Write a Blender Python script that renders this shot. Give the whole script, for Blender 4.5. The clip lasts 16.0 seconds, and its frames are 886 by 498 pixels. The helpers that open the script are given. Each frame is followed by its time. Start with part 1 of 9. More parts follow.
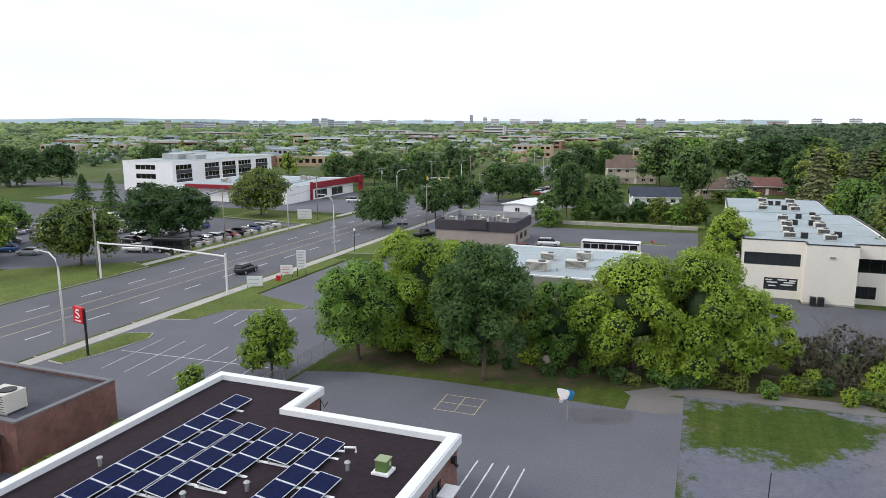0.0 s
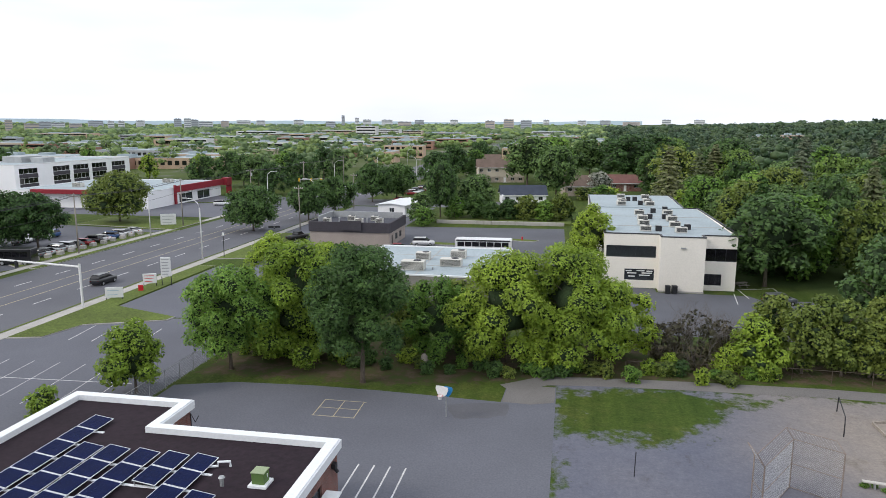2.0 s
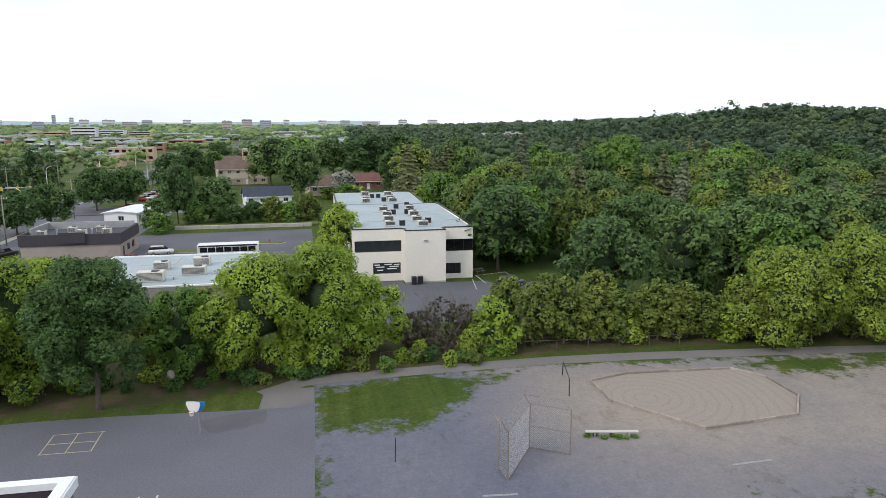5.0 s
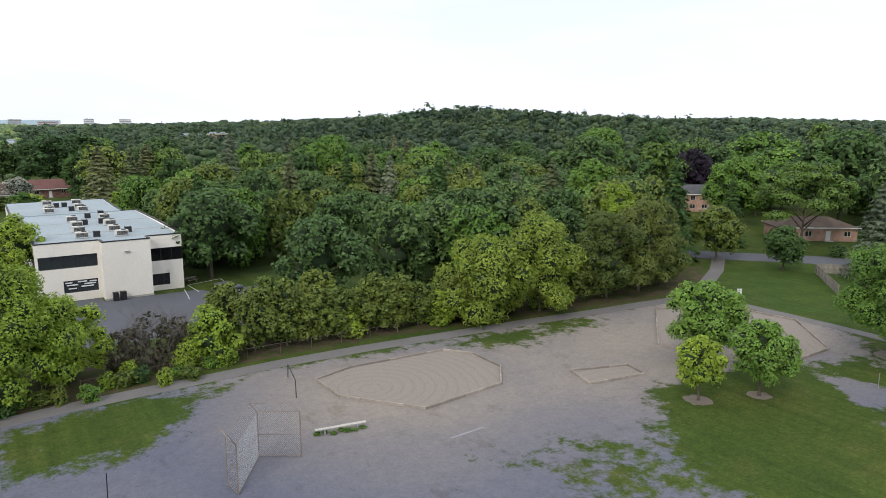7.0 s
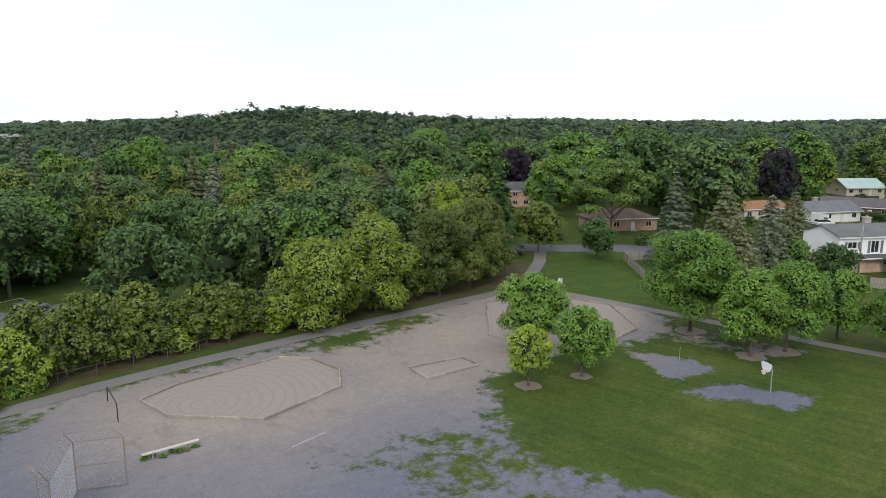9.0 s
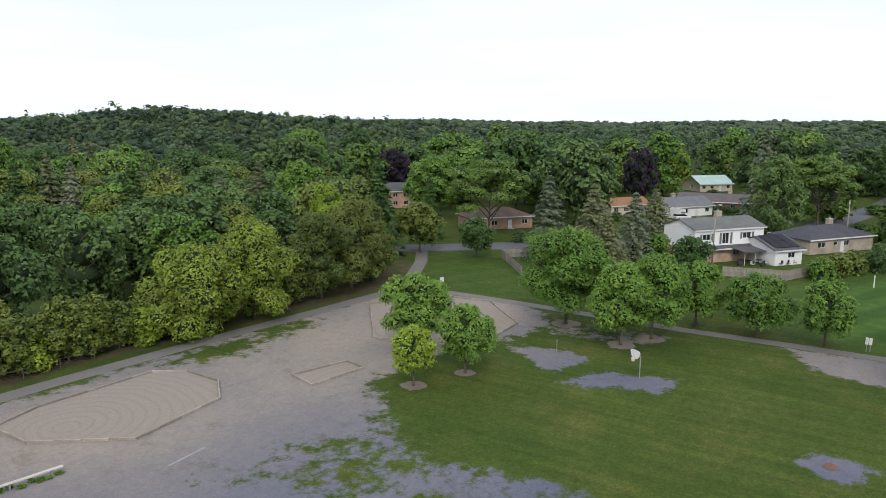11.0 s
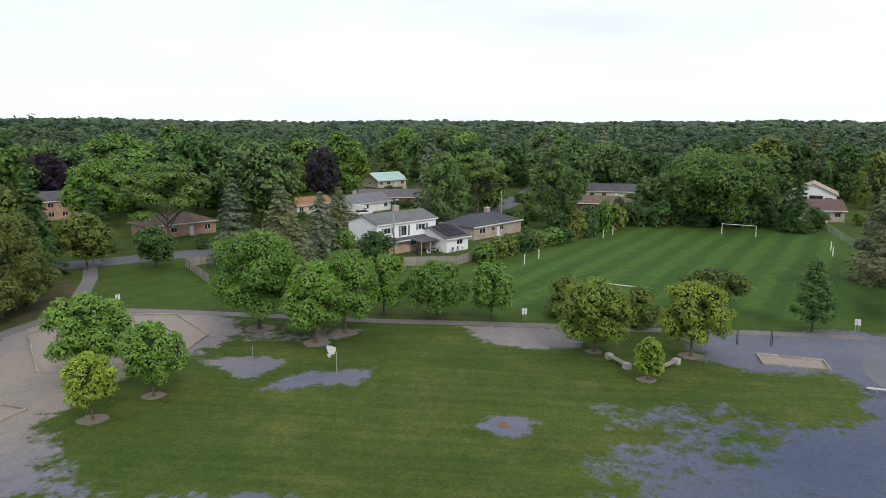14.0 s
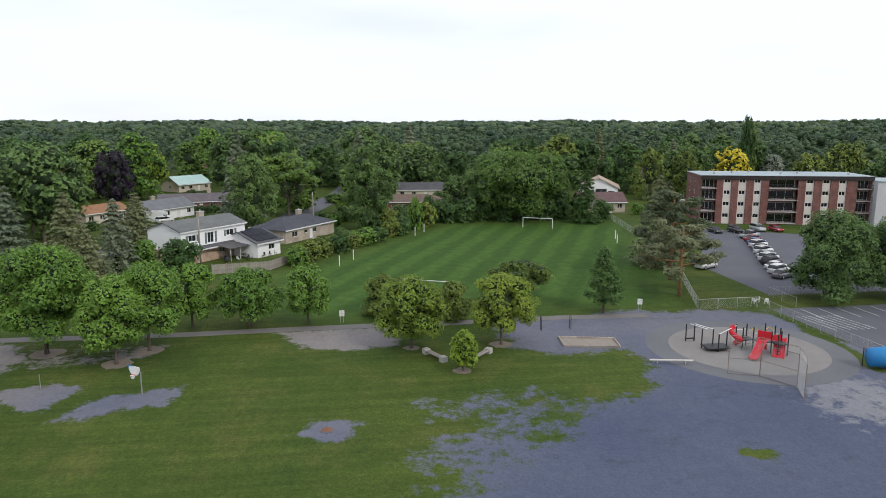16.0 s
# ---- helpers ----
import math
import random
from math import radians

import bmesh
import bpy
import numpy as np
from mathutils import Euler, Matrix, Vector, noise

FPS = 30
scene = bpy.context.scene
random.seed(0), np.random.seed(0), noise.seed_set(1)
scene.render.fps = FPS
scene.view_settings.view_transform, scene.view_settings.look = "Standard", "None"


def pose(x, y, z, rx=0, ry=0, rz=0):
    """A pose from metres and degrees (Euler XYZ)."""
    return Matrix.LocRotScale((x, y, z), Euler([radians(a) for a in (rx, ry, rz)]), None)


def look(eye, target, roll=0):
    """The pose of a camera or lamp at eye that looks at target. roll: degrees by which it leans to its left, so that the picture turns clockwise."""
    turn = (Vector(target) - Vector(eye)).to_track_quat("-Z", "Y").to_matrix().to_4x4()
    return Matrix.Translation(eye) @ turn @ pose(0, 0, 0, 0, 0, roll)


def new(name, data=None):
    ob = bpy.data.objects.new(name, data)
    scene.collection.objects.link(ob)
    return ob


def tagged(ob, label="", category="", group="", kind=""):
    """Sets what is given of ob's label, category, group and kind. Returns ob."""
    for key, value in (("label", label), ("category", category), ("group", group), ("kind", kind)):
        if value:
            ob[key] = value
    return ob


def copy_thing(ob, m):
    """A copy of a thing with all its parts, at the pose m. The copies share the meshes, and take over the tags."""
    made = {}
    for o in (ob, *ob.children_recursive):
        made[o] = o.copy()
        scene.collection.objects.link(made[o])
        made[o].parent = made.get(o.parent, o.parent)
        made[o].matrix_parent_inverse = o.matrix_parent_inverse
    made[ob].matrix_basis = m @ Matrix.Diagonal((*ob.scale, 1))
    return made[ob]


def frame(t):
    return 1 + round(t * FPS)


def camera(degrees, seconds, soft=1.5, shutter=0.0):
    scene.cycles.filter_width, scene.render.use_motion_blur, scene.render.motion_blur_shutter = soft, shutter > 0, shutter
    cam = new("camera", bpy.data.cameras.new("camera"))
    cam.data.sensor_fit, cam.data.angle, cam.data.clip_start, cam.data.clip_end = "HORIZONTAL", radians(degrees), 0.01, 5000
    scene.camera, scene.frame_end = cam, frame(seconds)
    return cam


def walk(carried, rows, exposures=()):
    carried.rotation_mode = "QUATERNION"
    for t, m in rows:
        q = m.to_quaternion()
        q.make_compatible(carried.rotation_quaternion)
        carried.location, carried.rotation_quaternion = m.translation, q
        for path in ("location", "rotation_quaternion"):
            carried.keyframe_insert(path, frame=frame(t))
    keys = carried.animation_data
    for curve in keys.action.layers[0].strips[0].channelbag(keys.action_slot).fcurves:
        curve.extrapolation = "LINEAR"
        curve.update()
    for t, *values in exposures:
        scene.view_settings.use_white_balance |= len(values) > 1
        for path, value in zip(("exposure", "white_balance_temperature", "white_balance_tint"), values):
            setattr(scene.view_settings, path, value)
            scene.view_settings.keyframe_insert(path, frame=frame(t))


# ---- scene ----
cam = camera(64.84, 16.0, soft=0.65)
PATH = [
    (0, 0.000, 0.000, 25.000, 20.800, -10.254, 0.082),
    (0.5, 0.021, 0.108, 24.997, 18.367, -10.247, 0.047),
    (1, 0.034, 0.172, 24.992, 15.750, -10.219, 0.004),
    (1.5, 0.043, 0.194, 24.992, 13.095, -10.232, 0.013),
    (2, 0.060, 0.157, 24.993, 10.494, -10.226, 0.008),
    (2.5, 0.060, 0.117, 25.004, 7.958, -10.217, -0.012),
    (3, 0.069, 0.109, 25.003, 6.211, -10.232, 0.037),
    (3.2, 0.072, 0.095, 24.996, 5.462, -10.227, -0.003),
    (5.3, 0.060, 0.080, 24.834, -14.425, -10.248, 0.018),
    (5.5, 0.060, 0.080, 24.821, -17.397, -10.225, -0.094),
    (6, 0.060, 0.080, 24.818, -23.917, -10.249, -0.025),
    (6.5, 0.060, 0.080, 24.827, -28.854, -10.251, -0.056),
    (7, 0.060, 0.080, 24.868, -33.536, -10.271, -0.025),
    (7.5, 0.060, 0.080, 24.887, -37.862, -10.273, -0.012),
    (8, 0.060, 0.080, 24.917, -41.308, -10.260, -0.002),
    (8.5, 0.060, 0.080, 24.915, -44.429, -10.232, -0.005),
    (9, 0.060, 0.080, 24.947, -47.373, -10.241, 0.054),
    (9.2, 0.060, 0.080, 24.948, -48.521, -10.312, 0.001),
    (11.3, 0.060, 0.080, 25.057, -58.673, -10.189, 0.008),
    (11.5, 0.060, 0.080, 25.058, -59.732, -10.202, 0.037),
    (12, 0.060, 0.080, 25.061, -63.361, -10.186, 0.027),
    (12.5, 0.060, 0.080, 25.118, -68.236, -10.201, 0.024),
    (13, 0.060, 0.080, 25.193, -73.151, -10.218, -0.006),
    (13.5, 0.060, 0.080, 25.239, -78.049, -10.241, -0.037),
    (14, 0.060, 0.080, 25.279, -82.768, -10.226, -0.041),
    (14.5, 0.060, 0.080, 25.346, -87.400, -10.237, -0.029),
    (15, 0.060, 0.080, 25.427, -91.665, -10.243, -0.032),
    (15.5, 0.060, 0.080, 25.461, -94.888, -10.240, -0.031),
    (16, 0.060, 0.080, 25.491, -98.190, -10.248, 0.011),
]
walk(cam, [(t, pose(x, y, z, 90 + pitch, roll, yaw)) for t, x, y, z, yaw, pitch, roll in PATH],
     exposures=[(0.0, 0.03), (9.0, 0.0), (16.0, -0.05)])

# ---- world, sun ----
SUN_ELEV, SUN_FROM = 38.0, 238.0      # degrees above the horizon; bearing, clockwise from +y, that the light comes from
world = bpy.data.worlds.new("sky")
scene.world = world
world.use_nodes = True
wn, wl = world.node_tree.nodes, world.node_tree.links
wn.clear()
w_out, w_bg = wn.new("ShaderNodeOutputWorld"), wn.new("ShaderNodeBackground")
w_sky, w_mix, w_noise = wn.new("ShaderNodeTexSky"), wn.new("ShaderNodeMixRGB"), wn.new("ShaderNodeTexNoise")
w_map, w_co, w_ramp = wn.new("ShaderNodeMapping"), wn.new("ShaderNodeTexCoord"), wn.new("ShaderNodeValToRGB")
w_scale = wn.new("ShaderNodeMixRGB")
w_sky.sky_type, w_sky.sun_disc = "NISHITA", False
w_sky.sun_elevation, w_sky.sun_rotation = radians(SUN_ELEV), radians(SUN_FROM)
w_map.inputs["Scale"].default_value = (1.0, 1.0, 5.0)
w_noise.inputs["Scale"].default_value = 2.2
w_noise.inputs["Detail"].default_value = 4.0
w_ramp.color_ramp.elements[0].position, w_ramp.color_ramp.elements[1].position = 0.33, 0.52
w_ramp.color_ramp.elements[0].color = (0.80, 0.80, 0.80, 1)
w_scale.blend_type, w_scale.inputs[0].default_value = "MULTIPLY", 1.0
w_scale.inputs[2].default_value = (0.12, 0.12, 0.12, 1)
w_mix.inputs[2].default_value = (1.02, 1.07, 1.17, 1)
for a, b in ((w_co.outputs["Generated"], w_map.inputs["Vector"]), (w_map.outputs[0], w_noise.inputs["Vector"]),
             (w_noise.outputs["Fac"], w_ramp.inputs[0]), (w_ramp.outputs[0], w_mix.inputs[0]),
             (w_sky.outputs[0], w_scale.inputs[1]), (w_scale.outputs[0], w_mix.inputs[1]),
             (w_mix.outputs[0], w_bg.inputs["Color"]), (w_bg.outputs[0], w_out.inputs[0])):
    wl.new(a, b)
w_bg.inputs["Strength"].default_value = 1.0
sun = new("sun", bpy.data.lights.new("sun", "SUN"))
sun.data.energy, sun.data.angle, sun.data.color = 1.35, radians(12), (1.0, 0.93, 0.82)
sd = Vector((math.sin(radians(SUN_FROM)) * math.cos(radians(SUN_ELEV)), math.cos(radians(SUN_FROM)) * math.cos(radians(SUN_ELEV)), math.sin(radians(SUN_ELEV))))
sun.matrix_world = look(sd * 100, (0, 0, 0))

# ---- materials ----
MATS = {}


def nodes_of(name):
    m = bpy.data.materials.new(name)
    m.use_nodes = True
    return m, m.node_tree.nodes, m.node_tree.links, m.node_tree.nodes["Principled BSDF"]


def noise_tex(n, l, scale, detail=4.0, rough=0.55, space="Object", stretch=(1, 1, 1)):
    co, mp, t = n.new("ShaderNodeTexCoord"), n.new("ShaderNodeMapping"), n.new("ShaderNodeTexNoise")
    mp.inputs["Scale"].default_value = stretch
    t.inputs["Scale"].default_value, t.inputs["Detail"].default_value, t.inputs["Roughness"].default_value = scale, detail, rough
    l.new(co.outputs[space], mp.inputs[0])
    l.new(mp.outputs[0], t.inputs["Vector"])
    return t.outputs["Fac"]


def ramp_of(n, l, fac, stops):
    r = n.new("ShaderNodeValToRGB")
    while len(r.color_ramp.elements) < len(stops):
        r.color_ramp.elements.new(0.5)
    for e, (p, c) in zip(r.color_ramp.elements, stops):
        e.position, e.color = p, (*c, 1) if len(c) == 3 else c
    l.new(fac, r.inputs[0])
    return r.outputs[0]


def mix_of(n, l, fac, a, b, mode="MIX"):
    m = n.new("ShaderNodeMixRGB")
    m.blend_type = mode
    for i, v in enumerate((fac, a, b)):
        if isinstance(v, (int, float)):
            m.inputs[i].default_value = v if i == 0 else (v, v, v, 1)
        elif isinstance(v, tuple):
            m.inputs[i].default_value = (*v, 1)
        else:
            l.new(v, m.inputs[i])
    return m.outputs[0]


def surface(name, col, var=0.25, scale=3.0, rough=0.8, metal=0.0, bump=0.15, big=0.15, spec=0.3, per_object=0.0, stretch=(1, 1, 1)):
    """A plain surface: grain at one scale, stains at a larger one, fine relief."""
    if name in MATS:
        return MATS[name]
    m, n, l, b = nodes_of(name)
    grain = noise_tex(n, l, scale * 4, 5, stretch=stretch)
    stain = noise_tex(n, l, scale * big, 4)
    dark, light = tuple(c * (1 - var) for c in col), tuple(min(1, c * (1 + var)) for c in col)
    c1 = ramp_of(n, l, grain, [(0.3, dark), (0.7, light)])
    c2 = ramp_of(n, l, stain, [(0.3, (1 - var * 0.8,) * 3), (0.65, (1 + var * 0.3,) * 3)])
    c = mix_of(n, l, 1.0, c1, c2, "MULTIPLY")
    if per_object:
        oi = n.new("ShaderNodeObjectInfo")
        c3 = ramp_of(n, l, oi.outputs["Random"], [(0, (1 - per_object,) * 3), (1, (1 + per_object,) * 3)])
        c = mix_of(n, l, 1.0, c, c3, "MULTIPLY")
    l.new(c, b.inputs["Base Color"])
    b.inputs["Roughness"].default_value, b.inputs["Metallic"].default_value = rough, metal
    b.inputs["Specular IOR Level"].default_value = spec
    if bump:
        bp = n.new("ShaderNodeBump")
        bp.inputs["Strength"].default_value, bp.inputs["Distance"].default_value = bump, 0.02
        l.new(grain, bp.inputs["Height"])
        l.new(bp.outputs[0], b.inputs["Normal"])
    MATS[name] = m
    return m


def leaf_mat(name, lo, hi, per=0.27, tinted=False):
    """Leaves: each one its own tone, each tree its own tint, with light passing through."""
    if name in MATS:
        return MATS[name]
    m, n, l, b = nodes_of(name)
    geo, oi = n.new("ShaderNodeNewGeometry"), n.new("ShaderNodeObjectInfo")
    c = ramp_of(n, l, geo.outputs["Random Per Island"], [(0.0, lo), (1.0, hi)])
    big = noise_tex(n, l, 0.45, 2)
    c = mix_of(n, l, 1.0, c, ramp_of(n, l, big, [(0.3, (0.76,) * 3), (0.7, (1.24, 1.20, 1.12))]), "MULTIPLY")
    c = mix_of(n, l, 1.0, c, ramp_of(n, l, oi.outputs["Random"], [(0, (1 - per, 1 - per * 0.8, 1 - per)), (1, (1 + per, 1 + per * 0.7, 1 + per * 0.4))]), "MULTIPLY")
    if tinted:
        at = n.new("ShaderNodeAttribute")
        at.attribute_name = "tint"
        c = mix_of(n, l, 1.0, c, at.outputs["Color"], "MULTIPLY")
    l.new(c, b.inputs["Base Color"])
    b.inputs["Roughness"].default_value, b.inputs["Specular IOR Level"].default_value = 0.55, 0.25
    tr, mx = n.new("ShaderNodeBsdfTranslucent"), n.new("ShaderNodeMixShader")
    l.new(c, tr.inputs["Color"])
    mx.inputs[0].default_value = 0.24
    out = n["Material Output"]
    l.new(b.outputs[0], mx.inputs[1])
    l.new(tr.outputs[0], mx.inputs[2])
    l.new(mx.outputs[0], out.inputs["Surface"])
    MATS[name] = m
    return m


LEAF = {
    "old": leaf_mat("leaf old pine", (0.115, 0.145, 0.085), (0.2, 0.235, 0.14)),
    "maple": leaf_mat("leaf maple", (0.1, 0.215, 0.042), (0.2, 0.345, 0.068)),
    "dark": leaf_mat("leaf dark", (0.05, 0.112, 0.036), (0.098, 0.184, 0.054)),
    "lime": leaf_mat("leaf lime", (0.19, 0.3, 0.038), (0.345, 0.475, 0.066)),
    "olive": leaf_mat("leaf olive", (0.13, 0.185, 0.042), (0.22, 0.285, 0.064)),
    "cedar": leaf_mat("leaf cedar", (0.13, 0.171, 0.0462), (0.178, 0.228, 0.0623)),
    "purple": leaf_mat("leaf purple", (0.018, 0.012, 0.03), (0.055, 0.034, 0.074)),
    "spruce": leaf_mat("leaf spruce", (0.145, 0.188, 0.138), (0.25, 0.295, 0.212)),
    "pine": leaf_mat("leaf pine", (0.14, 0.172, 0.092), (0.25, 0.282, 0.16)),
    "tips": leaf_mat("leaf with pale tips", (0.13, 0.21, 0.036), (0.265, 0.36, 0.058)),
    "grey": leaf_mat("leaf grey", (0.26, 0.29, 0.27), (0.45, 0.48, 0.46)),
    "yellow": leaf_mat("leaf yellow", (0.42, 0.38, 0.035), (0.66, 0.6, 0.07)),
    # woodland, belt and locust leaves: bluer, with distance haze put into the colour
    "wood": leaf_mat("leaf woodland", (0.08, 0.155, 0.052), (0.148, 0.242, 0.08)),
    "belt": leaf_mat("leaf hazed far belt", (0.066, 0.108, 0.060), (0.1, 0.15, 0.082), 0.0, True),
    "locust": leaf_mat("leaf locust", (0.115, 0.205, 0.048), (0.195, 0.31, 0.072)),
}
# dark core colour: crown shade painted into the gaps between leaves
CORE_SHADE = surface("shaded crown core", (0.034, 0.058, 0.024), 0.4, 1.2, 0.95)
BARK = surface("bark", (0.13, 0.105, 0.085), 0.35, 4, 0.95, stretch=(1, 1, 0.15))
BARK_ORANGE = surface("pine bark", (0.30, 0.17, 0.09), 0.35, 4, 0.95, stretch=(1, 1, 0.2))
TWIG = surface("bare twig", (0.17, 0.15, 0.14), 0.3, 4, 0.95)
ASPHALT = surface("asphalt", (0.115, 0.119, 0.138), 0.15, 2.5, 0.9, big=0.05)
ASPHALT_OLD = surface("weathered asphalt", (0.136, 0.140, 0.165), 0.15, 1.6, 0.92, big=0.05)
ROADTOP = surface("road asphalt", (0.125, 0.127, 0.145), 0.2, 2.0, 0.85, big=0.04)
TARPATCH = surface("asphalt patch", (0.12, 0.12, 0.135), 0.14, 2.5, 0.9)
CONCRETE = surface("concrete", (0.42, 0.40, 0.38), 0.15, 3, 0.9)
WHITE_PAINT = surface("white road paint", (0.62, 0.62, 0.62), 0.3, 5, 0.8)
YELLOW_PAINT = surface("yellow road paint", (0.48, 0.42, 0.28), 0.2, 5, 0.8)
TURF = surface("verge grass", (0.105, 0.142, 0.028), 0.42, 1.0, 0.95, bump=0.5, big=0.12)
CREAM = surface("cream stucco", (0.82, 0.78, 0.71), 0.05, 1.5, 0.9)
WHITEWALL = surface("white cladding", (0.87, 0.87, 0.88), 0.04, 1.5, 0.6)
ROOFGREY = surface("grey roof membrane", (0.36, 0.42, 0.45), 0.12, 0.8, 0.85)
ROOFBROWN = surface("brown roof membrane", (0.0225, 0.0135, 0.0195), 0.3, 0.7, 0.8, spec=0.2)
ROOFDARK = surface("dark roof gravel", (0.075, 0.078, 0.095), 0.2, 2, 0.95)
FASCIA = surface("white metal fascia", (0.80, 0.82, 0.84), 0.05, 1.2, 0.45)
DARKCLAD = surface("charcoal cladding", (0.06, 0.055, 0.065), 0.15, 1.5, 0.8)
METAL = surface("galvanised metal", (0.45, 0.46, 0.47), 0.15, 3, 0.5, 0.6)
DARKMETAL = surface("dark metal", (0.035, 0.036, 0.04), 0.2, 3, 0.5, 0.3)
WHITEMETAL = surface("white painted metal", (0.75, 0.75, 0.75), 0.08, 3, 0.5)
WOODGREY = surface("weathered wood", (0.32, 0.29, 0.26), 0.25, 3, 0.9, per_object=0.12, stretch=(1, 1, 0.2))
POLEWOOD = surface("pole wood", (0.30, 0.27, 0.24), 0.25, 3, 0.95, stretch=(1, 1, 0.1))
TIMBER = surface("weathered timber edging", (0.33, 0.29, 0.25), 0.35, 3, 0.95, per_object=0.25)
RUST = surface("rusty steel", (0.26, 0.21, 0.18), 0.3, 4, 0.85)
SAND = surface("playground sand", (0.235, 0.222, 0.212), 0.12, 2.5, 0.95, bump=0.4)
REDPLASTIC = surface("red plastic", (0.55, 0.02, 0.035), 0.1, 3, 0.4)
BLUEPLASTIC = surface("blue plastic", (0.03, 0.22, 0.50), 0.1, 3, 0.4)
SHINGLE = surface("asphalt shingle", (0.10, 0.10, 0.11), 0.25, 3, 0.95)
SHINGLE_BROWN = surface("brown shingle", (0.15, 0.11, 0.09), 0.25, 3, 0.95)
TEALROOF = surface("pale teal metal roof", (0.42, 0.58, 0.56), 0.08, 2, 0.5)


def brick_mat(name, c1, c2, mortar):
    m, n, l, b = nodes_of(name)
    co, br, mp = n.new("ShaderNodeTexCoord"), n.new("ShaderNodeTexBrick"), n.new("ShaderNodeMapping")
    geo, sep, add, comb = n.new("ShaderNodeNewGeometry"), n.new("ShaderNodeSeparateXYZ"), n.new("ShaderNodeMath"), n.new("ShaderNodeCombineXYZ")
    l.new(co.outputs["Object"], sep.inputs[0])
    l.new(sep.outputs["X"], add.inputs[0])
    l.new(sep.outputs["Y"], add.inputs[1])
    l.new(add.outputs[0], comb.inputs["X"])
    l.new(sep.outputs["Z"], comb.inputs["Y"])
    l.new(comb.outputs[0], br.inputs["Vector"])
    br.inputs["Color1"].default_value, br.inputs["Color2"].default_value, br.inputs["Mortar"].default_value = (*c1, 1), (*c2, 1), (*mortar, 1)
    br.inputs["Scale"].default_value, br.inputs["Brick Width"].default_value, br.inputs["Row Height"].default_value, br.inputs["Mortar Size"].default_value = 1.0, 0.23, 0.076, 0.008
    st = noise_tex(n, l, 0.7, 5)
    l.new(mix_of(n, l, 1.0, br.outputs["Color"], ramp_of(n, l, st, [(0.3, (0.7,) * 3), (0.7, (1.15,) * 3)]), "MULTIPLY"), b.inputs["Base Color"])
    b.inputs["Roughness"].default_value = 0.9
    bp = n.new("ShaderNodeBump")
    bp.inputs["Strength"].default_value, bp.inputs["Distance"].default_value = 0.4, 0.01
    l.new(br.outputs["Fac"], bp.inputs["Height"])
    bp.invert = True
    l.new(bp.outputs[0], b.inputs["Normal"])
    return m


BRICK = brick_mat("red brick", (0.15, 0.055, 0.045), (0.25, 0.09, 0.07), (0.26, 0.23, 0.215))
BRICK_DARK = brick_mat("brown-red brick", (0.15, 0.05, 0.042), (0.21, 0.075, 0.06), (0.2, 0.17, 0.16))
BRICK_TAN = brick_mat("tan brick", (0.40, 0.33, 0.265), (0.49, 0.41, 0.33), (0.5, 0.46, 0.42))


def glass_mat(name, tint, rough=0.06):
    m, n, l, b = nodes_of(name)
    b.inputs["Base Color"].default_value = (*tint, 1)
    b.inputs["Roughness"].default_value, b.inputs["Metallic"].default_value = rough, 0.0
    b.inputs["Specular IOR Level"].default_value = 0.8
    b.inputs["Transmission Weight"].default_value = 0.35
    return m


GLASS = glass_mat("window glass", (0.05, 0.06, 0.07))
GLASS_DARK = glass_mat("dark tinted glass", (0.012, 0.012, 0.016))


def paint_mat(name, col):
    if name in MATS:
        return MATS[name]
    m, n, l, b = nodes_of(name)
    b.inputs["Base Color"].default_value = (*col, 1)
    b.inputs["Roughness"].default_value, b.inputs["Coat Weight"].default_value, b.inputs["Metallic"].default_value = 0.35, 0.6, 0.15
    d = noise_tex(n, l, 3, 3)
    l.new(mix_of(n, l, 1.0, col, ramp_of(n, l, d, [(0.3, (0.85,) * 3), (0.7, (1.08,) * 3)]), "MULTIPLY"), b.inputs["Base Color"])
    MATS[name] = m
    return m


CARPAINT = [paint_mat("car paint " + k, v) for k, v in (("white", (0.75, 0.75, 0.76)), ("silver", (0.42, 0.44, 0.46)), ("black", (0.015, 0.015, 0.018)),
            ("grey", (0.13, 0.14, 0.15)), ("red", (0.32, 0.02, 0.03)), ("blue", (0.03, 0.09, 0.25)), ("pale blue", (0.16, 0.34, 0.50)))]
TYRE = surface("tyre rubber", (0.02, 0.02, 0.02), 0.1, 5, 0.9)


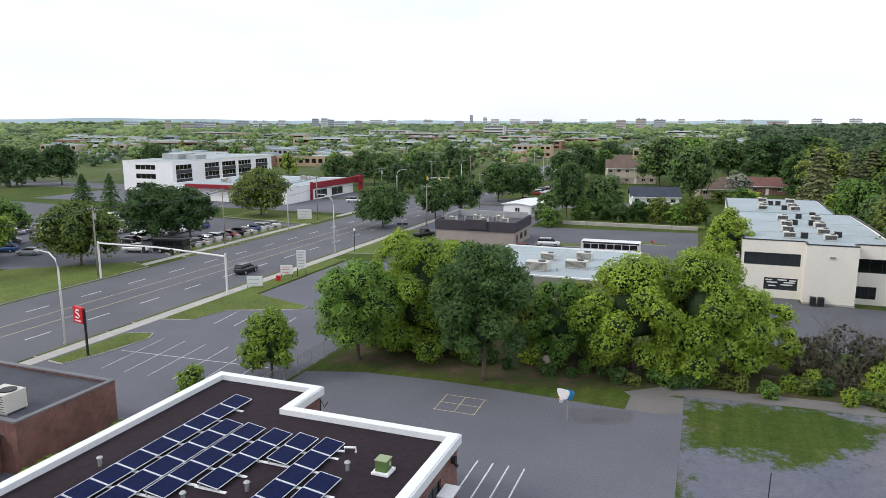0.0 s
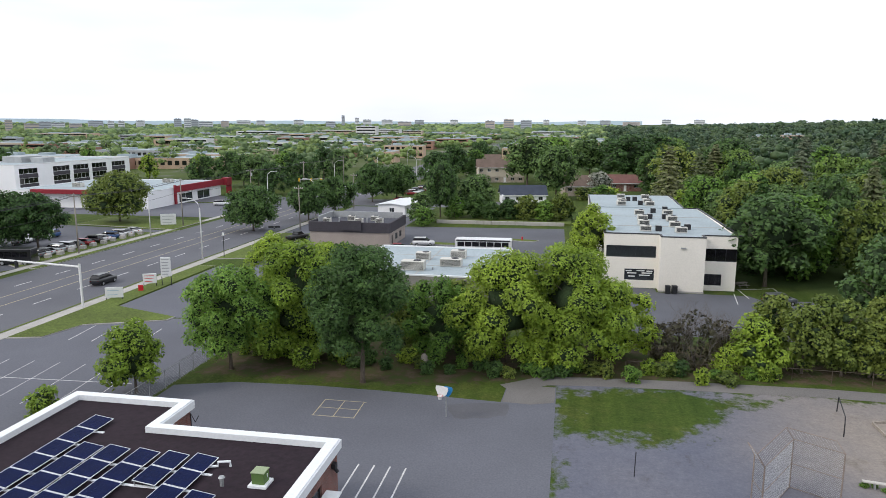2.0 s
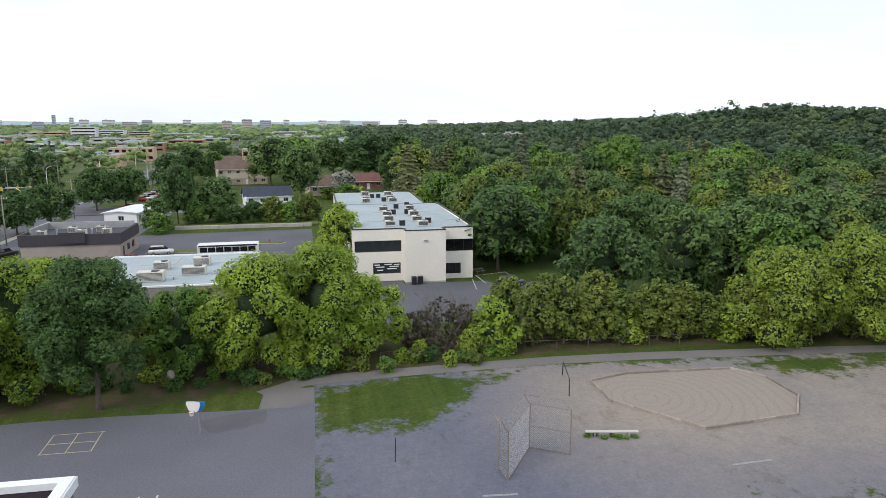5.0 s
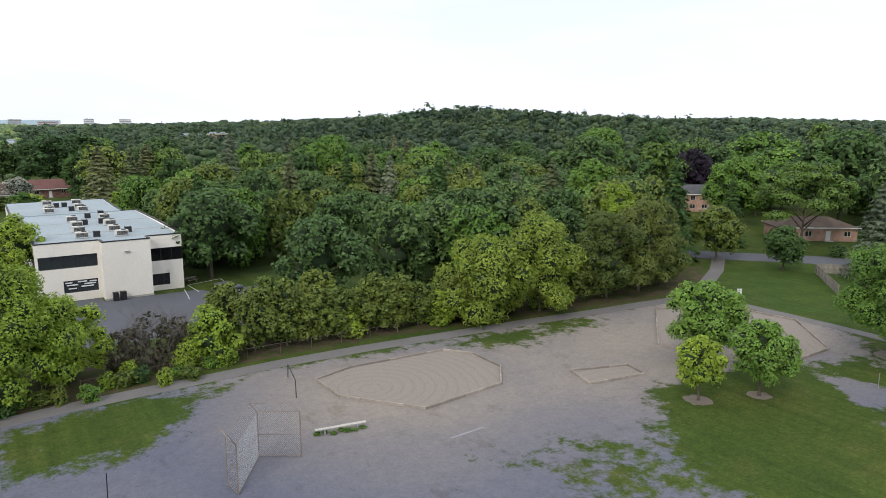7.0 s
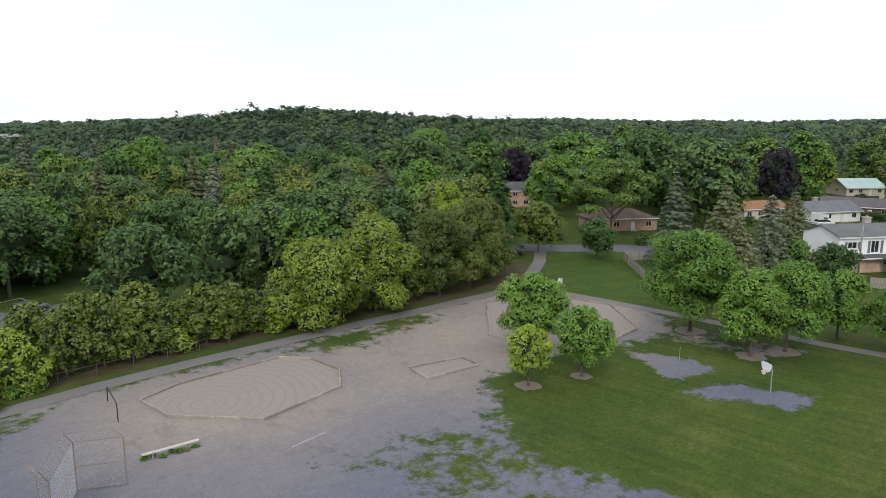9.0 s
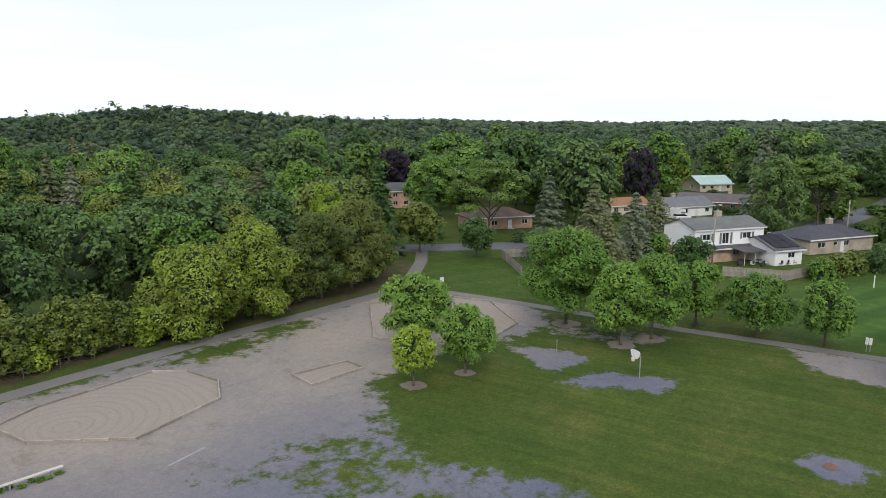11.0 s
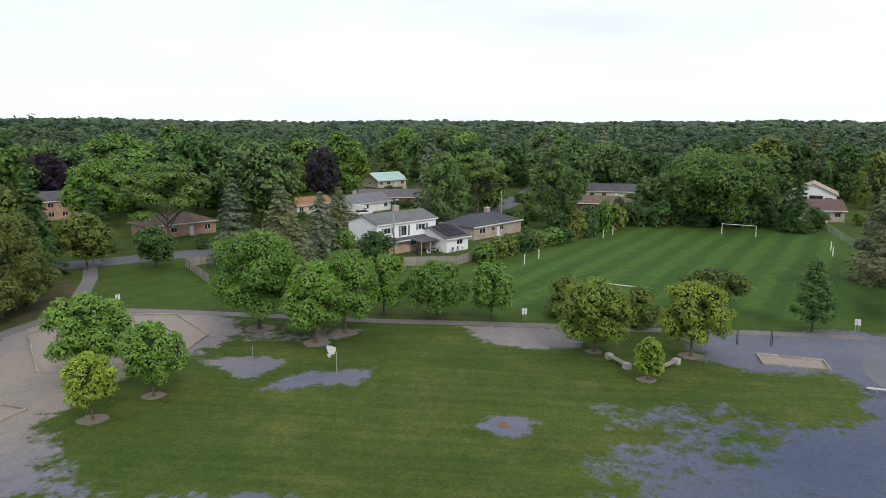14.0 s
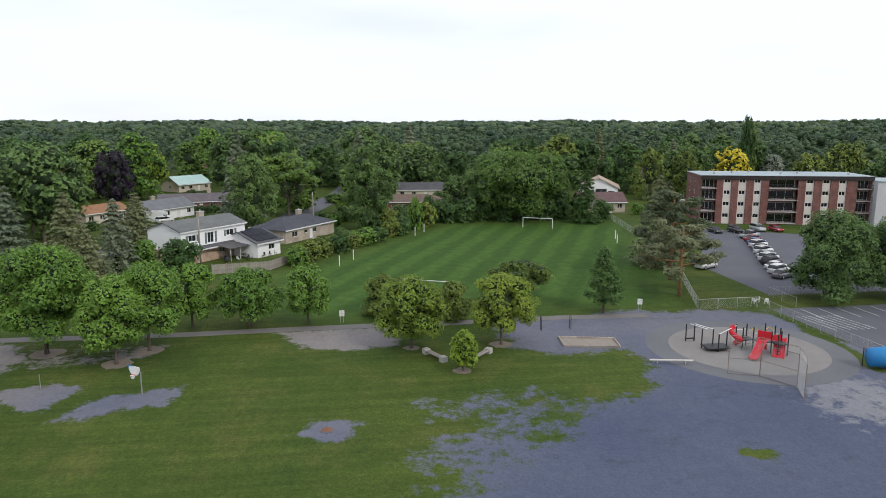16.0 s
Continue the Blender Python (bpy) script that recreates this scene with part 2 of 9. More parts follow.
# ---- mesh helpers ----
class Shape:
    """Collects boxes, prisms and tubes into one mesh."""

    def __init__(self):
        self.v, self.f = [], []

    def add(self, verts, faces):
        k = len(self.v)
        self.v += [tuple(p) for p in verts]
        self.f += [tuple(i + k for i in q) for q in faces]
        return self

    def box(self, x0, y0, z0, x1, y1, z1, m=None):
        vs = [(x, y, z) for z in (z0, z1) for x, y in ((x0, y0), (x1, y0), (x1, y1), (x0, y1))]
        if m is not None:
            vs = [m @ Vector(p) for p in vs]
        return self.add(vs, [(3, 2, 1, 0), (4, 5, 6, 7), (0, 1, 5, 4), (1, 2, 6, 5), (2, 3, 7, 6), (3, 0, 4, 7)])

    def slab(self, x0, y0, z0, x1, y1, z1, c=0.02):
        """A box with bevelled upper edges."""
        lo = [(x0, y0), (x1, y0), (x1, y1), (x0, y1)]
        hi = [(x0 + c, y0 + c), (x1 - c, y0 + c), (x1 - c, y1 - c), (x0 + c, y1 - c)]
        vs = [(*p, z0) for p in lo] + [(*p, z1 - c) for p in lo] + [(*p, z1) for p in hi]
        fs = [(3, 2, 1, 0), (8, 9, 10, 11)]
        for k in (0, 4):
            fs += [(k + i, k + (i + 1) % 4, k + 4 + (i + 1) % 4, k + 4 + i) for i in range(4)]
        return self.add(vs, fs)

    def prism(self, poly, z0, z1):
        n = len(poly)
        vs = [(*p[:2], z0) for p in poly] + [(*p[:2], z1) for p in poly]
        return self.add(vs, [tuple(range(n - 1, -1, -1)), tuple(range(n, 2 * n))] + [(i, (i + 1) % n, n + (i + 1) % n, n + i) for i in range(n)])

    def tube(self, points, radius, n=8, r_end=None):
        ps = [Vector(p) for p in points]
        k = len(ps)
        for i, p in enumerate(ps):
            d = (ps[min(i + 1, k - 1)] - ps[max(i - 1, 0)]).normalized()
            u = d.orthogonal().normalized() if abs(d.z) > 0.99 else d.cross(Vector((0, 0, 1))).normalized()
            w = d.cross(u)
            r = radius if r_end is None else radius + (r_end - radius) * i / max(1, k - 1)
            base = len(self.v)
            self.v += [tuple(p + (u * math.cos(a) + w * math.sin(a)) * r) for a in (2 * math.pi * j / n for j in range(n))]
            if i:
                self.f += [(base - n + j, base - n + (j + 1) % n, base + (j + 1) % n, base + j) for j in range(n)]
            if i == 0:
                self.f.append(tuple(base + j for j in range(n - 1, -1, -1)))
            if i == k - 1:
                self.f.append(tuple(base + j for j in range(n)))
        return self

    def wall(self, p, q, z0, z1, thick, holes=()):
        """A wall from p to q, its thickness to the left of that way, with openings (u0, u1, z0, z1) through it."""
        p, q = Vector((*p, 0)), Vector((*q, 0))
        length = (q - p).length
        ux = (q - p) / length
        m = Matrix.Translation(p) @ Matrix(((ux.x, -ux.y, 0, 0), (ux.y, ux.x, 0, 0), (0, 0, 1, 0), (0, 0, 0, 1)))
        us = sorted({0.0, length, *[h[0] for h in holes], *[h[1] for h in holes]})
        zs = sorted({z0, z1, *[v for h in holes for v in h[2:] if z0 < v < z1]})
        seen = {}

        def vert(i, j, k):
            if (i, j, k) not in seen:
                seen[(i, j, k)] = len(self.v)
                self.v.append(tuple(m @ Vector((us[i], thick * k, zs[j]))))
            return seen[(i, j, k)]

        def solid(i, j):
            if not (0 <= i < len(us) - 1 and 0 <= j < len(zs) - 1):
                return False
            u, z = (us[i] + us[i + 1]) / 2, (zs[j] + zs[j + 1]) / 2
            return not any(h[0] < u < h[1] and h[2] < z < h[3] for h in holes)

        for i in range(len(us) - 1):
            for j in range(len(zs) - 1):
                if not solid(i, j):
                    continue
                self.f.append((vert(i, j, 0), vert(i + 1, j, 0), vert(i + 1, j + 1, 0), vert(i, j + 1, 0)))
                self.f.append((vert(i, j + 1, 1), vert(i + 1, j + 1, 1), vert(i + 1, j, 1), vert(i, j, 1)))
                for di, dj, a, b in ((-1, 0, (i, j + 1), (i, j)), (1, 0, (i + 1, j), (i + 1, j + 1)), (0, -1, (i, j), (i + 1, j)), (0, 1, (i + 1, j + 1), (i, j + 1))):
                    if not solid(i + di, j + dj):
                        self.f.append((vert(*b, 0), vert(*a, 0), vert(*a, 1), vert(*b, 1)))
        return self

    def mesh(self, name, material=None, smooth=False):
        me = bpy.data.meshes.new(name)
        me.from_pydata(self.v, [], self.f)
        if material is not None:
            me.materials.append(material)
        if smooth:
            me.polygons.foreach_set("use_smooth", np.ones(len(me.polygons), dtype=bool))
        me.update()
        return me


def part(name, shape, material, parent, label="", smooth=False):
    me = shape if isinstance(shape, bpy.types.Mesh) else shape.mesh(name, material, smooth)
    ob = new(name, me)
    ob.parent = parent
    if label:
        ob["label"] = label
    return ob


def thing(name, label, category, x=0, y=0, z=0, rz=0, group="", kind=""):
    ob = new(name)
    ob.empty_display_size = 0.3
    ob.matrix_basis = pose(x, y, z, 0, 0, rz)
    return tagged(ob, label, category, group, kind)


def structure(name, shape, material, label, category="ground", kind="structure"):
    me = shape.mesh(name, material)
    return tagged(new(name, me), label, category, "", kind)


def recolour(ob, material):
    """Gives this object its own material on a shared mesh."""
    ob.material_slots[0].link = "OBJECT"
    ob.material_slots[0].material = material
    return ob


# ---- the ground ----
def smooth_step(x, a, b):
    t = np.clip((x - a) / (b - a), 0, 1)
    return t * t * (3 - 2 * t)


def bearing_of(x, y):
    return np.degrees(np.arctan2(x, y))


def terrain(x, y):
    """Flat round the school; a wooded hill to the north-east and low ridges far off."""
    x, y = np.asarray(x, float), np.asarray(y, float)
    r, b = np.hypot(x, y), bearing_of(x, y)
    hill = 27 * np.exp(-((b - 35) / 9.0) ** 2) + 15 * np.exp(-((b - 50) / 12.0) ** 2) + 8 * np.exp(-((b - 22) / 7.0) ** 2)
    z = hill * smooth_step(r, 380, 900) * (1 - 0.6 * smooth_step(r, 1150, 1900))
    right = smooth_step(b, 0, 25) * (1 - smooth_step(b, 140, 170))
    z = z + (17 + 2.5 * np.sin(b / 4.0) + 1.5 * np.sin(b / 1.7)) * right * smooth_step(r, 1000, 2300)
    z = z + 12 * smooth_step(r, 2500, 4500) * (1 - right)
    z = z + 22 * np.exp(-((b + 45) / 9.0) ** 2) * smooth_step(r, 3500, 4600)
    return z


def inside(x, y, poly):
    """How far inside a polygon the points lie, in metres (negative outside)."""
    d = np.full(x.shape, 1e9)
    ins = np.zeros(x.shape, bool)
    n = len(poly)
    for i in range(n):
        (x0, y0), (x1, y1) = poly[i], poly[(i + 1) % n]
        ex, ey = x1 - x0, y1 - y0
        t = np.clip(((x - x0) * ex + (y - y0) * ey) / (ex * ex + ey * ey), 0, 1)
        d = np.minimum(d, np.hypot(x - x0 - t * ex, y - y0 - t * ey))
        cross = ((y0 > y) != (y1 > y)) & (x < ex * (y - y0) / (ey if ey else 1e-9) + x0)
        ins ^= cross
    return np.where(ins, d, -d)


GRAVEL = [(-1, 66), (24, 66), (44, 64.5), (72, 63.5), (86, 61), (87, 52), (85.5, 42), (80, 35), (74, 35), (66, 39.5), (57, 42), (50, 41), (47, 36.5), (42, 33), (42, 29), (40, 24), (42, 17),
          (42, 6), (43, -2), (45, -6), (51, -8), (51.5, -12), (52, -16), (56, -19), (58, -24), (62, -29.5), (69, -33), (73, -31), (72, -23), (76, -18.5), (84, -19), (86.2, -22),
          (88, -38), (86.5, -57), (64, -60), (-1, -75)]
GRASS_NW = [(-2, 66), (21, 65.5), (16, 61.5), (11, 55.5), (5, 53.5), (-2, 53.2)]
GRASS_STRIP = [(40, 63.5), (54, 65.5), (66, 62.5), (64, 59.5), (56, 58.2), (47, 59.2)]
GRASS_OVAL = [(46, -29.6), (48.4, -30.6), (47.4, -33.6), (45.6, -32.4)]
GRASS_FENCE = [(84.4, -58.0), (80.2, -56.8), (72.9, -55.9), (66.4, -54.9), (60.9, -54.3), (63.6, -56.5), (68.8, -57.1), (75.1, -58.3), (82.3, -59.2)]
PALE_ZONE = [(64, -46), (62, -54), (52, -54), (47.5, -44), (53, -40.5), (60, -42)]
SPECKS = [(28, 41), (37, 40.5), (44, 36), (42, 30), (40, 24), (42, 15), (38, 10), (34, 22), (31, 32)]
SPECKS_EAST = [(43, -2), (60, -5), (64, -14), (60, -27), (54, -20), (50, -15), (47, -12), (44, -8)]
BARE = [[(68.5, 34), (64, 28.2), (68.8, 25.4), (70, 29.5)], [(61.2, 25.2), (66.4, 23), (67.8, 16.2), (63.6, 17)], [(55.8, 4.4), (58.2, 3), (57.3, -0.7), (53.5, 1.2)],
        [(85, 8), (85.6, -5), (78.5, -5.5), (77.3, 0), (78, 5)], [(60.5, -6.2), (59, -10.2), (57, -13.2), (56, -8)], [(82, 37), (77, 37.5), (74, 31), (77, 21), (82, 19.5), (82.5, 24), (84, 30)]]
TAN = [(20, 66), (86, 66), (88, 38), (60, 36), (40, 42), (28, 44), (20, 52)]
GROVE = [(-38, 61.5), (-31, 61.5), (-17, 62), (-6, 64.8), (20, 69.6), (40, 69), (62, 66), (80, 63.5), (95, 66), (106, 76), (60, 84), (18, 82), (-6, 78), (-36, 74)]


def axis(lo, hi, step, far, growth=1.22):
    mid = list(np.arange(lo, hi + step / 2, step))
    up, s, x = [], step, hi
    while x < far:
        s *= growth
        x += s
        up.append(x)
    down, s, x = [], step, lo
    while x > -far:
        s *= growth
        x -= s
        down.append(x)
    return np.array(down[::-1] + mid + up)


def grid_mesh(name, gx, gy, z):
    nx, ny = len(gx), len(gy)
    X, Y = np.meshgrid(gx, gy)
    co = np.stack([X, Y, z(X, Y)], -1).reshape(-1, 3)
    i = (np.arange(nx - 1)[None, :] + nx * np.arange(ny - 1)[:, None]).reshape(-1)
    quads = np.stack([i, i + 1, i + 1 + nx, i + nx], 1)
    me = bpy.data.meshes.new(name)
    me.vertices.add(len(co))
    me.vertices.foreach_set("co", co.astype(np.float32).ravel())
    me.loops.add(quads.size)
    me.loops.foreach_set("vertex_index", quads.astype(np.int32).ravel())
    me.polygons.add(len(quads))
    me.polygons.foreach_set("loop_start", np.arange(0, quads.size, 4, dtype=np.int32))
    me.update(calc_edges=True)
    return me, X.ravel(), Y.ravel()


gx, gy = axis(-100, 150, 1.4, 4700), axis(-90, 130, 1.4, 4700)
ground_me, PX, PY = grid_mesh("ground", gx, gy, terrain)


def soft(d, w):
    return np.clip(0.5 + d / w, 0, 1)


g_amount = soft(inside(PX, PY, GRAVEL), 6)
for poly, w in ((GRASS_NW, 7), (GRASS_STRIP, 7), (GRASS_FENCE, 1.2), (GRASS_OVAL, 1.6)):
    g_amount = np.minimum(g_amount, 1 - (0.80 if poly is not GRASS_OVAL and poly is not GRASS_FENCE else 0.97) * soft(inside(PX, PY, poly), w))
bare = np.zeros(PX.shape)
for i, poly in enumerate(BARE):
    worn = soft(inside(PX, PY, poly) + 0.3, 3.5)
    g_amount = np.maximum(g_amount, worn * (0.46 if i == 5 else 1.0))
    if i in (3, 5):
        bare = np.maximum(bare, soft(inside(PX, PY, poly) + 3, 5))
for poly, level in ((SPECKS, 0.53), (SPECKS_EAST, 0.45)):
    s = soft(inside(PX, PY, poly), 5)
    g_amount = g_amount * (1 - s) + level * s
grove = soft(inside(PX, PY, GROVE) - 0.6, 5)
tan_amount = np.maximum(soft(inside(PX, PY, TAN) + 2, 16), 0.7 * bare)
WOODS = [(28, 77), (70, 75), (98, 78), (112, 98), (100, 118), (150, 175), (330, 120), (330, 420), (20, 420), (26, 176), (27, 116), (44, 104), (42, 82)]
FIELD = [(118, 12), (122, 8), (176, -27), (172, -72), (144, -63), (92, -46), (89, -10), (92, 8)]
LAWN = [(88, 62), (112, 77), (128, 62), (118, 46), (92, 30), (88, 40)]
field = np.maximum(soft(inside(PX, PY, FIELD), 10), 0.3 * soft(inside(PX, PY, LAWN), 6))
SOUTH = [(-2, 20), (44, 16), (46, 0), (60, -16), (70, -33), (58, -60), (-2, -75)]
south = soft(inside(PX, PY, SOUTH), 18) * (1 - bare)
far_amount = np.maximum(smooth_step(np.hypot(PX, PY), 260, 500), soft(inside(PX, PY, WOODS), 6))
for key, values in (("gravel", g_amount), ("grove", grove), ("tan", tan_amount), ("far", far_amount), ("field", field), ("south", south), ("pale", soft(inside(PX, PY, PALE_ZONE), 7)), ("town", smooth_step(-np.degrees(np.arctan2(PX, PY)), 2, 8))):
    at = ground_me.attributes.new(key, "FLOAT", "POINT")
    at.data.foreach_set("value", values.astype(np.float32))


def ground_material():
    m, n, l, b = nodes_of("grass, stone dust and soil")

    def attr(key):
        a = n.new("ShaderNodeAttribute")
        a.attribute_name = key
        return a.outputs["Fac"]

    def math_of(op, a, c):
        k = n.new("ShaderNodeMath")
        k.operation = op
        for i, v in enumerate((a, c)):
            if isinstance(v, float):
                k.inputs[i].default_value = v
            else:
                l.new(v, k.inputs[i])
        return k.outputs[0]

    fine, mid, large = noise_tex(n, l, 5.0, 6, 0.7), noise_tex(n, l, 0.55, 6, 0.68), noise_tex(n, l, 0.06, 4)
    blotch = noise_tex(n, l, 0.8, 7, 0.72)
    grass = ramp_of(n, l, fine, [(0.25, (0.034, 0.063, 0.013)), (0.55, (0.060, 0.095, 0.020)), (0.8, (0.098, 0.124, 0.038))])
    grass = mix_of(n, l, 1.0, grass, ramp_of(n, l, large, [(0.35, (0.78, 0.86, 0.8)), (0.65, (1.18, 1.08, 1.0))]), "MULTIPLY")
    grass = mix_of(n, l, 1.0, grass, ramp_of(n, l, mid, [(0.3, (0.82, 0.86, 0.8)), (0.7, (1.18, 1.12, 1.1))]), "MULTIPLY")
    dry = ramp_of(n, l, noise_tex(n, l, 0.16, 7, 0.72), [(0.50, (0, 0, 0)), (0.72, (1, 1, 1))])
    grass = mix_of(n, l, mix_of(n, l, 1.0, dry, 0.55, "MULTIPLY"), grass, ramp_of(n, l, fine, [(0.3, (0.085, 0.088, 0.022)), (0.7, (0.16, 0.15, 0.055))]))
    co, mp, wv = n.new("ShaderNodeTexCoord"), n.new("ShaderNodeMapping"), n.new("ShaderNodeTexWave")
    mp.inputs["Rotation"].default_value = (0, 0, radians(115))
    wv.inputs["Scale"].default_value, wv.inputs["Distortion"].default_value, wv.inputs["Detail"].default_value = 0.055, 1.2, 2.0
    l.new(co.outputs["Object"], mp.inputs[0])
    l.new(mp.outputs[0], wv.inputs["Vector"])
    mow = noise_tex(n, l, 0.9, 4, 0.6, stretch=(1.0, 0.07, 1))
    grass = mix_of(n, l, 1.0, grass, ramp_of(n, l, mow, [(0.35, (0.84, 0.86, 0.82)), (0.65, (1.16, 1.12, 1.1))]), "MULTIPLY")
    tuft = noise_tex(n, l, 2.2, 6, 0.8)
    grass = mix_of(n, l, 1.0, grass, ramp_of(n, l, tuft, [(0.3, (0.70, 0.74, 0.7)), (0.7, (1.28, 1.24, 1.2))]), "MULTIPLY")
    pitch = ramp_of(n, l, fine, [(0.25, (0.030, 0.072, 0.012)), (0.75, (0.062, 0.122, 0.023))])
    pitch = mix_of(n, l, 1.0, pitch, ramp_of(n, l, wv.outputs["Fac"], [(0.2, (0.84, 0.87, 0.84)), (0.8, (1.2, 1.14, 1.14))]), "MULTIPLY")
    pitch = mix_of(n, l, 1.0, pitch, ramp_of(n, l, mid, [(0.3, (0.76,) * 3), (0.7, (1.24,) * 3)]), "MULTIPLY")
    grass = mix_of(n, l, attr("field"), grass, pitch)
    dust_grey = ramp_of(n, l, fine, [(0.25, (0.118, 0.125, 0.160)), (0.75, (0.168, 0.175, 0.215))])
    dust_tan = ramp_of(n, l, fine, [(0.25, (0.225, 0.200, 0.180)), (0.75, (0.31, 0.278, 0.250))])
    dust = mix_of(n, l, attr("tan"), dust_grey, dust_tan)
    dust = mix_of(n, l, attr("south"), dust, ramp_of(n, l, fine, [(0.25, (0.066, 0.080, 0.126)), (0.75, (0.103, 0.121, 0.180))]))
    streak = ramp_of(n, l, noise_tex(n, l, 0.30, 7, 0.75, stretch=(1, 0.6, 1)), [(0.56, (1, 1, 1)), (0.66, (0.80, 0.78, 0.74)), (0.72, (1.05, 1.04, 1.02))])
    worn = ramp_of(n, l, math_of("ADD", attr("pale"), math_of("MULTIPLY", math_of("SUBTRACT", mid, 0.5), 2.4)), [(0.62, (0, 0, 0)), (0.95, (0.75, 0.75, 0.75))])
    dust = mix_of(n, l, worn, dust, ramp_of(n, l, fine, [(0.3, (0.20, 0.205, 0.225)), (0.7, (0.28, 0.285, 0.30))]))
    dust = mix_of(n, l, 1.0, dust, streak, "MULTIPLY")
    dust = mix_of(n, l, 1.0, dust, ramp_of(n, l, tuft, [(0.3, (0.86, 0.86, 0.87)), (0.7, (1.12, 1.12, 1.11))]), "MULTIPLY")
    weed = ramp_of(n, l, noise_tex(n, l, 1.1, 7, 0.8), [(0.66, (1, 1, 1)), (0.70, (0.72, 0.66, 0.55))])
    dust = mix_of(n, l, 1.0, dust, weed, "MULTIPLY")
    dust = mix_of(n, l, 1.0, dust, ramp_of(n, l, blotch, [(0.32, (0.90, 0.90, 0.92)), (0.62, (1.06, 1.05, 1.04))]), "MULTIPLY")
    dust = mix_of(n, l, 1.0, dust, ramp_of(n, l, large, [(0.35, (0.88, 0.9, 0.95)), (0.65, (1.1, 1.07, 1.02))]), "MULTIPLY")
    drift = math_of("MULTIPLY", math_of("SUBTRACT", noise_tex(n, l, 0.17, 3, 0.6, stretch=(1, 0.7, 1)), 0.5), 1.1)
    edge = math_of("ADD", math_of("ADD", attr("gravel"), drift), math_of("MULTIPLY", math_of("SUBTRACT", math_of("ADD", math_of("MULTIPLY", blotch, 0.55), math_of("MULTIPLY", mid, 0.45)), 0.5), 1.8))
    mask = ramp_of(n, l, edge, [(0.40, (0, 0, 0)), (0.60, (1, 1, 1))])
    c = mix_of(n, l, mask, grass, dust)
    soil = ramp_of(n, l, mid, [(0.40, (0.105, 0.078, 0.055)), (0.50, (0.075, 0.066, 0.032)), (0.58, (0.058, 0.080, 0.022))])
    gm = ramp_of(n, l, math_of("ADD", attr("grove"), math_of("MULTIPLY", math_of("SUBTRACT", blotch, 0.5), 1.4)), [(0.4, (0, 0, 0)), (0.6, (1, 1, 1))])
    c = mix_of(n, l, gm, c, soil)
    town = ramp_of(n, l, noise_tex(n, l, 0.016, 6, 0.7), [(0.46, (0.085, 0.115, 0.038)), (0.54, (0.11, 0.13, 0.06)), (0.58, (0.18, 0.178, 0.18)), (0.66, (0.26, 0.235, 0.20))])
    wood = ramp_of(n, l, noise_tex(n, l, 0.05, 6, 0.7), [(0.3, (0.03, 0.055, 0.015)), (0.7, (0.075, 0.105, 0.03))])
    c = mix_of(n, l, attr("far"), c, mix_of(n, l, attr("town"), wood, town))
    l.new(c, b.inputs["Base Color"])
    b.inputs["Roughness"].default_value, b.inputs["Specular IOR Level"].default_value = 0.95, 0.15
    bp = n.new("ShaderNodeBump")
    bp.inputs["Strength"].default_value, bp.inputs["Distance"].default_value = 0.5, 0.05
    l.new(fine, bp.inputs["Height"])
    l.new(bp.outputs[0], b.inputs["Normal"])
    return m


ground_me.materials.append(ground_material())
tagged(new("ground", ground_me), "mown grass, grey stone dust and woodland soil reaching the horizon", "ground", kind="structure")


def sheet(name, poly, z, material, label, category="pavement", thick=0.05):
    return structure(name, Shape().prism(poly, z - thick, z), material, label, category)


def strip(shape, p, q, w, z, t=0.02):
    """A flat band of width w from p to q, its top at z."""
    (x0, y0), (x1, y1) = p, q
    k = math.hypot(x1 - x0, y1 - y0)
    nx, ny = -(y1 - y0) / k * w / 2, (x1 - x0) / k * w / 2
    return shape.prism([(x0 + nx, y0 + ny), (x0 - nx, y0 - ny), (x1 - nx, y1 - ny), (x1 + nx, y1 + ny)], z - t, z)


# road: right kerb at x = -68, left kerb at x = -91, four lanes and a turning lane
RX0, RX1 = -91.0, -67.6
sheet("road", [(RX0, -60), (RX1, -60), (RX1, 1400), (RX0, 1400)], 0.012, ROADTOP, "grey asphalt main road with worn lane paint", "road")
paint = Shape()
for y in range(20, 420, 9):
    for x in (RX0 + 6.2, RX1 - 6.2, ):
        strip(paint, (x, y), (x, y + 3.6), 0.2, 0.020)
structure("lane_marking", paint, WHITE_PAINT, "broken white lane lines on the road", "road marking")
paint = Shape()
for x in (-77.4, -81.2):
    strip(paint, (x, 0), (x, 200), 0.15, 0.020)
    strip(paint, (x, 240), (x, 900), 0.15, 0.020)
structure("centre_marking", paint, YELLOW_PAINT, "faded yellow centre lines on the road", "road marking")
sheet("side_street", [(-420, 206), (-91, 206), (-91, 226), (-420, 226)], 0.014, ROADTOP, "grey asphalt side street", "road")
sheet("side_street_east", [(-67.6, 206), (-20, 206), (-20, 224), (-67.6, 224)], 0.014, ROADTOP, "grey asphalt side street", "road")


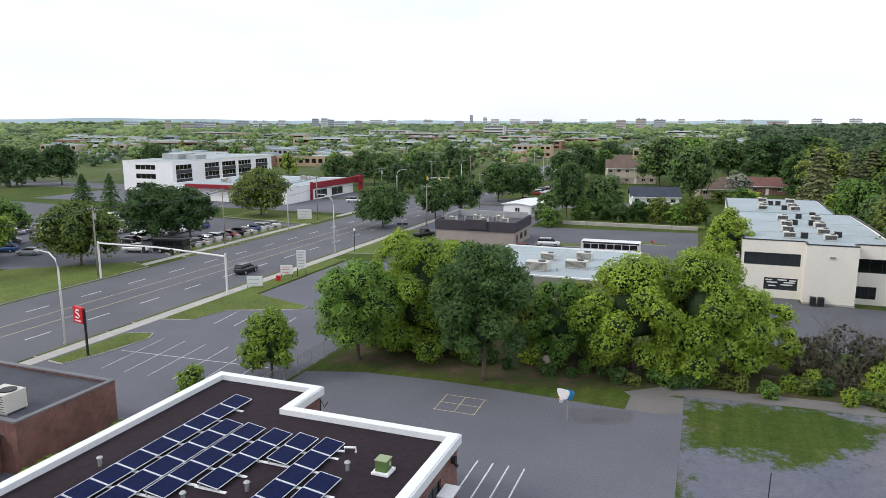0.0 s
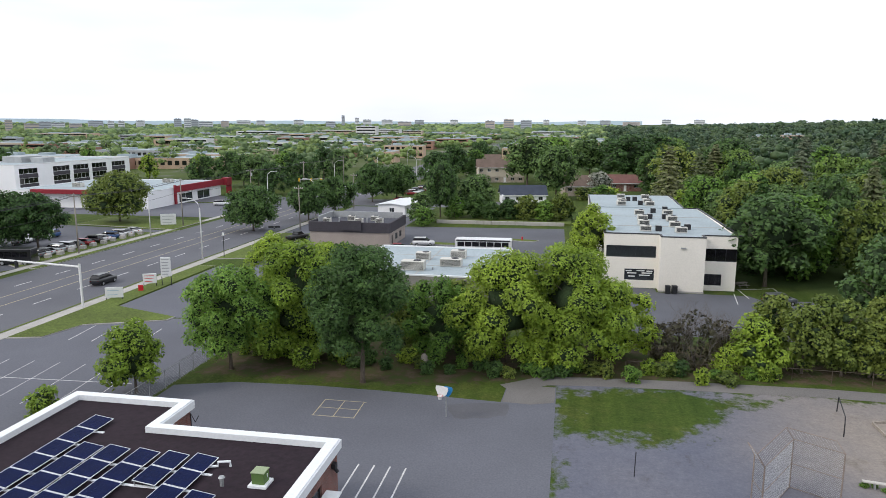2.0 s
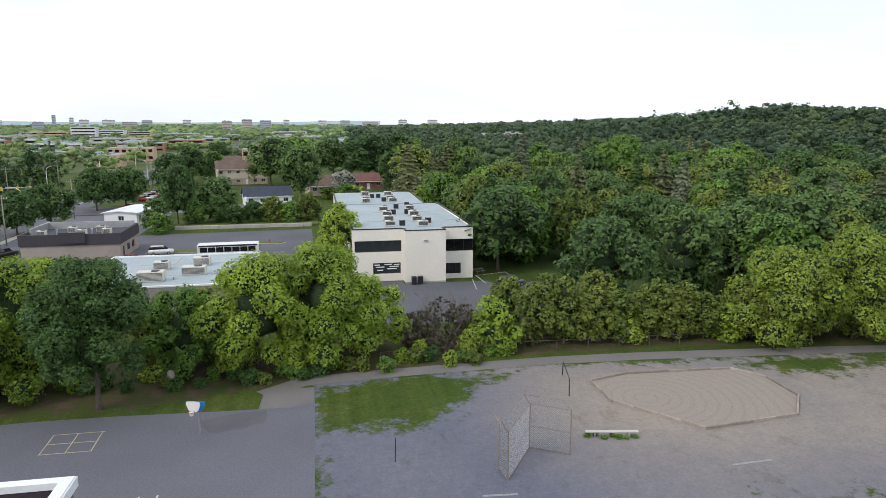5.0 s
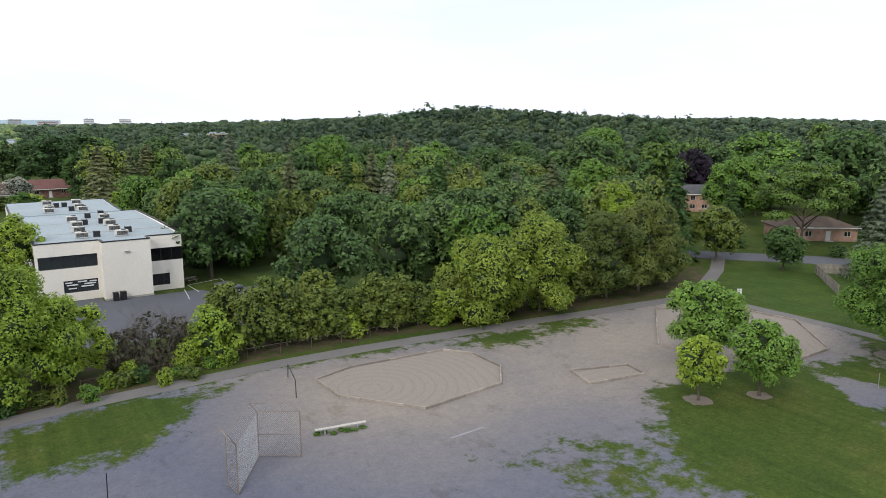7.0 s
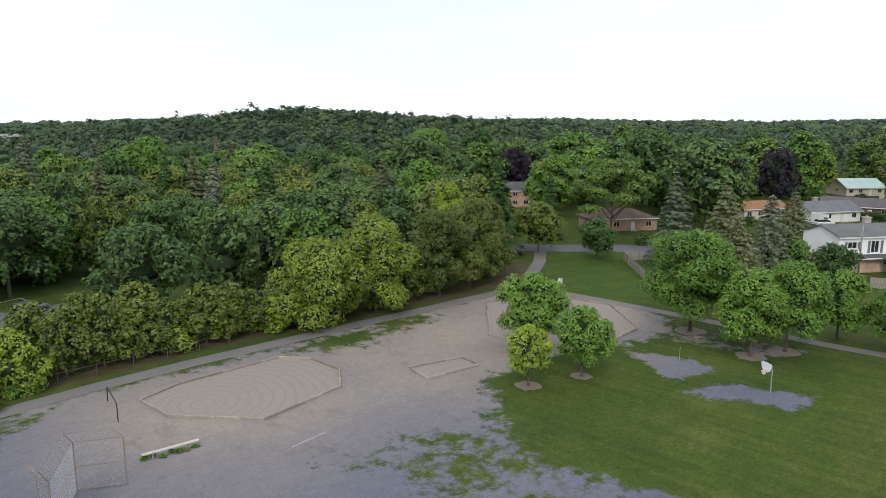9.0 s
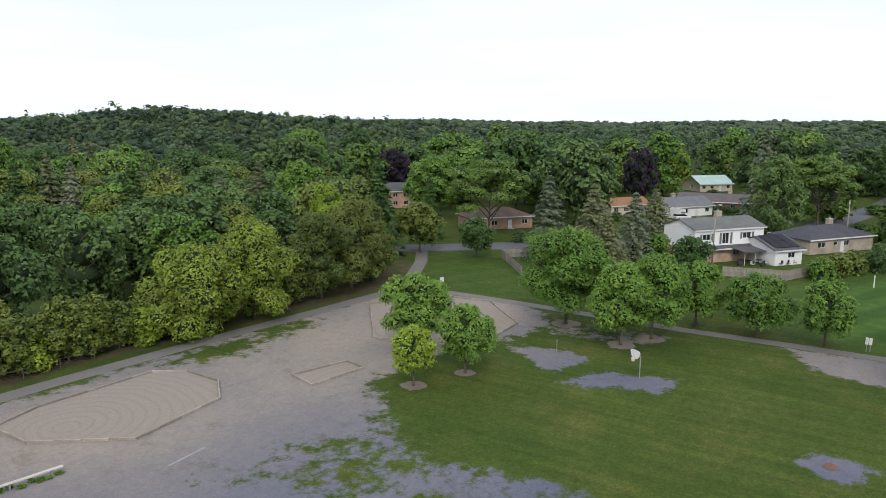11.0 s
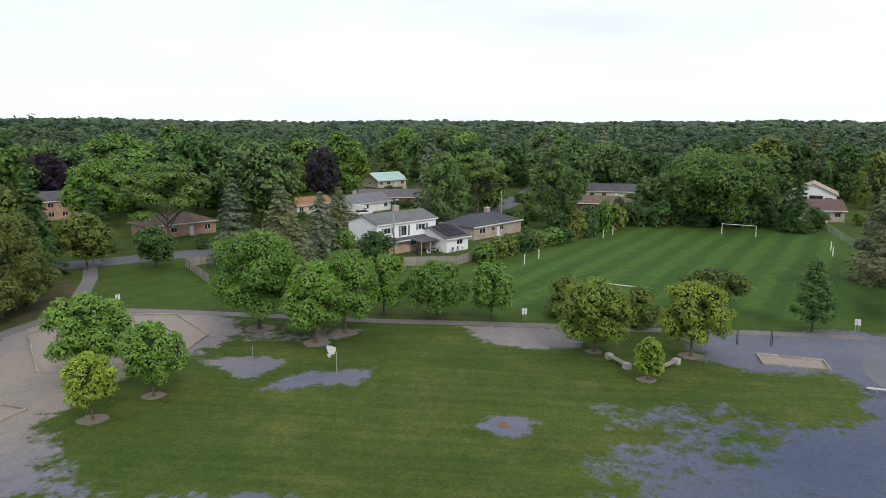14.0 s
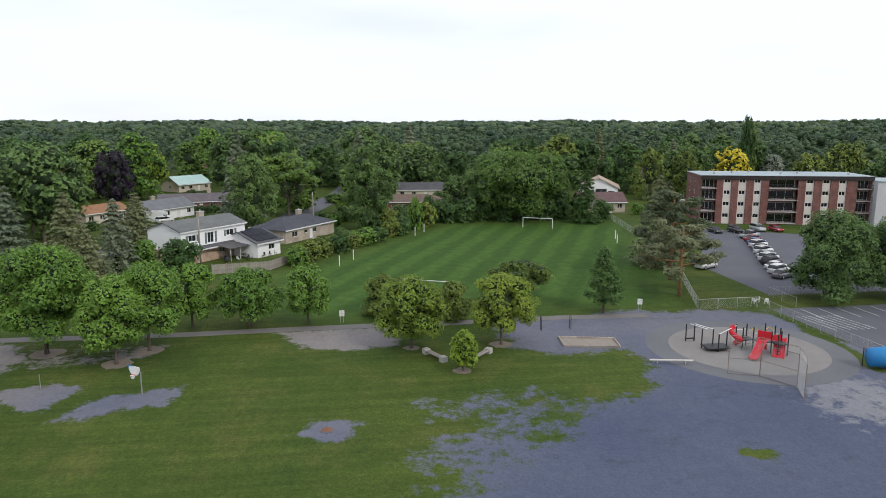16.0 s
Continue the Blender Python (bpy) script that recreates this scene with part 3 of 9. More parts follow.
def kerbed_bed(name, poly, material, label, height=0.13, category="verge"):
    """A planted bed raised behind a concrete kerb."""
    t = thing(name, label, category, kind="structure")
    cx, cy = sum(p[0] for p in poly) / len(poly), sum(p[1] for p in poly) / len(poly)
    inner = [(x + (cx - x) * 0.22 / max(1, math.hypot(cx - x, cy - y)), y + (cy - y) * 0.22 / max(1, math.hypot(cx - x, cy - y))) for x, y in poly]
    part("kerb", Shape().prism(poly, 0, height), CONCRETE, t, "pale concrete kerb")
    part("turf", Shape().prism(inner, 0.02, height + 0.03), material, t, "mown green grass")
    return t


# pavements and lots along the road
sheet("pavement", [(-67.0, 20), (-65.2, 20), (-65.2, 190), (-67.0, 190)], 0.06, CONCRETE, "pale concrete footpath beside the road", "pavement", 0.08)
sheet("pavement_west", [(-94.6, -20), (-93.0, -20), (-93.0, 180), (-94.6, 180)], 0.06, CONCRETE, "pale concrete footpath beside the road", "pavement", 0.08)
BANKLOT = [(-65.2, 20), (-37.8, 20), (-37.8, 80), (-50, 80), (-60, 75), (-65.2, 68)]
sheet("bank_parking", BANKLOT, 0.016, ASPHALT_OLD, "grey asphalt parking lot with faded bay lines", "parking lot")
sheet("corner_parking", [(-61.3, 80.4), (-45, 80.4), (-45, 112), (-61.3, 112)], 0.018, ASPHALT_OLD, "worn grey asphalt parking lot", "parking lot")
bays = Shape()
for k in range(6):
    strip(bays, (-57.6 + 3.05 * k, 51.8), (-58.9 + 3.05 * k, 62.3), 0.07, 0.022)
strip(bays, (-60.2, 57.1), (-41.5, 58.1), 0.1, 0.0225)
for k in range(4):
    strip(bays, (-57.4 + 3.0 * k, 69.4), (-58.2 + 3.0 * k, 75.4), 0.1, 0.022)
strip(bays, (24.2, 107.2), (23.4, 100.8), 0.12, 0.0225)
strip(bays, (25.2, 110.0), (30.9, 111.8), 0.12, 0.0225)
strip(bays, (30.9, 111.8), (31.0, 105.0), 0.12, 0.0225)
strip(bays, (25.4, 110.0), (25.7, 104.5), 0.12, 0.0225)
structure("bay_marking", bays, WHITE_PAINT, "faded white parking bay lines", "road marking")
kerbed_bed("verge", [(-64.6, 51.4), (-64.6, 62.2), (-61.4, 63.4), (-60.4, 61.5), (-61.0, 56), (-62.4, 51.2)], TURF, "kerbed grass island at the lot entrance")
kerbed_bed("verge", [(-67.5, 52), (-67.5, 62), (-67.1, 62), (-67.1, 52)], TURF, "narrow grass strip along the road kerb", 0.08)
kerbed_bed("verge", [(-65.0, 68.4), (-65.0, 112), (-61.8, 112), (-61.6, 84), (-50.4, 80.3), (-50.6, 78.8), (-59.8, 74.9), (-61.2, 69.4)], TURF, "L-shaped kerbed grass verge between lot and road")
kerbed_bed("verge", [(-67.5, 66), (-67.5, 128), (-67.1, 128), (-67.1, 66)], TURF, "narrow grass strip along the road kerb", 0.08)
kerbed_bed("verge", [(-65.1, 118), (-65.1, 150), (-58, 150), (-58, 120)], TURF, "grass verge before the dark restaurant")
kerbed_bed("verge", [(-112, 66), (-112, 84), (-97, 96.5), (-91.6, 94.5), (-91.6, 60), (-100, 55)], TURF, "wide grass verge with weeds beside the road")
kerbed_bed("verge", [(-94.8, 104), (-94.8, 145), (-98.5, 145), (-98.5, 106)], TURF, "grass strip between parked cars and road")
kerbed_bed("verge", [(-92.6, 104), (-92.6, 150), (-91.3, 150), (-91.3, 104)], TURF, "narrow grass strip along the road kerb", 0.08)
kerbed_bed("verge", [(-93, 150), (-93, 165), (-122, 168), (-122, 154)], TURF, "grass bed with a low signboard")
sheet("car_park", [(-215, 84), (-112, 84), (-97, 97), (-95, 103), (-95, 149), (-215, 163)], 0.016, ASPHALT, "grey asphalt car park full of parked cars", "parking lot")
sheet("store_parking", [(-215, 172), (-93, 172), (-93, 204), (-215, 204)], 0.016, ASPHALT_OLD, "grey asphalt parking lot with bay lines", "parking lot")
sheet("east_parking", [(-57, 112), (-57, 164), (-1.5, 168), (0, 100), (4.9, 100), (4.9, 108.5), (13, 108.5), (13, 106.1), (26, 106.1), (27, 104), (40, 104), (44, 84), (9, 84), (-6, 95), (-34, 100)], 0.015, ASPHALT, "dark grey asphalt parking lot behind the shops", "parking lot")
sheet("strip_parking", [(-65, 150), (-57, 150), (-40, 166), (-40, 204), (-65, 204)], 0.017, ASPHALT_OLD, "grey asphalt parking lot", "parking lot")

# school yard
YARD = [(-37.3, 20), (-37.3, 58.6), (-31.7, 60.4), (-24, 60.9), (-17.5, 60.8), (-5.7, 60.1), (-5.5, 64.6), (-0.8, 64.6), (-0.8, -70), (-37.3, -70)]
sheet("schoolyard", YARD, 0.02, ASPHALT_OLD, "weathered grey asphalt schoolyard", "schoolyard")
sheet("asphalt_patch", [(-9.3, 56.0), (-8.7, 55.7), (-7.6, 56.2), (-6.4, 56.3), (-5.6, 57.1), (-5.0, 57.0), (-4.8, 58.6), (-5.0, 59.9), (-6.8, 59.7), (-8.2, 59.4), (-10.4, 58.6), (-10.1, 57.4)], 0.024, TARPATCH, "darker asphalt repair patch in the yard", "pavement", 0.01)
court = Shape()
for k in range(3):
    strip(court, (-21.5 + 1.85 * k, 54.25), (-21.6 + 1.85 * k, 57.85), 0.08, 0.025)
    strip(court, (-21.6, 54.3 + 1.75 * k), (-17.7, 54.3 + 1.75 * k), 0.08, 0.0255)
structure("court_marking", court, YELLOW_PAINT, "yellow four-square court lines painted on asphalt", "marking")
bays = Shape()
for k in range(4):
    strip(bays, (-14.9 + 1.2 * k, 40.0), (-14.9 + 1.2 * k, 46.5), 0.12, 0.025)
structure("hatch_marking", bays, WHITE_PAINT, "white bay lines beside the school wall", "marking")


def ribbon(name, pts, w, z, material, label, category="footpath"):
    s = Shape()
    n = len(pts)
    left, right = [], []
    for i, p in enumerate(pts):
        q0, q1 = pts[max(i - 1, 0)], pts[min(i + 1, n - 1)]
        k = math.hypot(q1[0] - q0[0], q1[1] - q0[1])
        nx, ny = -(q1[1] - q0[1]) / k * w / 2, (q1[0] - q0[0]) / k * w / 2
        left.append((p[0] + nx, p[1] + ny))
        right.append((p[0] - nx, p[1] - ny))
    for i in range(n - 1):
        s.prism([left[i], right[i], right[i + 1], left[i + 1]], z - 0.03, z)
    return structure(name, s, material, label, category)


PATHGREY = surface("worn path", (0.180, 0.170, 0.165), 0.2, 2.5, 0.95, big=0.06)
ribbon("footpath", [(-5.5, 63.5), (-2, 66.2), (4, 66.9), (12, 67.3), (24, 67.7), (34, 67.3), (44, 66.4), (56, 65.3), (66, 64.0), (75, 63.2), (83, 62.3), (92, 65.5), (104, 71.8), (114, 78.5)], 2.3, 0.022, PATHGREY, "narrow grey asphalt footpath along the trees")
ribbon("footpath_east", [(83, 61.8), (86.5, 55), (86.6, 44), (86.2, 32), (85.8, 20), (86.2, 8), (86.4, -5), (86.2, -16), (86.6, -28), (86.0, -40)], 1.9, 0.024, PATHGREY, "narrow grey asphalt footpath across the park")
ribbon("residential_street", [(90, 118), (106, 92), (116, 79.5), (129, 65), (142, 50), (152, 38), (160, 27), (172, 19), (198, 13), (250, 2), (330, -8)], 8.0, 0.02, ROADTOP, "quiet grey residential street", "road")
sheet("path_junction", [(-5.6, 60.2), (-5.4, 64.5), (-0.9, 64.5), (-0.9, 60.8), (-3.0, 60.0)], 0.027, PATHGREY, "worn tan-grey patch where path and yard meet", "pavement", 0.02)
sheet("field_parking", [(86.6, -58.5), (86.6, -130), (48, -130), (48, -58.5)], 0.02, ASPHALT, "grey asphalt parking lot with white bay lines", "parking lot")
sheet("apartment_parking", [(94, -63), (113, -63.5), (159, -85), (150, -100), (126, -134), (116, -150), (98, -150), (94, -100)], 0.018, ASPHALT, "grey asphalt parking lot beside the apartments", "parking lot")


# ---- trees ----


def leaf_cards(points, normals, size, rng, tri=False, curl=0.25, jitter=0.34):
    """Small bent leaves at the points, facing roughly along the normals."""
    n = len(points)
    nr = normals + rng.normal(0, jitter, (n, 3))
    nr /= np.linalg.norm(nr, axis=1)[:, None] + 1e-9
    rv = rng.normal(0, 1, (n, 3))
    u = np.cross(nr, rv)
    u /= np.linalg.norm(u, axis=1)[:, None] + 1e-9
    w = np.cross(nr, u)
    s = (size * rng.uniform(0.6, 1.35, n))[:, None]
    if tri:
        co = np.stack([points - u * s * 0.6 - w * s * 0.4, points + u * s * 0.6 - w * s * 0.35, points + w * s * 0.75 + nr * s * 0.2], 1)
        return co.reshape(-1, 3), np.arange(3 * n).reshape(n, 3)
    co = np.stack([points - u * s * 0.5 - nr * s * curl * 0.5, points - w * s * 0.42 + nr * s * curl * 0.3, points + u * s * 0.5 - nr * s * curl * 0.6, points + w * s * 0.42 + nr * s * curl * 0.3], 1)
    return co.reshape(-1, 3), np.arange(4 * n).reshape(n, 4)


def cards_mesh(name, co, faces, material, tints=None, inner=0):
    me = bpy.data.meshes.new(name)
    k = faces.shape[1]
    me.vertices.add(len(co))
    me.vertices.foreach_set("co", np.ascontiguousarray(co, dtype=np.float32).ravel())
    me.loops.add(faces.size)
    me.loops.foreach_set("vertex_index", faces.astype(np.int32).ravel())
    me.polygons.add(len(faces))
    me.polygons.foreach_set("loop_start", np.arange(0, faces.size, k, dtype=np.int32))
    if tints is not None:
        at = me.attributes.new("tint", "FLOAT_COLOR", "POINT")
        at.data.foreach_set("color", np.ascontiguousarray(tints, dtype=np.float32).ravel())
    me.materials.append(material)
    # the last faces are bough cores and take the painted shade colour
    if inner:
        me.materials.append(CORE_SHADE)
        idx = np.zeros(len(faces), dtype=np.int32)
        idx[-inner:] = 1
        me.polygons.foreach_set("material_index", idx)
    me.update(calc_edges=True)
    return me


def unit(v):
    return v / (np.linalg.norm(v, axis=1)[:, None] + 1e-9)


SHAPES = {  # boughs, crown base and top, height of the widest part, how far boughs stand out, bough radius, flatness
    "round": (46, 0.22, 0.97, 0.44, (0.60, 0.84), (0.17, 0.30), 0.8), "young": (30, 0.18, 0.97, 0.40, (0.54, 0.78), (0.20, 0.33), 0.85),
    "tall": (46, 0.06, 0.96, 0.40, (0.50, 0.95), (0.13, 0.30), 0.9), "column": (30, 0.12, 0.97, 0.10, (0.60, 0.80), (0.20, 0.34), 0.8),
    "shrub": (18, 0.0, 0.84, 0.25, (0.40, 0.78), (0.24, 0.42), 0.8), "spread": (34, 0.45, 0.95, 0.5, (0.3, 0.9), (0.16, 0.30), 0.38)}


def boughs_of(kind, rng, few=1.0):
    """Centres and radii of the boughs of a tree of height 1 and crown half-width 1."""
    n, z0, z1, mid, out, rad, flat = SHAPES[kind]
    n = max(3, int(n * few))
    grow = few ** -0.35
    rows = []
    lean = rng.normal(0, 0.06, 2)
    for i in range(n):
        a = i * 2.399 + rng.uniform(-0.45, 0.45)
        if kind == "spread":
            rr = math.sqrt((i + 0.5) / n) * 0.86
            z = 0.93 - 0.26 * rr * rr - rng.choice([0.0, 0.0, 0.10, 0.22, 0.36]) * rng.uniform(0.6, 1.0)
        else:
            t = (i + 0.5) / n
            k = (t - mid) / ((1 - mid) if t > mid else max(0.2, mid))
            prof = math.sqrt(max(0.04, 1 - abs(k) ** (2.2 if t > mid else 2.6) * (1.0 if t > mid else 0.55)))
            if kind == "column":
                prof = (1 - t) ** 0.85 + 0.04
            rr = prof * rng.uniform(*out) if i % 5 else prof * rng.uniform(0.1, 0.4)
            z = z0 + 0.06 + (z1 - z0 - 0.12) * t + rng.uniform(-0.03, 0.03)
        r = rng.uniform(*rad) * grow * (0.75 if kind == "column" and i > n * 0.6 else 1.0)
        rows.append((rr * math.cos(a) + lean[0] * z, rr * math.sin(a) + lean[1] * z, z, min(r, 0.55)))
    return np.array(rows), flat


def crown_points(kind, count, rng, width, height, few=1.0, spray=0.6, per=12):
    """Leaf places and directions: boughs carry domed sprays, sprays carry leaves."""
    b, flat = boughs_of(kind, rng, few)
    hw = width / 2
    c = b[:, :3] * np.array([hw, hw, height])
    r = b[:, 3] * hw
    squash = np.array([1, 1, flat])
    m = max(8, count // per)
    k = m * 4
    pick = rng.choice(len(r), k, p=r ** 2 / (r ** 2).sum())
    d = unit(rng.normal(0, 1, (k, 3)) + np.array([0, 0, 0.25]))
    p = c[pick] + d * squash * (r[pick] * rng.uniform(0.72, 1.24, k))[:, None]
    depth = np.full(k, 9.0)
    for j in range(len(r)):
        q = np.linalg.norm((p - c[j]) / squash, axis=1) / r[j]
        depth = np.where(pick == j, depth, np.minimum(depth, q))
    order = np.argsort(np.where(depth > 0.9, 0.0, 1.0 - depth), kind="stable")[:m]
    p, d = p[order], d[order]
    nrm = unit(d * 0.62 + np.array([0, 0, 0.42]) + rng.normal(0, 0.2, (m, 3)))
    u = unit(np.cross(nrm, rng.normal(0, 1, (m, 3))))
    w = np.cross(nrm, u)
    rs = spray * rng.uniform(0.55, 1.3, m)
    a, rho = rng.uniform(0, 6.283, (m, per)), np.sqrt(rng.random((m, per)))
    rr = rho * rs[:, None]
    lift = -0.45 * rho ** 2 * rs[:, None] + rng.normal(0, 0.10, (m, per)) * rs[:, None]
    pts = p[:, None, :] + u[:, None, :] * (rr * np.cos(a))[..., None] + w[:, None, :] * (rr * np.sin(a))[..., None] + nrm[:, None, :] * lift[..., None]
    rad = u[:, None, :] * np.cos(a)[..., None] + w[:, None, :] * np.sin(a)[..., None]
    ln = nrm[:, None, :] + rad * (0.55 * rho)[..., None]
    pts, ln = pts.reshape(-1, 3), ln.reshape(-1, 3)
    pts[:, 2] = np.clip(pts[:, 2], 0.1, None)
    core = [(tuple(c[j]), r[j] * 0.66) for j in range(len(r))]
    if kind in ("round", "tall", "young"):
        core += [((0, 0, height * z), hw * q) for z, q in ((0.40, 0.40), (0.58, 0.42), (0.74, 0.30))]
    return pts, ln, core


ICO = [(0, -0.53, 0.85), (0, 0.53, 0.85), (0, -0.53, -0.85), (0, 0.53, -0.85), (0.85, 0, 0.53), (-0.85, 0, 0.53), (0.85, 0, -0.53), (-0.85, 0, -0.53), (0.53, 0.85, 0), (-0.53, 0.85, 0), (0.53, -0.85, 0), (-0.53, -0.85, 0)]
ICO_F = [(0, 1, 5), (0, 4, 1), (0, 10, 4), (0, 11, 10), (0, 5, 11), (2, 6, 10), (2, 10, 11), (2, 11, 7), (2, 7, 3), (2, 3, 6), (1, 4, 8), (1, 8, 9), (1, 9, 5), (3, 8, 6), (3, 9, 8), (3, 7, 9), (4, 6, 8), (4, 10, 6), (5, 9, 7), (5, 7, 11)]


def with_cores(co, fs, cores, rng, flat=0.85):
    """Adds an uneven core that closes each bough; its dark colour paints in shade."""
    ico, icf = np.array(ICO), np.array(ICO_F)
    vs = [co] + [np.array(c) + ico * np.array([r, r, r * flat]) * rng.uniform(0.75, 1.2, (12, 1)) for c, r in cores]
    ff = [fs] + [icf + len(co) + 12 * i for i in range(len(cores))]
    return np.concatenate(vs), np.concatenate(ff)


def conifer_points(count, rng, width, height, droop=0.30, ragged=0.3, tiers=20):
    """Whorls of drooping branches, each a flat fan of needles."""
    arms = 8
    tier = np.minimum(tiers - 1, np.floor(rng.random(count) ** 1.25 * tiers))
    arm = rng.integers(0, arms, count)
    key = np.sin(tier * 12.9 + arm * 78.2) * 43758.5
    own = key - np.floor(key)
    z = 0.07 + 0.92 * (tier + 0.5 * own) / tiers
    a = arm / arms * 2 * np.pi + tier * 0.7 + (own - 0.5) * 0.5
    reach = np.maximum(0.03, (1 - z) ** 0.8 * (1.15 - ragged * own))
    u = rng.random(count) ** 0.6
    r = reach * u * width / 2
    side = rng.normal(0, 0.34, count) * (1.05 - u) * reach * width / 2
    x, y = r * np.cos(a) - side * np.sin(a), r * np.sin(a) + side * np.cos(a)
    p = np.stack([x, y, z * height - droop * r - 0.3 * np.abs(side) + rng.normal(0, 0.05, count)], 1)
    nrm = np.stack([np.cos(a) * 0.45, np.sin(a) * 0.45, np.full(count, 0.9)], 1)
    return p, nrm


def trunk_shape(height, width, rng, kind):
    s = Shape()
    r = 0.012 * height + 0.007 * width + 0.02
    top = height * {"spread": 0.55, "round": 0.75, "young": 0.8, "tall": 0.85, "column": 0.85, "shrub": 0.5}.get(kind, 0.92)
    bend = rng.normal(0, 0.02 * height, 2)
    pts = [(bend[0] * t * t, bend[1] * t * t, top * t) for t in (0, 0.04, 0.3, 0.6, 1)]
    s.tube([(0, 0, -0.1), (0, 0, 0.05)], r * 1.5, 8, r * 1.25)
    s.tube(pts, r * 1.2, 8, r * 0.25)
    if kind not in ("conifer", "column"):
        for i in range(9):
            a, t = i * 2.399, 0.32 + 0.055 * i
            z = top * t
            reach = width * (0.40 if kind == "spread" else 0.34) * rng.uniform(0.6, 1.1)
            rise = height * (0.26 if kind == "spread" else 0.2)
            s.tube([(0, 0, z), (reach * 0.5 * math.cos(a), reach * 0.5 * math.sin(a), z + rise * 0.6), (reach * math.cos(a + 0.2), reach * math.sin(a + 0.2), z + rise)], r * 0.42, 6, r * 0.1)
    return s


def make_tree(kind, leaf, width, height, size, label, category="tree", name="tree", x=0, y=0, z=0, rz=0, seed=0, group="", bark=None, few=1.0, cover=1.5):
    """A tree of its own: tapered trunk with limbs, and a crown of many small leaves."""
    rng = np.random.default_rng(seed + 101)
    t = thing(name, label, category, x, y, z, rz, group)
    part("trunk", trunk_shape(height, width, rng, kind), bark or BARK, t, smooth=True)
    count = int(cover * math.pi * width * height * {"spread": 0.62, "column": 0.55, "conifer": 0.85, "shrub": 0.75}.get(kind, 0.85) / (0.66 * size * size))
    if kind == "conifer":
        p, nrm = conifer_points(count, rng, width * 1.25, height)
        core = [((0, 0, height * k / 12), 0.08 * width * (1 - k / 12.5)) for k in range(1, 12)]
    else:
        p, nrm, core = crown_points(kind, count, rng, width, height, few, 1.5 * size, 3)
    co, fs = leaf_cards(p, nrm, size, rng, True, jitter=0.27)
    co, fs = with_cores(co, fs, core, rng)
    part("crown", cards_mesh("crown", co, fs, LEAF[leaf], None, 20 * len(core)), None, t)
    return t


def stand_copy(src, x, y, rz, sx, sz, leaf=None, z=0.0, label=None):
    t = copy_thing(src, pose(x, y, z, 0, 0, rz) @ Matrix.Diagonal((sx, sx, sz, 1)))
    if label:
        t["label"] = label
    if leaf:
        for o in t.children:
            if o.name.startswith("crown"):
                recolour(o, LEAF[leaf])
    return t


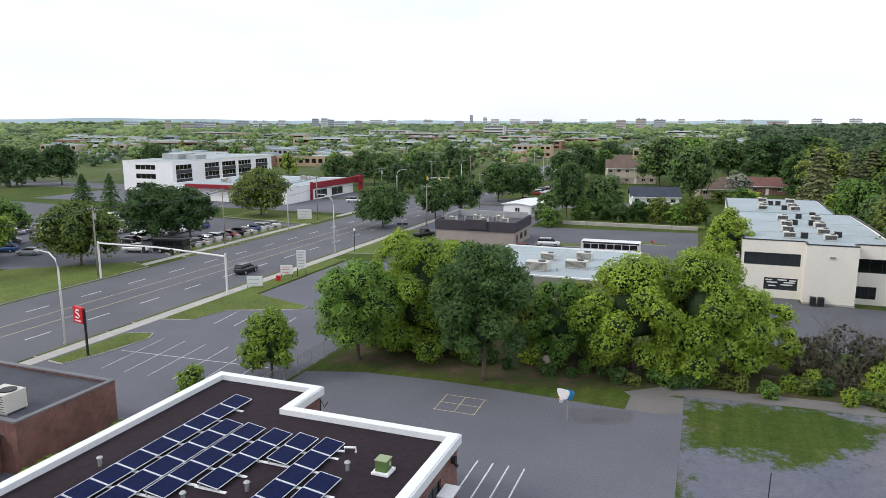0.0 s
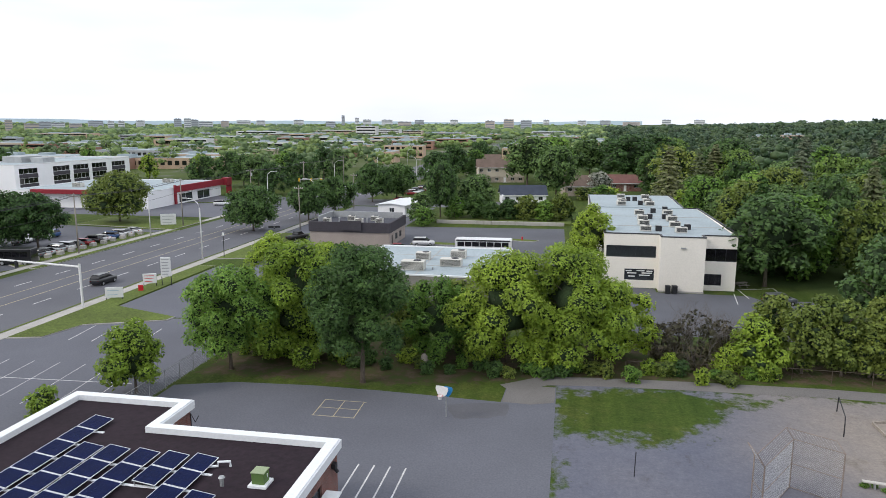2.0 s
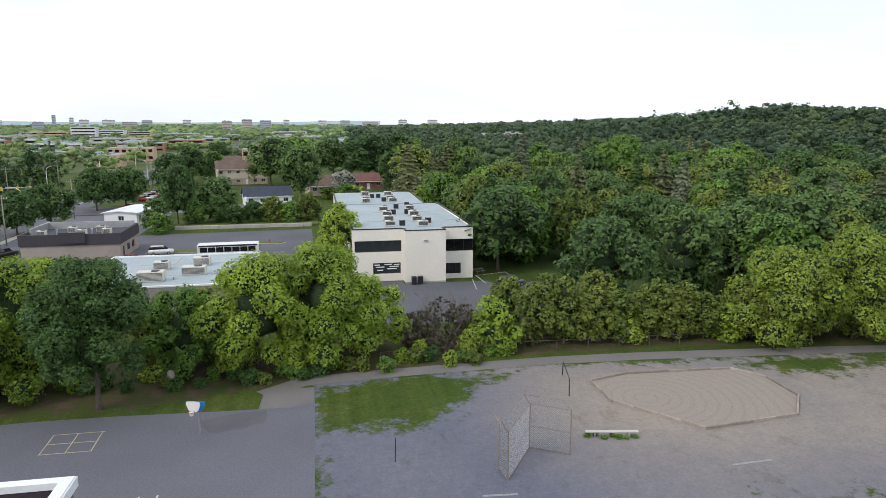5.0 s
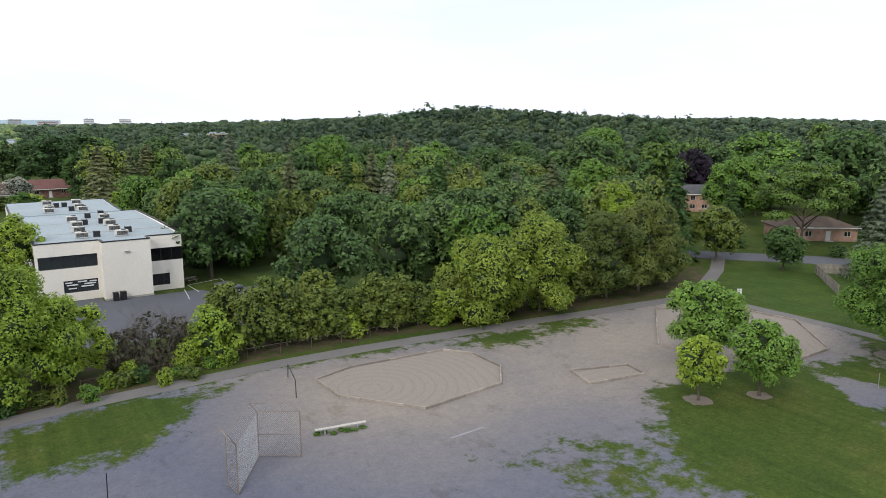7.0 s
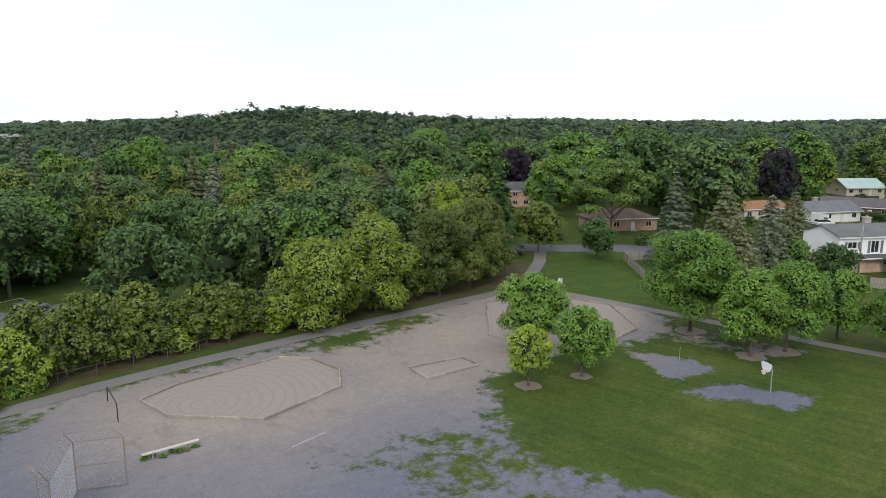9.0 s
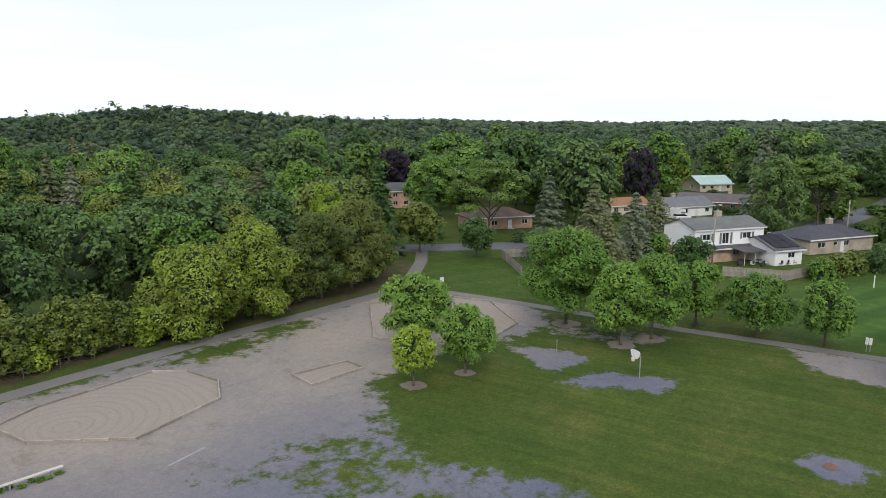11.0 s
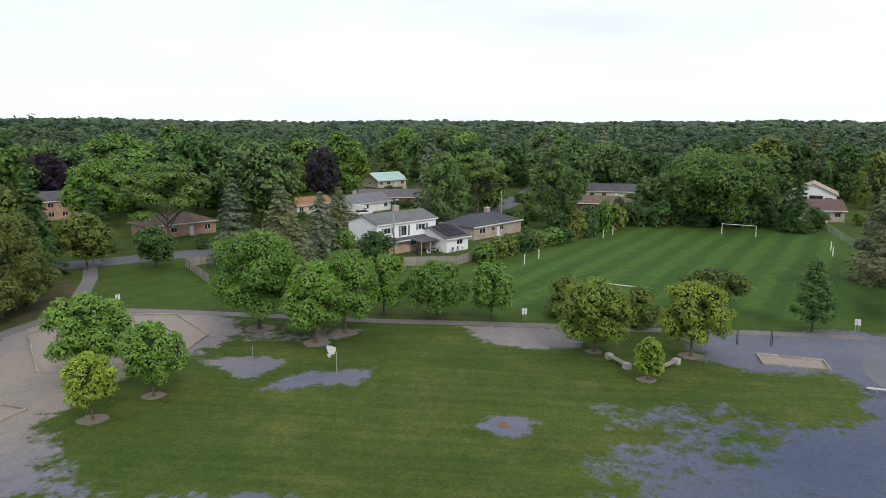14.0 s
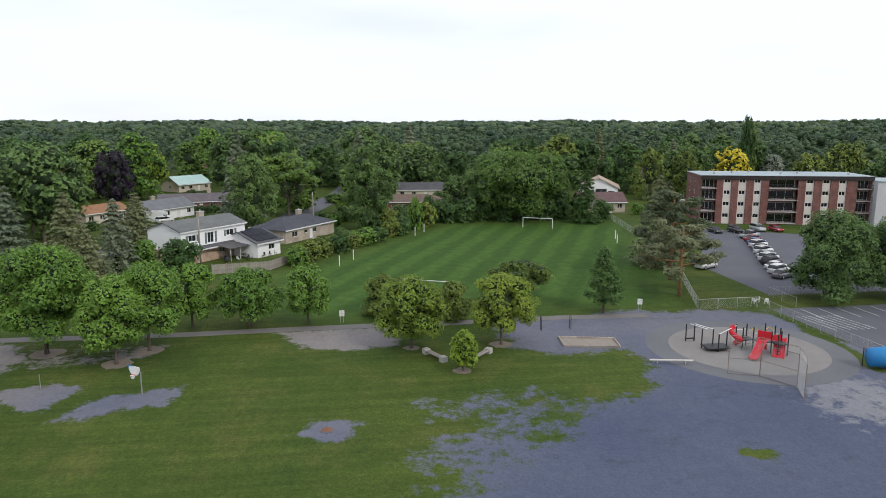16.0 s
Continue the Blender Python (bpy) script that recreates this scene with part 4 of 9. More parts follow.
# the trees of the park and the hedge, each where it stands
PARK = [  # kind, leaf, x, y, width, height, words
    ("round", "maple", -34.0, 63.8, 10.0, 11.0, "dense green maple at the edge of the schoolyard"),
    ("tall", "lime", -28.0, 67.5, 11.0, 13.5, "tall yellow-green tree behind the schoolyard"),
    ("round", "dark", -19.5, 62.6, 10.4, 14.2, "dark green maple with a straight trunk beside the yard"),
    ("tall", "maple", -13.2, 71.0, 8.5, 9.0, "leaning green tree in the grove beside the yard"),
    ("tall", "lime", -6.5, 71.0, 11.5, 12.3, "bright lime-green tree in the grove"),
    ("tall", "lime", 0.8, 72.0, 11.5, 12.6, "bright lime-green tree with hanging branches"),
    ("tall", "lime", 5.4, 74.5, 7.5, 9.0, "thin pale green tree beside the lot"),
    ("tall", "lime", -36.0, 80.0, 8.5, 12.0, "pale yellow-green tree beside the road lot"),
    ("tall", "lime", -28.0, 77.0, 9.0, 12.0, "pale yellow-green tree behind the grove"),
    ("young", "lime", -39.6, 56.0, 6.6, 6.9, "small light green tree at the lot fence"),
    ("shrub", "lime", -44.4, 50.2, 3.4, 3.0, "small round light green shrub beside the lot"),
    ("round", "lime", 52.6, 37.3, 4.5, 6.3, "young light green maple in a round bare patch"),
    ("round", "maple", 58.3, 34.9, 6.2, 7.3, "young green maple with a bare ring round its trunk"),
    ("round", "maple", 61.8, 43.7, 8.4, 8.9, "broad green maple beside the sand area"),
    ("round", "maple", 80.6, 33.4, 11.8, 12.8, "large round green maple beside the park path"),
    ("round", "maple", 75.9, 24.6, 7.6, 9.8, "green maple with a low crown in the park"),
    ("round", "maple", 80.1, 22.3, 9.0, 10.4, "bright green maple in the park row"),
    ("round", "maple", 88.3, 19.2, 7.0, 8.6, "green maple in a row beside the path"),
    ("round", "maple", 88.0, 12.0, 8.0, 7.6, "green maple in a row beside the path"),
    ("round", "maple", 88.2, 4.9, 6.6, 7.8, "green maple in a row beside the path"),
    ("round", "tips", 76.8, -7.3, 8.6, 8.3, "round maple with yellow-green tips beside a bench"),
    ("round", "tips", 76.6, -17.8, 8.0, 8.6, "round maple with yellow-green tips in the park"),
    ("shrub", "olive", 91.0, -5.4, 7.5, 6.4, "loose olive-green small tree at the field edge"),
    ("shrub", "olive", 87.4, -13.8, 5.0, 6.3, "thin small tree at the field edge"),
    ("spread", "olive", 95.5, -24.5, 9.7, 6.0, "loose olive-green small tree at the field edge"),
    ("young", "lime", 68.6, -11.9, 3.4, 4.4, "thin sapling in a small bare ring"),
    ("column", "dark", 88.2, -34.7, 6.2, 9.8, "dark green pyramid-shaped tree beside the path"),
    ("round", "dark", 113.2, 65.4, 7.2, 8.0, "small dark green tree on the park lawn"),
    ("tall", "wood", 90.0, -69.5, 13.0, 13.2, "big green tree between the two parking lots"),
    ("tall", "wood", 90.0, -80.0, 13.0, 13.5, "big green tree between the two parking lots"),
    ("tall", "tips", 52.0, 69.0, 12.5, 11.0, "wide yellow-green tree leaning over the path"),
    ("tall", "tips", 61.0, 68.6, 12.5, 12.6, "wide yellow-green tree leaning over the path"),
    ("tall", "cedar", 73.5, 68.5, 9.5, 13.6, "dense olive-green cedar beside the path"),
    ("tall", "cedar", 80.5, 68.6, 9.5, 14.6, "dense olive-green cedar beside the path"),
    ("tall", "cedar", 87.0, 70.0, 8.5, 13.5, "dense olive-green cedar beside the path"),
    ("tall", "lime", 84.0, 76.0, 8.0, 16.5, "pale yellow-green tree behind the cedars"),
    ("round", "olive", 111.0, 77.0, 9.6, 10.0, "green tree beside the residential street"),
    ("tall", "lime", 3.0, 113.0, 8.6, 12.5, "tall light green tree beside the white office"),
    ("round", "olive", -104.0, 91.5, 14.5, 11.2, "broad green tree on the road verge"),
    ("round", "dark", -111.0, 117.5, 15.0, 12.0, "broad dark green tree in the car park"),
    ("round", "dark", -105.0, 121.0, 12.5, 11.5, "broad dark green tree in the car park"),
    ("round", "olive", -114.1, 160.0, 17.0, 12.5, "broad light green tree beside the store lot"),
    ("round", "dark", -73.5, 152.0, 14.0, 10.4, "broad dark green tree at the roadside"),
    ("round", "dark", -67.2, 171.0, 11.0, 10.0, "broad dark green tree at the roadside"),
    ("round", "dark", -63.8, 182.0, 12.0, 11.0, "broad dark green tree at the roadside"),
    ("round", "dark", -63.0, 216.0, 14.0, 12.5, "broad green tree on a kerbed island"),
    ("round", "dark", -57.0, 224.0, 13.0, 12.0, "broad green tree on a kerbed island"),
    ("round", "lime", -124.0, 86.0, 13.0, 9.5, "light green tree beside the car park"),
    ("round", "maple", -135.0, 99.0, 13.0, 9.5, "light green tree in the car park"),
    ("tall", "wood", 168.5, -5.2, 13.0, 22.0, "tall dark green tree behind the hedge"),
    ("tall", "wood", 169.5, 21.5, 12.5, 19.5, "tall green tree between the houses"),
    ("spread", "locust", 190.0, 14.5, 16.0, 18.5, "spreading light green tree by the street"),
    ("round", "locust", 180.5, -46.5, 27.0, 17.5, "wide spreading tree at the end of the field"),
    ("spread", "locust", 137.2, 76.0, 18.0, 17.8, "wide flat-topped locust beside a bungalow"),
    ("spread", "locust", 174.5, 72.5, 15.5, 19.2, "wide flat-topped locust among the houses"),
    ("round", "maple", 154.0, 102.0, 15.5, 17.0, "broad green tree behind the bungalow"),
    ("round", "maple", 106.7, 104.0, 11.4, 18.2, "bright green maple beside the spruces"),
    ("round", "maple", 165.3, 159.9, 19.0, 24.0, "tall light green tree above the woods"),
    ("round", "maple", 82.4, 181.9, 16.5, 22.0, "light green dome-shaped tree above the woods"),
    ("round", "purple", 184.0, 138.0, 13.0, 17.5, "dark purple-leaved tree behind the bungalows"),
    ("shrub", "dark", 125.0, 28.5, 8.0, 6.2, "dark green-grey shrub beside the white house"),
    ("shrub", "maple", 124.0, 34.0, 6.0, 7.0, "green shrub beside the white house"),
]
for i, (kind, leaf, x, y, w, h, words) in enumerate(PARK):
    d = math.hypot(x, y)
    sort = "shrub" if kind == "shrub" else "tree"
    make_tree(kind, leaf, w, h, (0.115 if d < 125 else 0.20) + 0.0009 * d, words, sort, sort, x, y, 0, (i * 47) % 360, i)

for i, (x, y, w, h, leaf, words) in enumerate(((-180.3, 161.4, 8.0, 10.0, "dark", "dark green spruce beside the car park"), (-161.2, 153.7, 7.0, 11.0, "dark", "dark green spruce beside the car park"),
        (117.5, 52.5, 9.5, 16.3, "spruce", "grey-green spruce behind the big maple"), (116.5, 43.5, 10.5, 15.2, "pine", "ragged grey-green pine beside the fence"),
        (122.0, 38.0, 9.0, 13.5, "spruce", "grey-green spruce beside the white house"), (112.5, 39.5, 8.0, 10.5, "pine", "grey-green spruce behind the park maples"), (149.7, 42.2, 8.4, 11.0, "pine", "dark green pine beside a driveway"),
        (88.9, 108.0, 9.0, 15.6, "spruce", "grey-blue spruce among the woods"), (97.7, 107.1, 10.5, 18.2, "pine", "tall brownish spruce among the woods"),
        (54.0, 181.7, 9.5, 22.5, "spruce", "grey spruce above the woods"), (77.0, 195.0, 5.5, 20.3, "pine", "dark spruce above the woods"),
        (118.0, -56.0, 10.0, 17.0, "pine", "ragged pine behind the soccer field"), (172.0, -62.0, 8.0, 15.0, "dark", "dark spruce at the end of the field"),
        (126.0, -62.0, 9.0, 14.0, "pine", "ragged dark pine behind the field fence"))):
    make_tree("conifer", leaf, w, h, 0.20 + 0.0011 * math.hypot(x, y), words, "tree", "conifer", x, y, 0, i * 61, 300 + i)

# hedge of shrubs along the path
hedge = [make_tree("tall", "olive", 5.4, 7.6, 0.25, "tall dense olive-green hedge shrub along the path", "shrub", "hedge_shrub", 23.5, 73.0, 0, 0, 500, "shrubs along the path"),
         make_tree("tall", "olive", 4.6, 8.2, 0.25, "tall dense olive-green hedge shrub along the path", "shrub", "hedge_shrub", 27.2, 73.0, 0, 40, 501, "shrubs along the path"),
         make_tree("shrub", "lime", 6.2, 6.6, 0.25, "bright yellow-green hedge shrub along the path", "shrub", "hedge_shrub", 19.0, 72.4, 0, 80, 502, "shrubs along the path")]
for i in range(15):
    x = 29.5 + 1.85 * i + random.uniform(-0.4, 0.4)
    k = i % 2 if i % 6 != 3 else 2
    stand_copy(hedge[k], x, 72.6 - 0.12 * max(0, x - 38) + random.uniform(-0.7, 0.7), random.uniform(0, 360), random.uniform(0.8, 1.05), random.uniform(0.72, 1.0) * (0.95 if k < 2 else 0.75))
for x, y, s in ((21.5, 77.0, 1.0), (27.0, 78.0, 1.0), (33.0, 78.5, 1.0), (47.0, 71.2, 0.6), (67.5, 69.5, 1.0), (10.2, 70.9, 0.36), (15.8, 71.3, 0.5), (-2.5, 69.0, 0.6), (-9.0, 69.3, 0.7), (-24.5, 71, 0.9), (-17, 73.5, 1.0), (-12, 75, 1.1), (-3, 77, 1.0), (4, 78, 0.9)):
    stand_copy(hedge[2 if s <= 0.6 else 0], x, y, random.uniform(0, 360), s, s, "lime" if s < 0.65 else None)
field_hedge = make_tree("shrub", "maple", 5.0, 4.0, 0.30, "leafy green hedge shrub beside the soccer field", "shrub", "hedge_shrub", 126.5, 8.0, 0, 0, 520, "shrubs beside the field")
for i in range(1, 13):
    t = i / 12
    stand_copy(field_hedge, 126.5 + 50 * t + random.uniform(-1, 1), 9.0 - 32.0 * t + random.uniform(-0.8, 0.8), random.uniform(0, 360), random.uniform(0.8, 1.3), random.uniform(0.8, 1.5) * (1.4 if t > 0.6 else 0.85), random.choice(["maple", "dark", "olive"]))
for i in range(9):
    stand_copy(field_hedge, 178 + random.uniform(-1, 2), -26 - 5.4 * i, random.uniform(0, 360), random.uniform(1.0, 1.5), random.uniform(1.1, 1.9), "dark")

# undergrowth along the grove and beside the bank
for i in range(34):
    x = -35 + 1.65 * i + random.uniform(-0.5, 0.5)
    y = 65.2 + 0.09 * max(0, x + 17) + random.uniform(0.0, 2.6) + (1.5 if x < -16 else 0)
    stand_copy(field_hedge, x, y, random.uniform(0, 360), random.uniform(0.3, 0.55), random.uniform(0.25, 0.5), random.choice(["maple", "olive", "dark", "lime"]))
for i in range(9):
    stand_copy(field_hedge, -43.6 + 0.12 * i, 32.5 + 1.5 * i, 40 * i, random.uniform(0.3, 0.42), random.uniform(0.25, 0.4), random.choice(["maple", "lime"]))

# clipped and loose shrubs in the gardens
for i in range(7):
    stand_copy(field_hedge, 206.8 + 0.3 * i, 42.0 - 1.9 * i, 30 * i, 0.6, 0.62, "dark")
for x, y, s in ((126.5, 30.5, 0.8), (131, 37, 0.8), (145, 24, 0.7), (152, 22, 0.8), (139, 6.5, 0.75), (143, 4.5, 0.8), (147, 2.5, 0.85), (151, 0.5, 0.9), (133, 8.5, 0.8), (129, 9.5, 0.7), (176, 38, 0.8), (180, 30, 0.9), (186, 36, 0.6), (196, 38, 0.5), (210, 60, 0.9), (215, 54, 0.8), (172, 2, 1.0), (178, 6, 0.9), (184, 0, 1.1), (212, 12, 1.0),
        (220, 20, 0.9), (200, -6, 1.0), (228, 4, 1.1), (232, -32, 0.9), (236, -12, 0.8), (252, -30, 0.8), (205, 70, 1.1), (186, 72, 1.0), (176, 60, 0.9), (166, 66, 0.9), (240, 60, 1.0), (254, 52, 0.9), (142, 84, 0.6), (158, 74, 0.6), (133, 66, 0.8), (188, -66, 0.9), (186, -82, 0.8), (204, -64, 1.0)):
    stand_copy(field_hedge, x, y, random.uniform(0, 360), s, s * random.uniform(0.7, 1.1), random.choice(["maple", "dark", "olive", "wood"]))

# woodland and garden trees, each one standing free, sharing a few crowns
BASES = []
for i, (kind, leaf, w, h) in enumerate((("round", "wood", 12.5, 13), ("tall", "wood", 11, 14.5), ("tall", "locust", 13, 13), ("round", "dark", 13, 13.5), ("tall", "maple", 10, 13), ("tall", "olive", 11, 12.5))):
    BASES.append(make_tree(kind, leaf, w, h, 0.46, "leafy green deciduous tree in the woods", "tree", "woodland_tree", 60 + 9 * i, 92 + 4 * (i % 3), 0, 0, 700 + i, "woodland trees", few=0.85, cover=1.05))
NEAR = []
for i, (kind, leaf, w, h) in enumerate((("round", "wood", 12.5, 13), ("tall", "wood", 11, 14.5), ("round", "maple", 11.5, 13), ("tall", "olive", 11, 12.5))):
    NEAR.append(make_tree(kind, leaf, w, h, 0.38, "leafy green deciduous tree at the edge of the woods", "tree", "woodland_tree", 36 + 13 * i, 84 + 3 * (i % 2), 0, 0, 720 + i, "woodland trees", cover=1.1))
SPRUCE = make_tree("conifer", "spruce", 8, 16, 0.5, "dark green spruce standing among the woods", "tree", "woodland_spruce", 150, 150, 0, 0, 760, "woodland trees")

CLEAR = [(-230, -160, -37, 205), (-60, 60, 47, 106), (-56, 100, 2, 168), (2, 98, 27, 176), (26, 98, 42, 112), (120, -60, 145, 32), (88, -63, 180, -8), (86, -10, 122, 62), (94, -160, 200, -60),
         (112, 60, 132, 80), (128, 8, 176, 44), (176, 40, 208, 70), (82, 90, 104, 113)]


HOUSES_SEEN = [(255, -156, 12), (300, -236, 16), (-15.5, 224, 9), (2, 252, 7), (19, 272, 7), (-31, 304, 12), (199, 49, 9), (216.5, 43.8, 8), (279, 59.6, 8), (243, -26.5, 8), (205, -20, 9), (196, -74.5, 8), (222, -84, 9), (172, 127.5, 5), (150, 78, 7), (190, 60, 6), (275, 8, 6), (215, 66, 5)]


def free(x, y, boxes=CLEAR):
    """Gardens before the houses stay open."""
    if any(a <= x <= c and b <= y <= d for a, b, c, d in boxes):
        return False
    r, t = math.hypot(x, y), math.atan2(x, y)
    for hx, hy, w in HOUSES_SEEN:
        hr, ht = math.hypot(hx, hy), math.atan2(hx, hy)
        if abs(t - ht) < (w + 4.5) / hr and hr - 75 < r < hr + 9:
            return False
    return True


placed = [(q[2], q[3]) for q in PARK] + [(54.0, 181.7), (77.0, 195.0)]


def try_place(x, y, gap):
    if any((x - a) ** 2 + (y - b) ** 2 < gap * gap for a, b in placed):
        return False
    placed.append((x, y))
    return True


def scatter(n, region, gap, leaves, scale, spruce=0.07, kinds=BASES):
    x0, y0, x1, y1 = region
    for _ in range(n):
        x, y = random.uniform(x0, x1), random.uniform(y0, y1)
        if not free(x, y) or not try_place(x, y, gap):
            continue
        s = random.uniform(*scale)
        if random.random() < spruce:
            stand_copy(SPRUCE, x, y, random.uniform(0, 360), s * 0.9, s, random.choice(["spruce", "dark", "pine"]), float(terrain(x, y)))
        else:
            stand_copy(random.choice(kinds), x, y, random.uniform(0, 360), s * random.uniform(0.9, 1.15), s * random.uniform(0.9, 1.1), random.choice(leaves), float(terrain(x, y)))


scatter(330, (29, 79, 132, 175), 6.6, ["wood", "maple", "wood", "olive", "wood", "dark", "olive"], (0.85, 1.2), 0.07, NEAR)
scatter(120, (52, 175, 170, 260), 9.5, ["wood", "dark", "maple", "locust"], (1.0, 1.35))
scatter(120, (132, 60, 300, 180), 12.0, ["wood", "dark", "locust", "maple"], (1.15, 1.65))
scatter(110, (178, -70, 320, 60), 13.0, ["wood", "dark", "locust", "wood"], (1.1, 1.65), 0.12)
scatter(80, (176, -190, 330, -70), 14.0, ["wood", "dark", "olive", "wood"], (1.0, 1.5), 0.15)

# tall garden trees among the houses east of the park
for k, x, y, w, h, leaf in ((2, 197, 80, 21, 18.5, "locust"), (0, 215, 66, 12.5, 17.5, "purple"), (0, 266, 71, 17, 19, "lime"), (1, 283, 34, 19, 24, "wood"), (1, 330, 60, 18, 24, "maple"), (3, 318, -9, 22, 24, "wood"), (0, 322, 30, 19, 22, "maple"), (1, 192, 118, 20, 18, "wood"), (0, 222, 140, 23, 22, "maple"),
        (3, 280, 137, 23, 22, "wood"), (4, 233, -137, 15, 17.5, "yellow"), (1, 255, -156, 7, 29, "dark"), (1, 259, -160, 6, 27, "olive"), (0, 262, -172, 10, 13, "grey"), (1, 270, -132, 14, 18.5, "wood"), (0, 305, -150, 18, 20, "dark"), (3, 296, -230, 15, 14, "wood"), (1, 335, -175, 18, 21, "wood"), (3, 182, -38, 10, 11, "dark"), (0, 185, -47, 12, 12, "wood"), (3, 183, -55, 10, 10, "dark"), (1, 186, -30, 9, 12, "wood")):
    stand_copy(BASES[k], x, y, random.uniform(0, 360), w / (12.5, 11, 13, 13, 10, 11)[k], h / (13, 14.5, 13, 13.5, 13, 12.5)[k], leaf, float(terrain(x, y)), {"yellow": "bright yellow-leaved tree behind the apartments", "purple": "dark purple-leaved beech among the houses", "grey": "pale grey-leaved tree behind the apartments"}.get(leaf))
for x, y, w, h, leaf in ((262, -10, 1.3, 1.1, "pine"), (256, -7, 1.1, 1.0, "pine"), (163, 46, 1.1, 0.65, "pine"), (257, -127, 1.1, 1.25, "spruce"), (240, -14, 0.8, 0.9, "spruce"), (290, 4, 1, 1.2, "dark")):
    stand_copy(SPRUCE, x, y, random.uniform(0, 360), w, h, leaf)

# the tall hedge at the corner of the sports field
for i in range(6):
    stand_copy(field_hedge, 165.0 + 3.8 * i, -6.5 - 3.7 * i, 60 * i, random.uniform(1.1, 1.5), random.uniform(1.2, 1.7), random.choice(["olive", "wood", "maple"]))

# garden trees between the parking lot and the houses behind it
for k, x, y, w, h, leaf in ((3, -34, 180, 9.5, 15.4, "dark"), (0, -25.5, 187, 12, 11.5, "wood"), (4, -35.5, 166.5, 5, 5.0, "maple"), (1, -37.5, 172, 7, 8, "wood"), (0, -5.2, 235, 15.0, 17.8, "wood"), (3, -17.9, 284, 22, 20, "wood"), (0, -7.1, 300, 19, 19.5, "maple"),
        (3, 22, 300, 24, 20.5, "dark"), (1, 35, 310, 22, 21, "dark"), (5, 34, 243, 17, 18.5, "olive"), (1, 50, 256, 17, 19, "wood"), (0, 39.5, 229, 14, 9, "maple"), (5, 4.0, 235, 8, 4.4, "olive"), (4, 11.5, 232, 9, 5.0, "lime"), (4, 30.5, 192, 11, 9, "lime"), (1, 9.5, 226, 8, 6.0, "maple"),
        (0, -12, 330, 20, 18, "wood"), (3, 8, 340, 20, 18, "wood"), (2, 44, 345, 22, 19, "locust"), (3, 66, 320, 20, 19, "dark")):
    stand_copy(BASES[k], x, y, random.uniform(0, 360), w / (12.5, 11, 13, 13, 10, 11)[k], h / (13, 14.5, 13, 13.5, 13, 12.5)[k], leaf)
for i in range(13):
    x = -24 + 1.9 * i
    stand_copy(field_hedge, x, 186.0 + random.uniform(-1, 1.5), random.uniform(0, 360), random.uniform(0.7, 1.15), random.uniform(0.75, 1.15) if i > 4 else 0.9, random.choice(["olive", "maple", "wood"]))
stand_copy(SPRUCE, -45.4, 319, 20, 0.8, 0.8, "dark")
stand_copy(SPRUCE, 47, 249, 20, 1.6, 1.15, "pine")
stand_copy(SPRUCE, 26.5, 203, 10, 1.5, 1.2, "pine")
stand_copy(SPRUCE, 33.5, 199, 80, 1.3, 1.1, "pine")
stand_copy(SPRUCE, 102, 338, 60, 1.7, 1.2, "spruce")
make_tree("round", "grey", 9.0, 8.2, 0.4, "pale flowering grey-white tree beside the houses", "tree", "tree", 8.9, 250, 0, 0, 888)


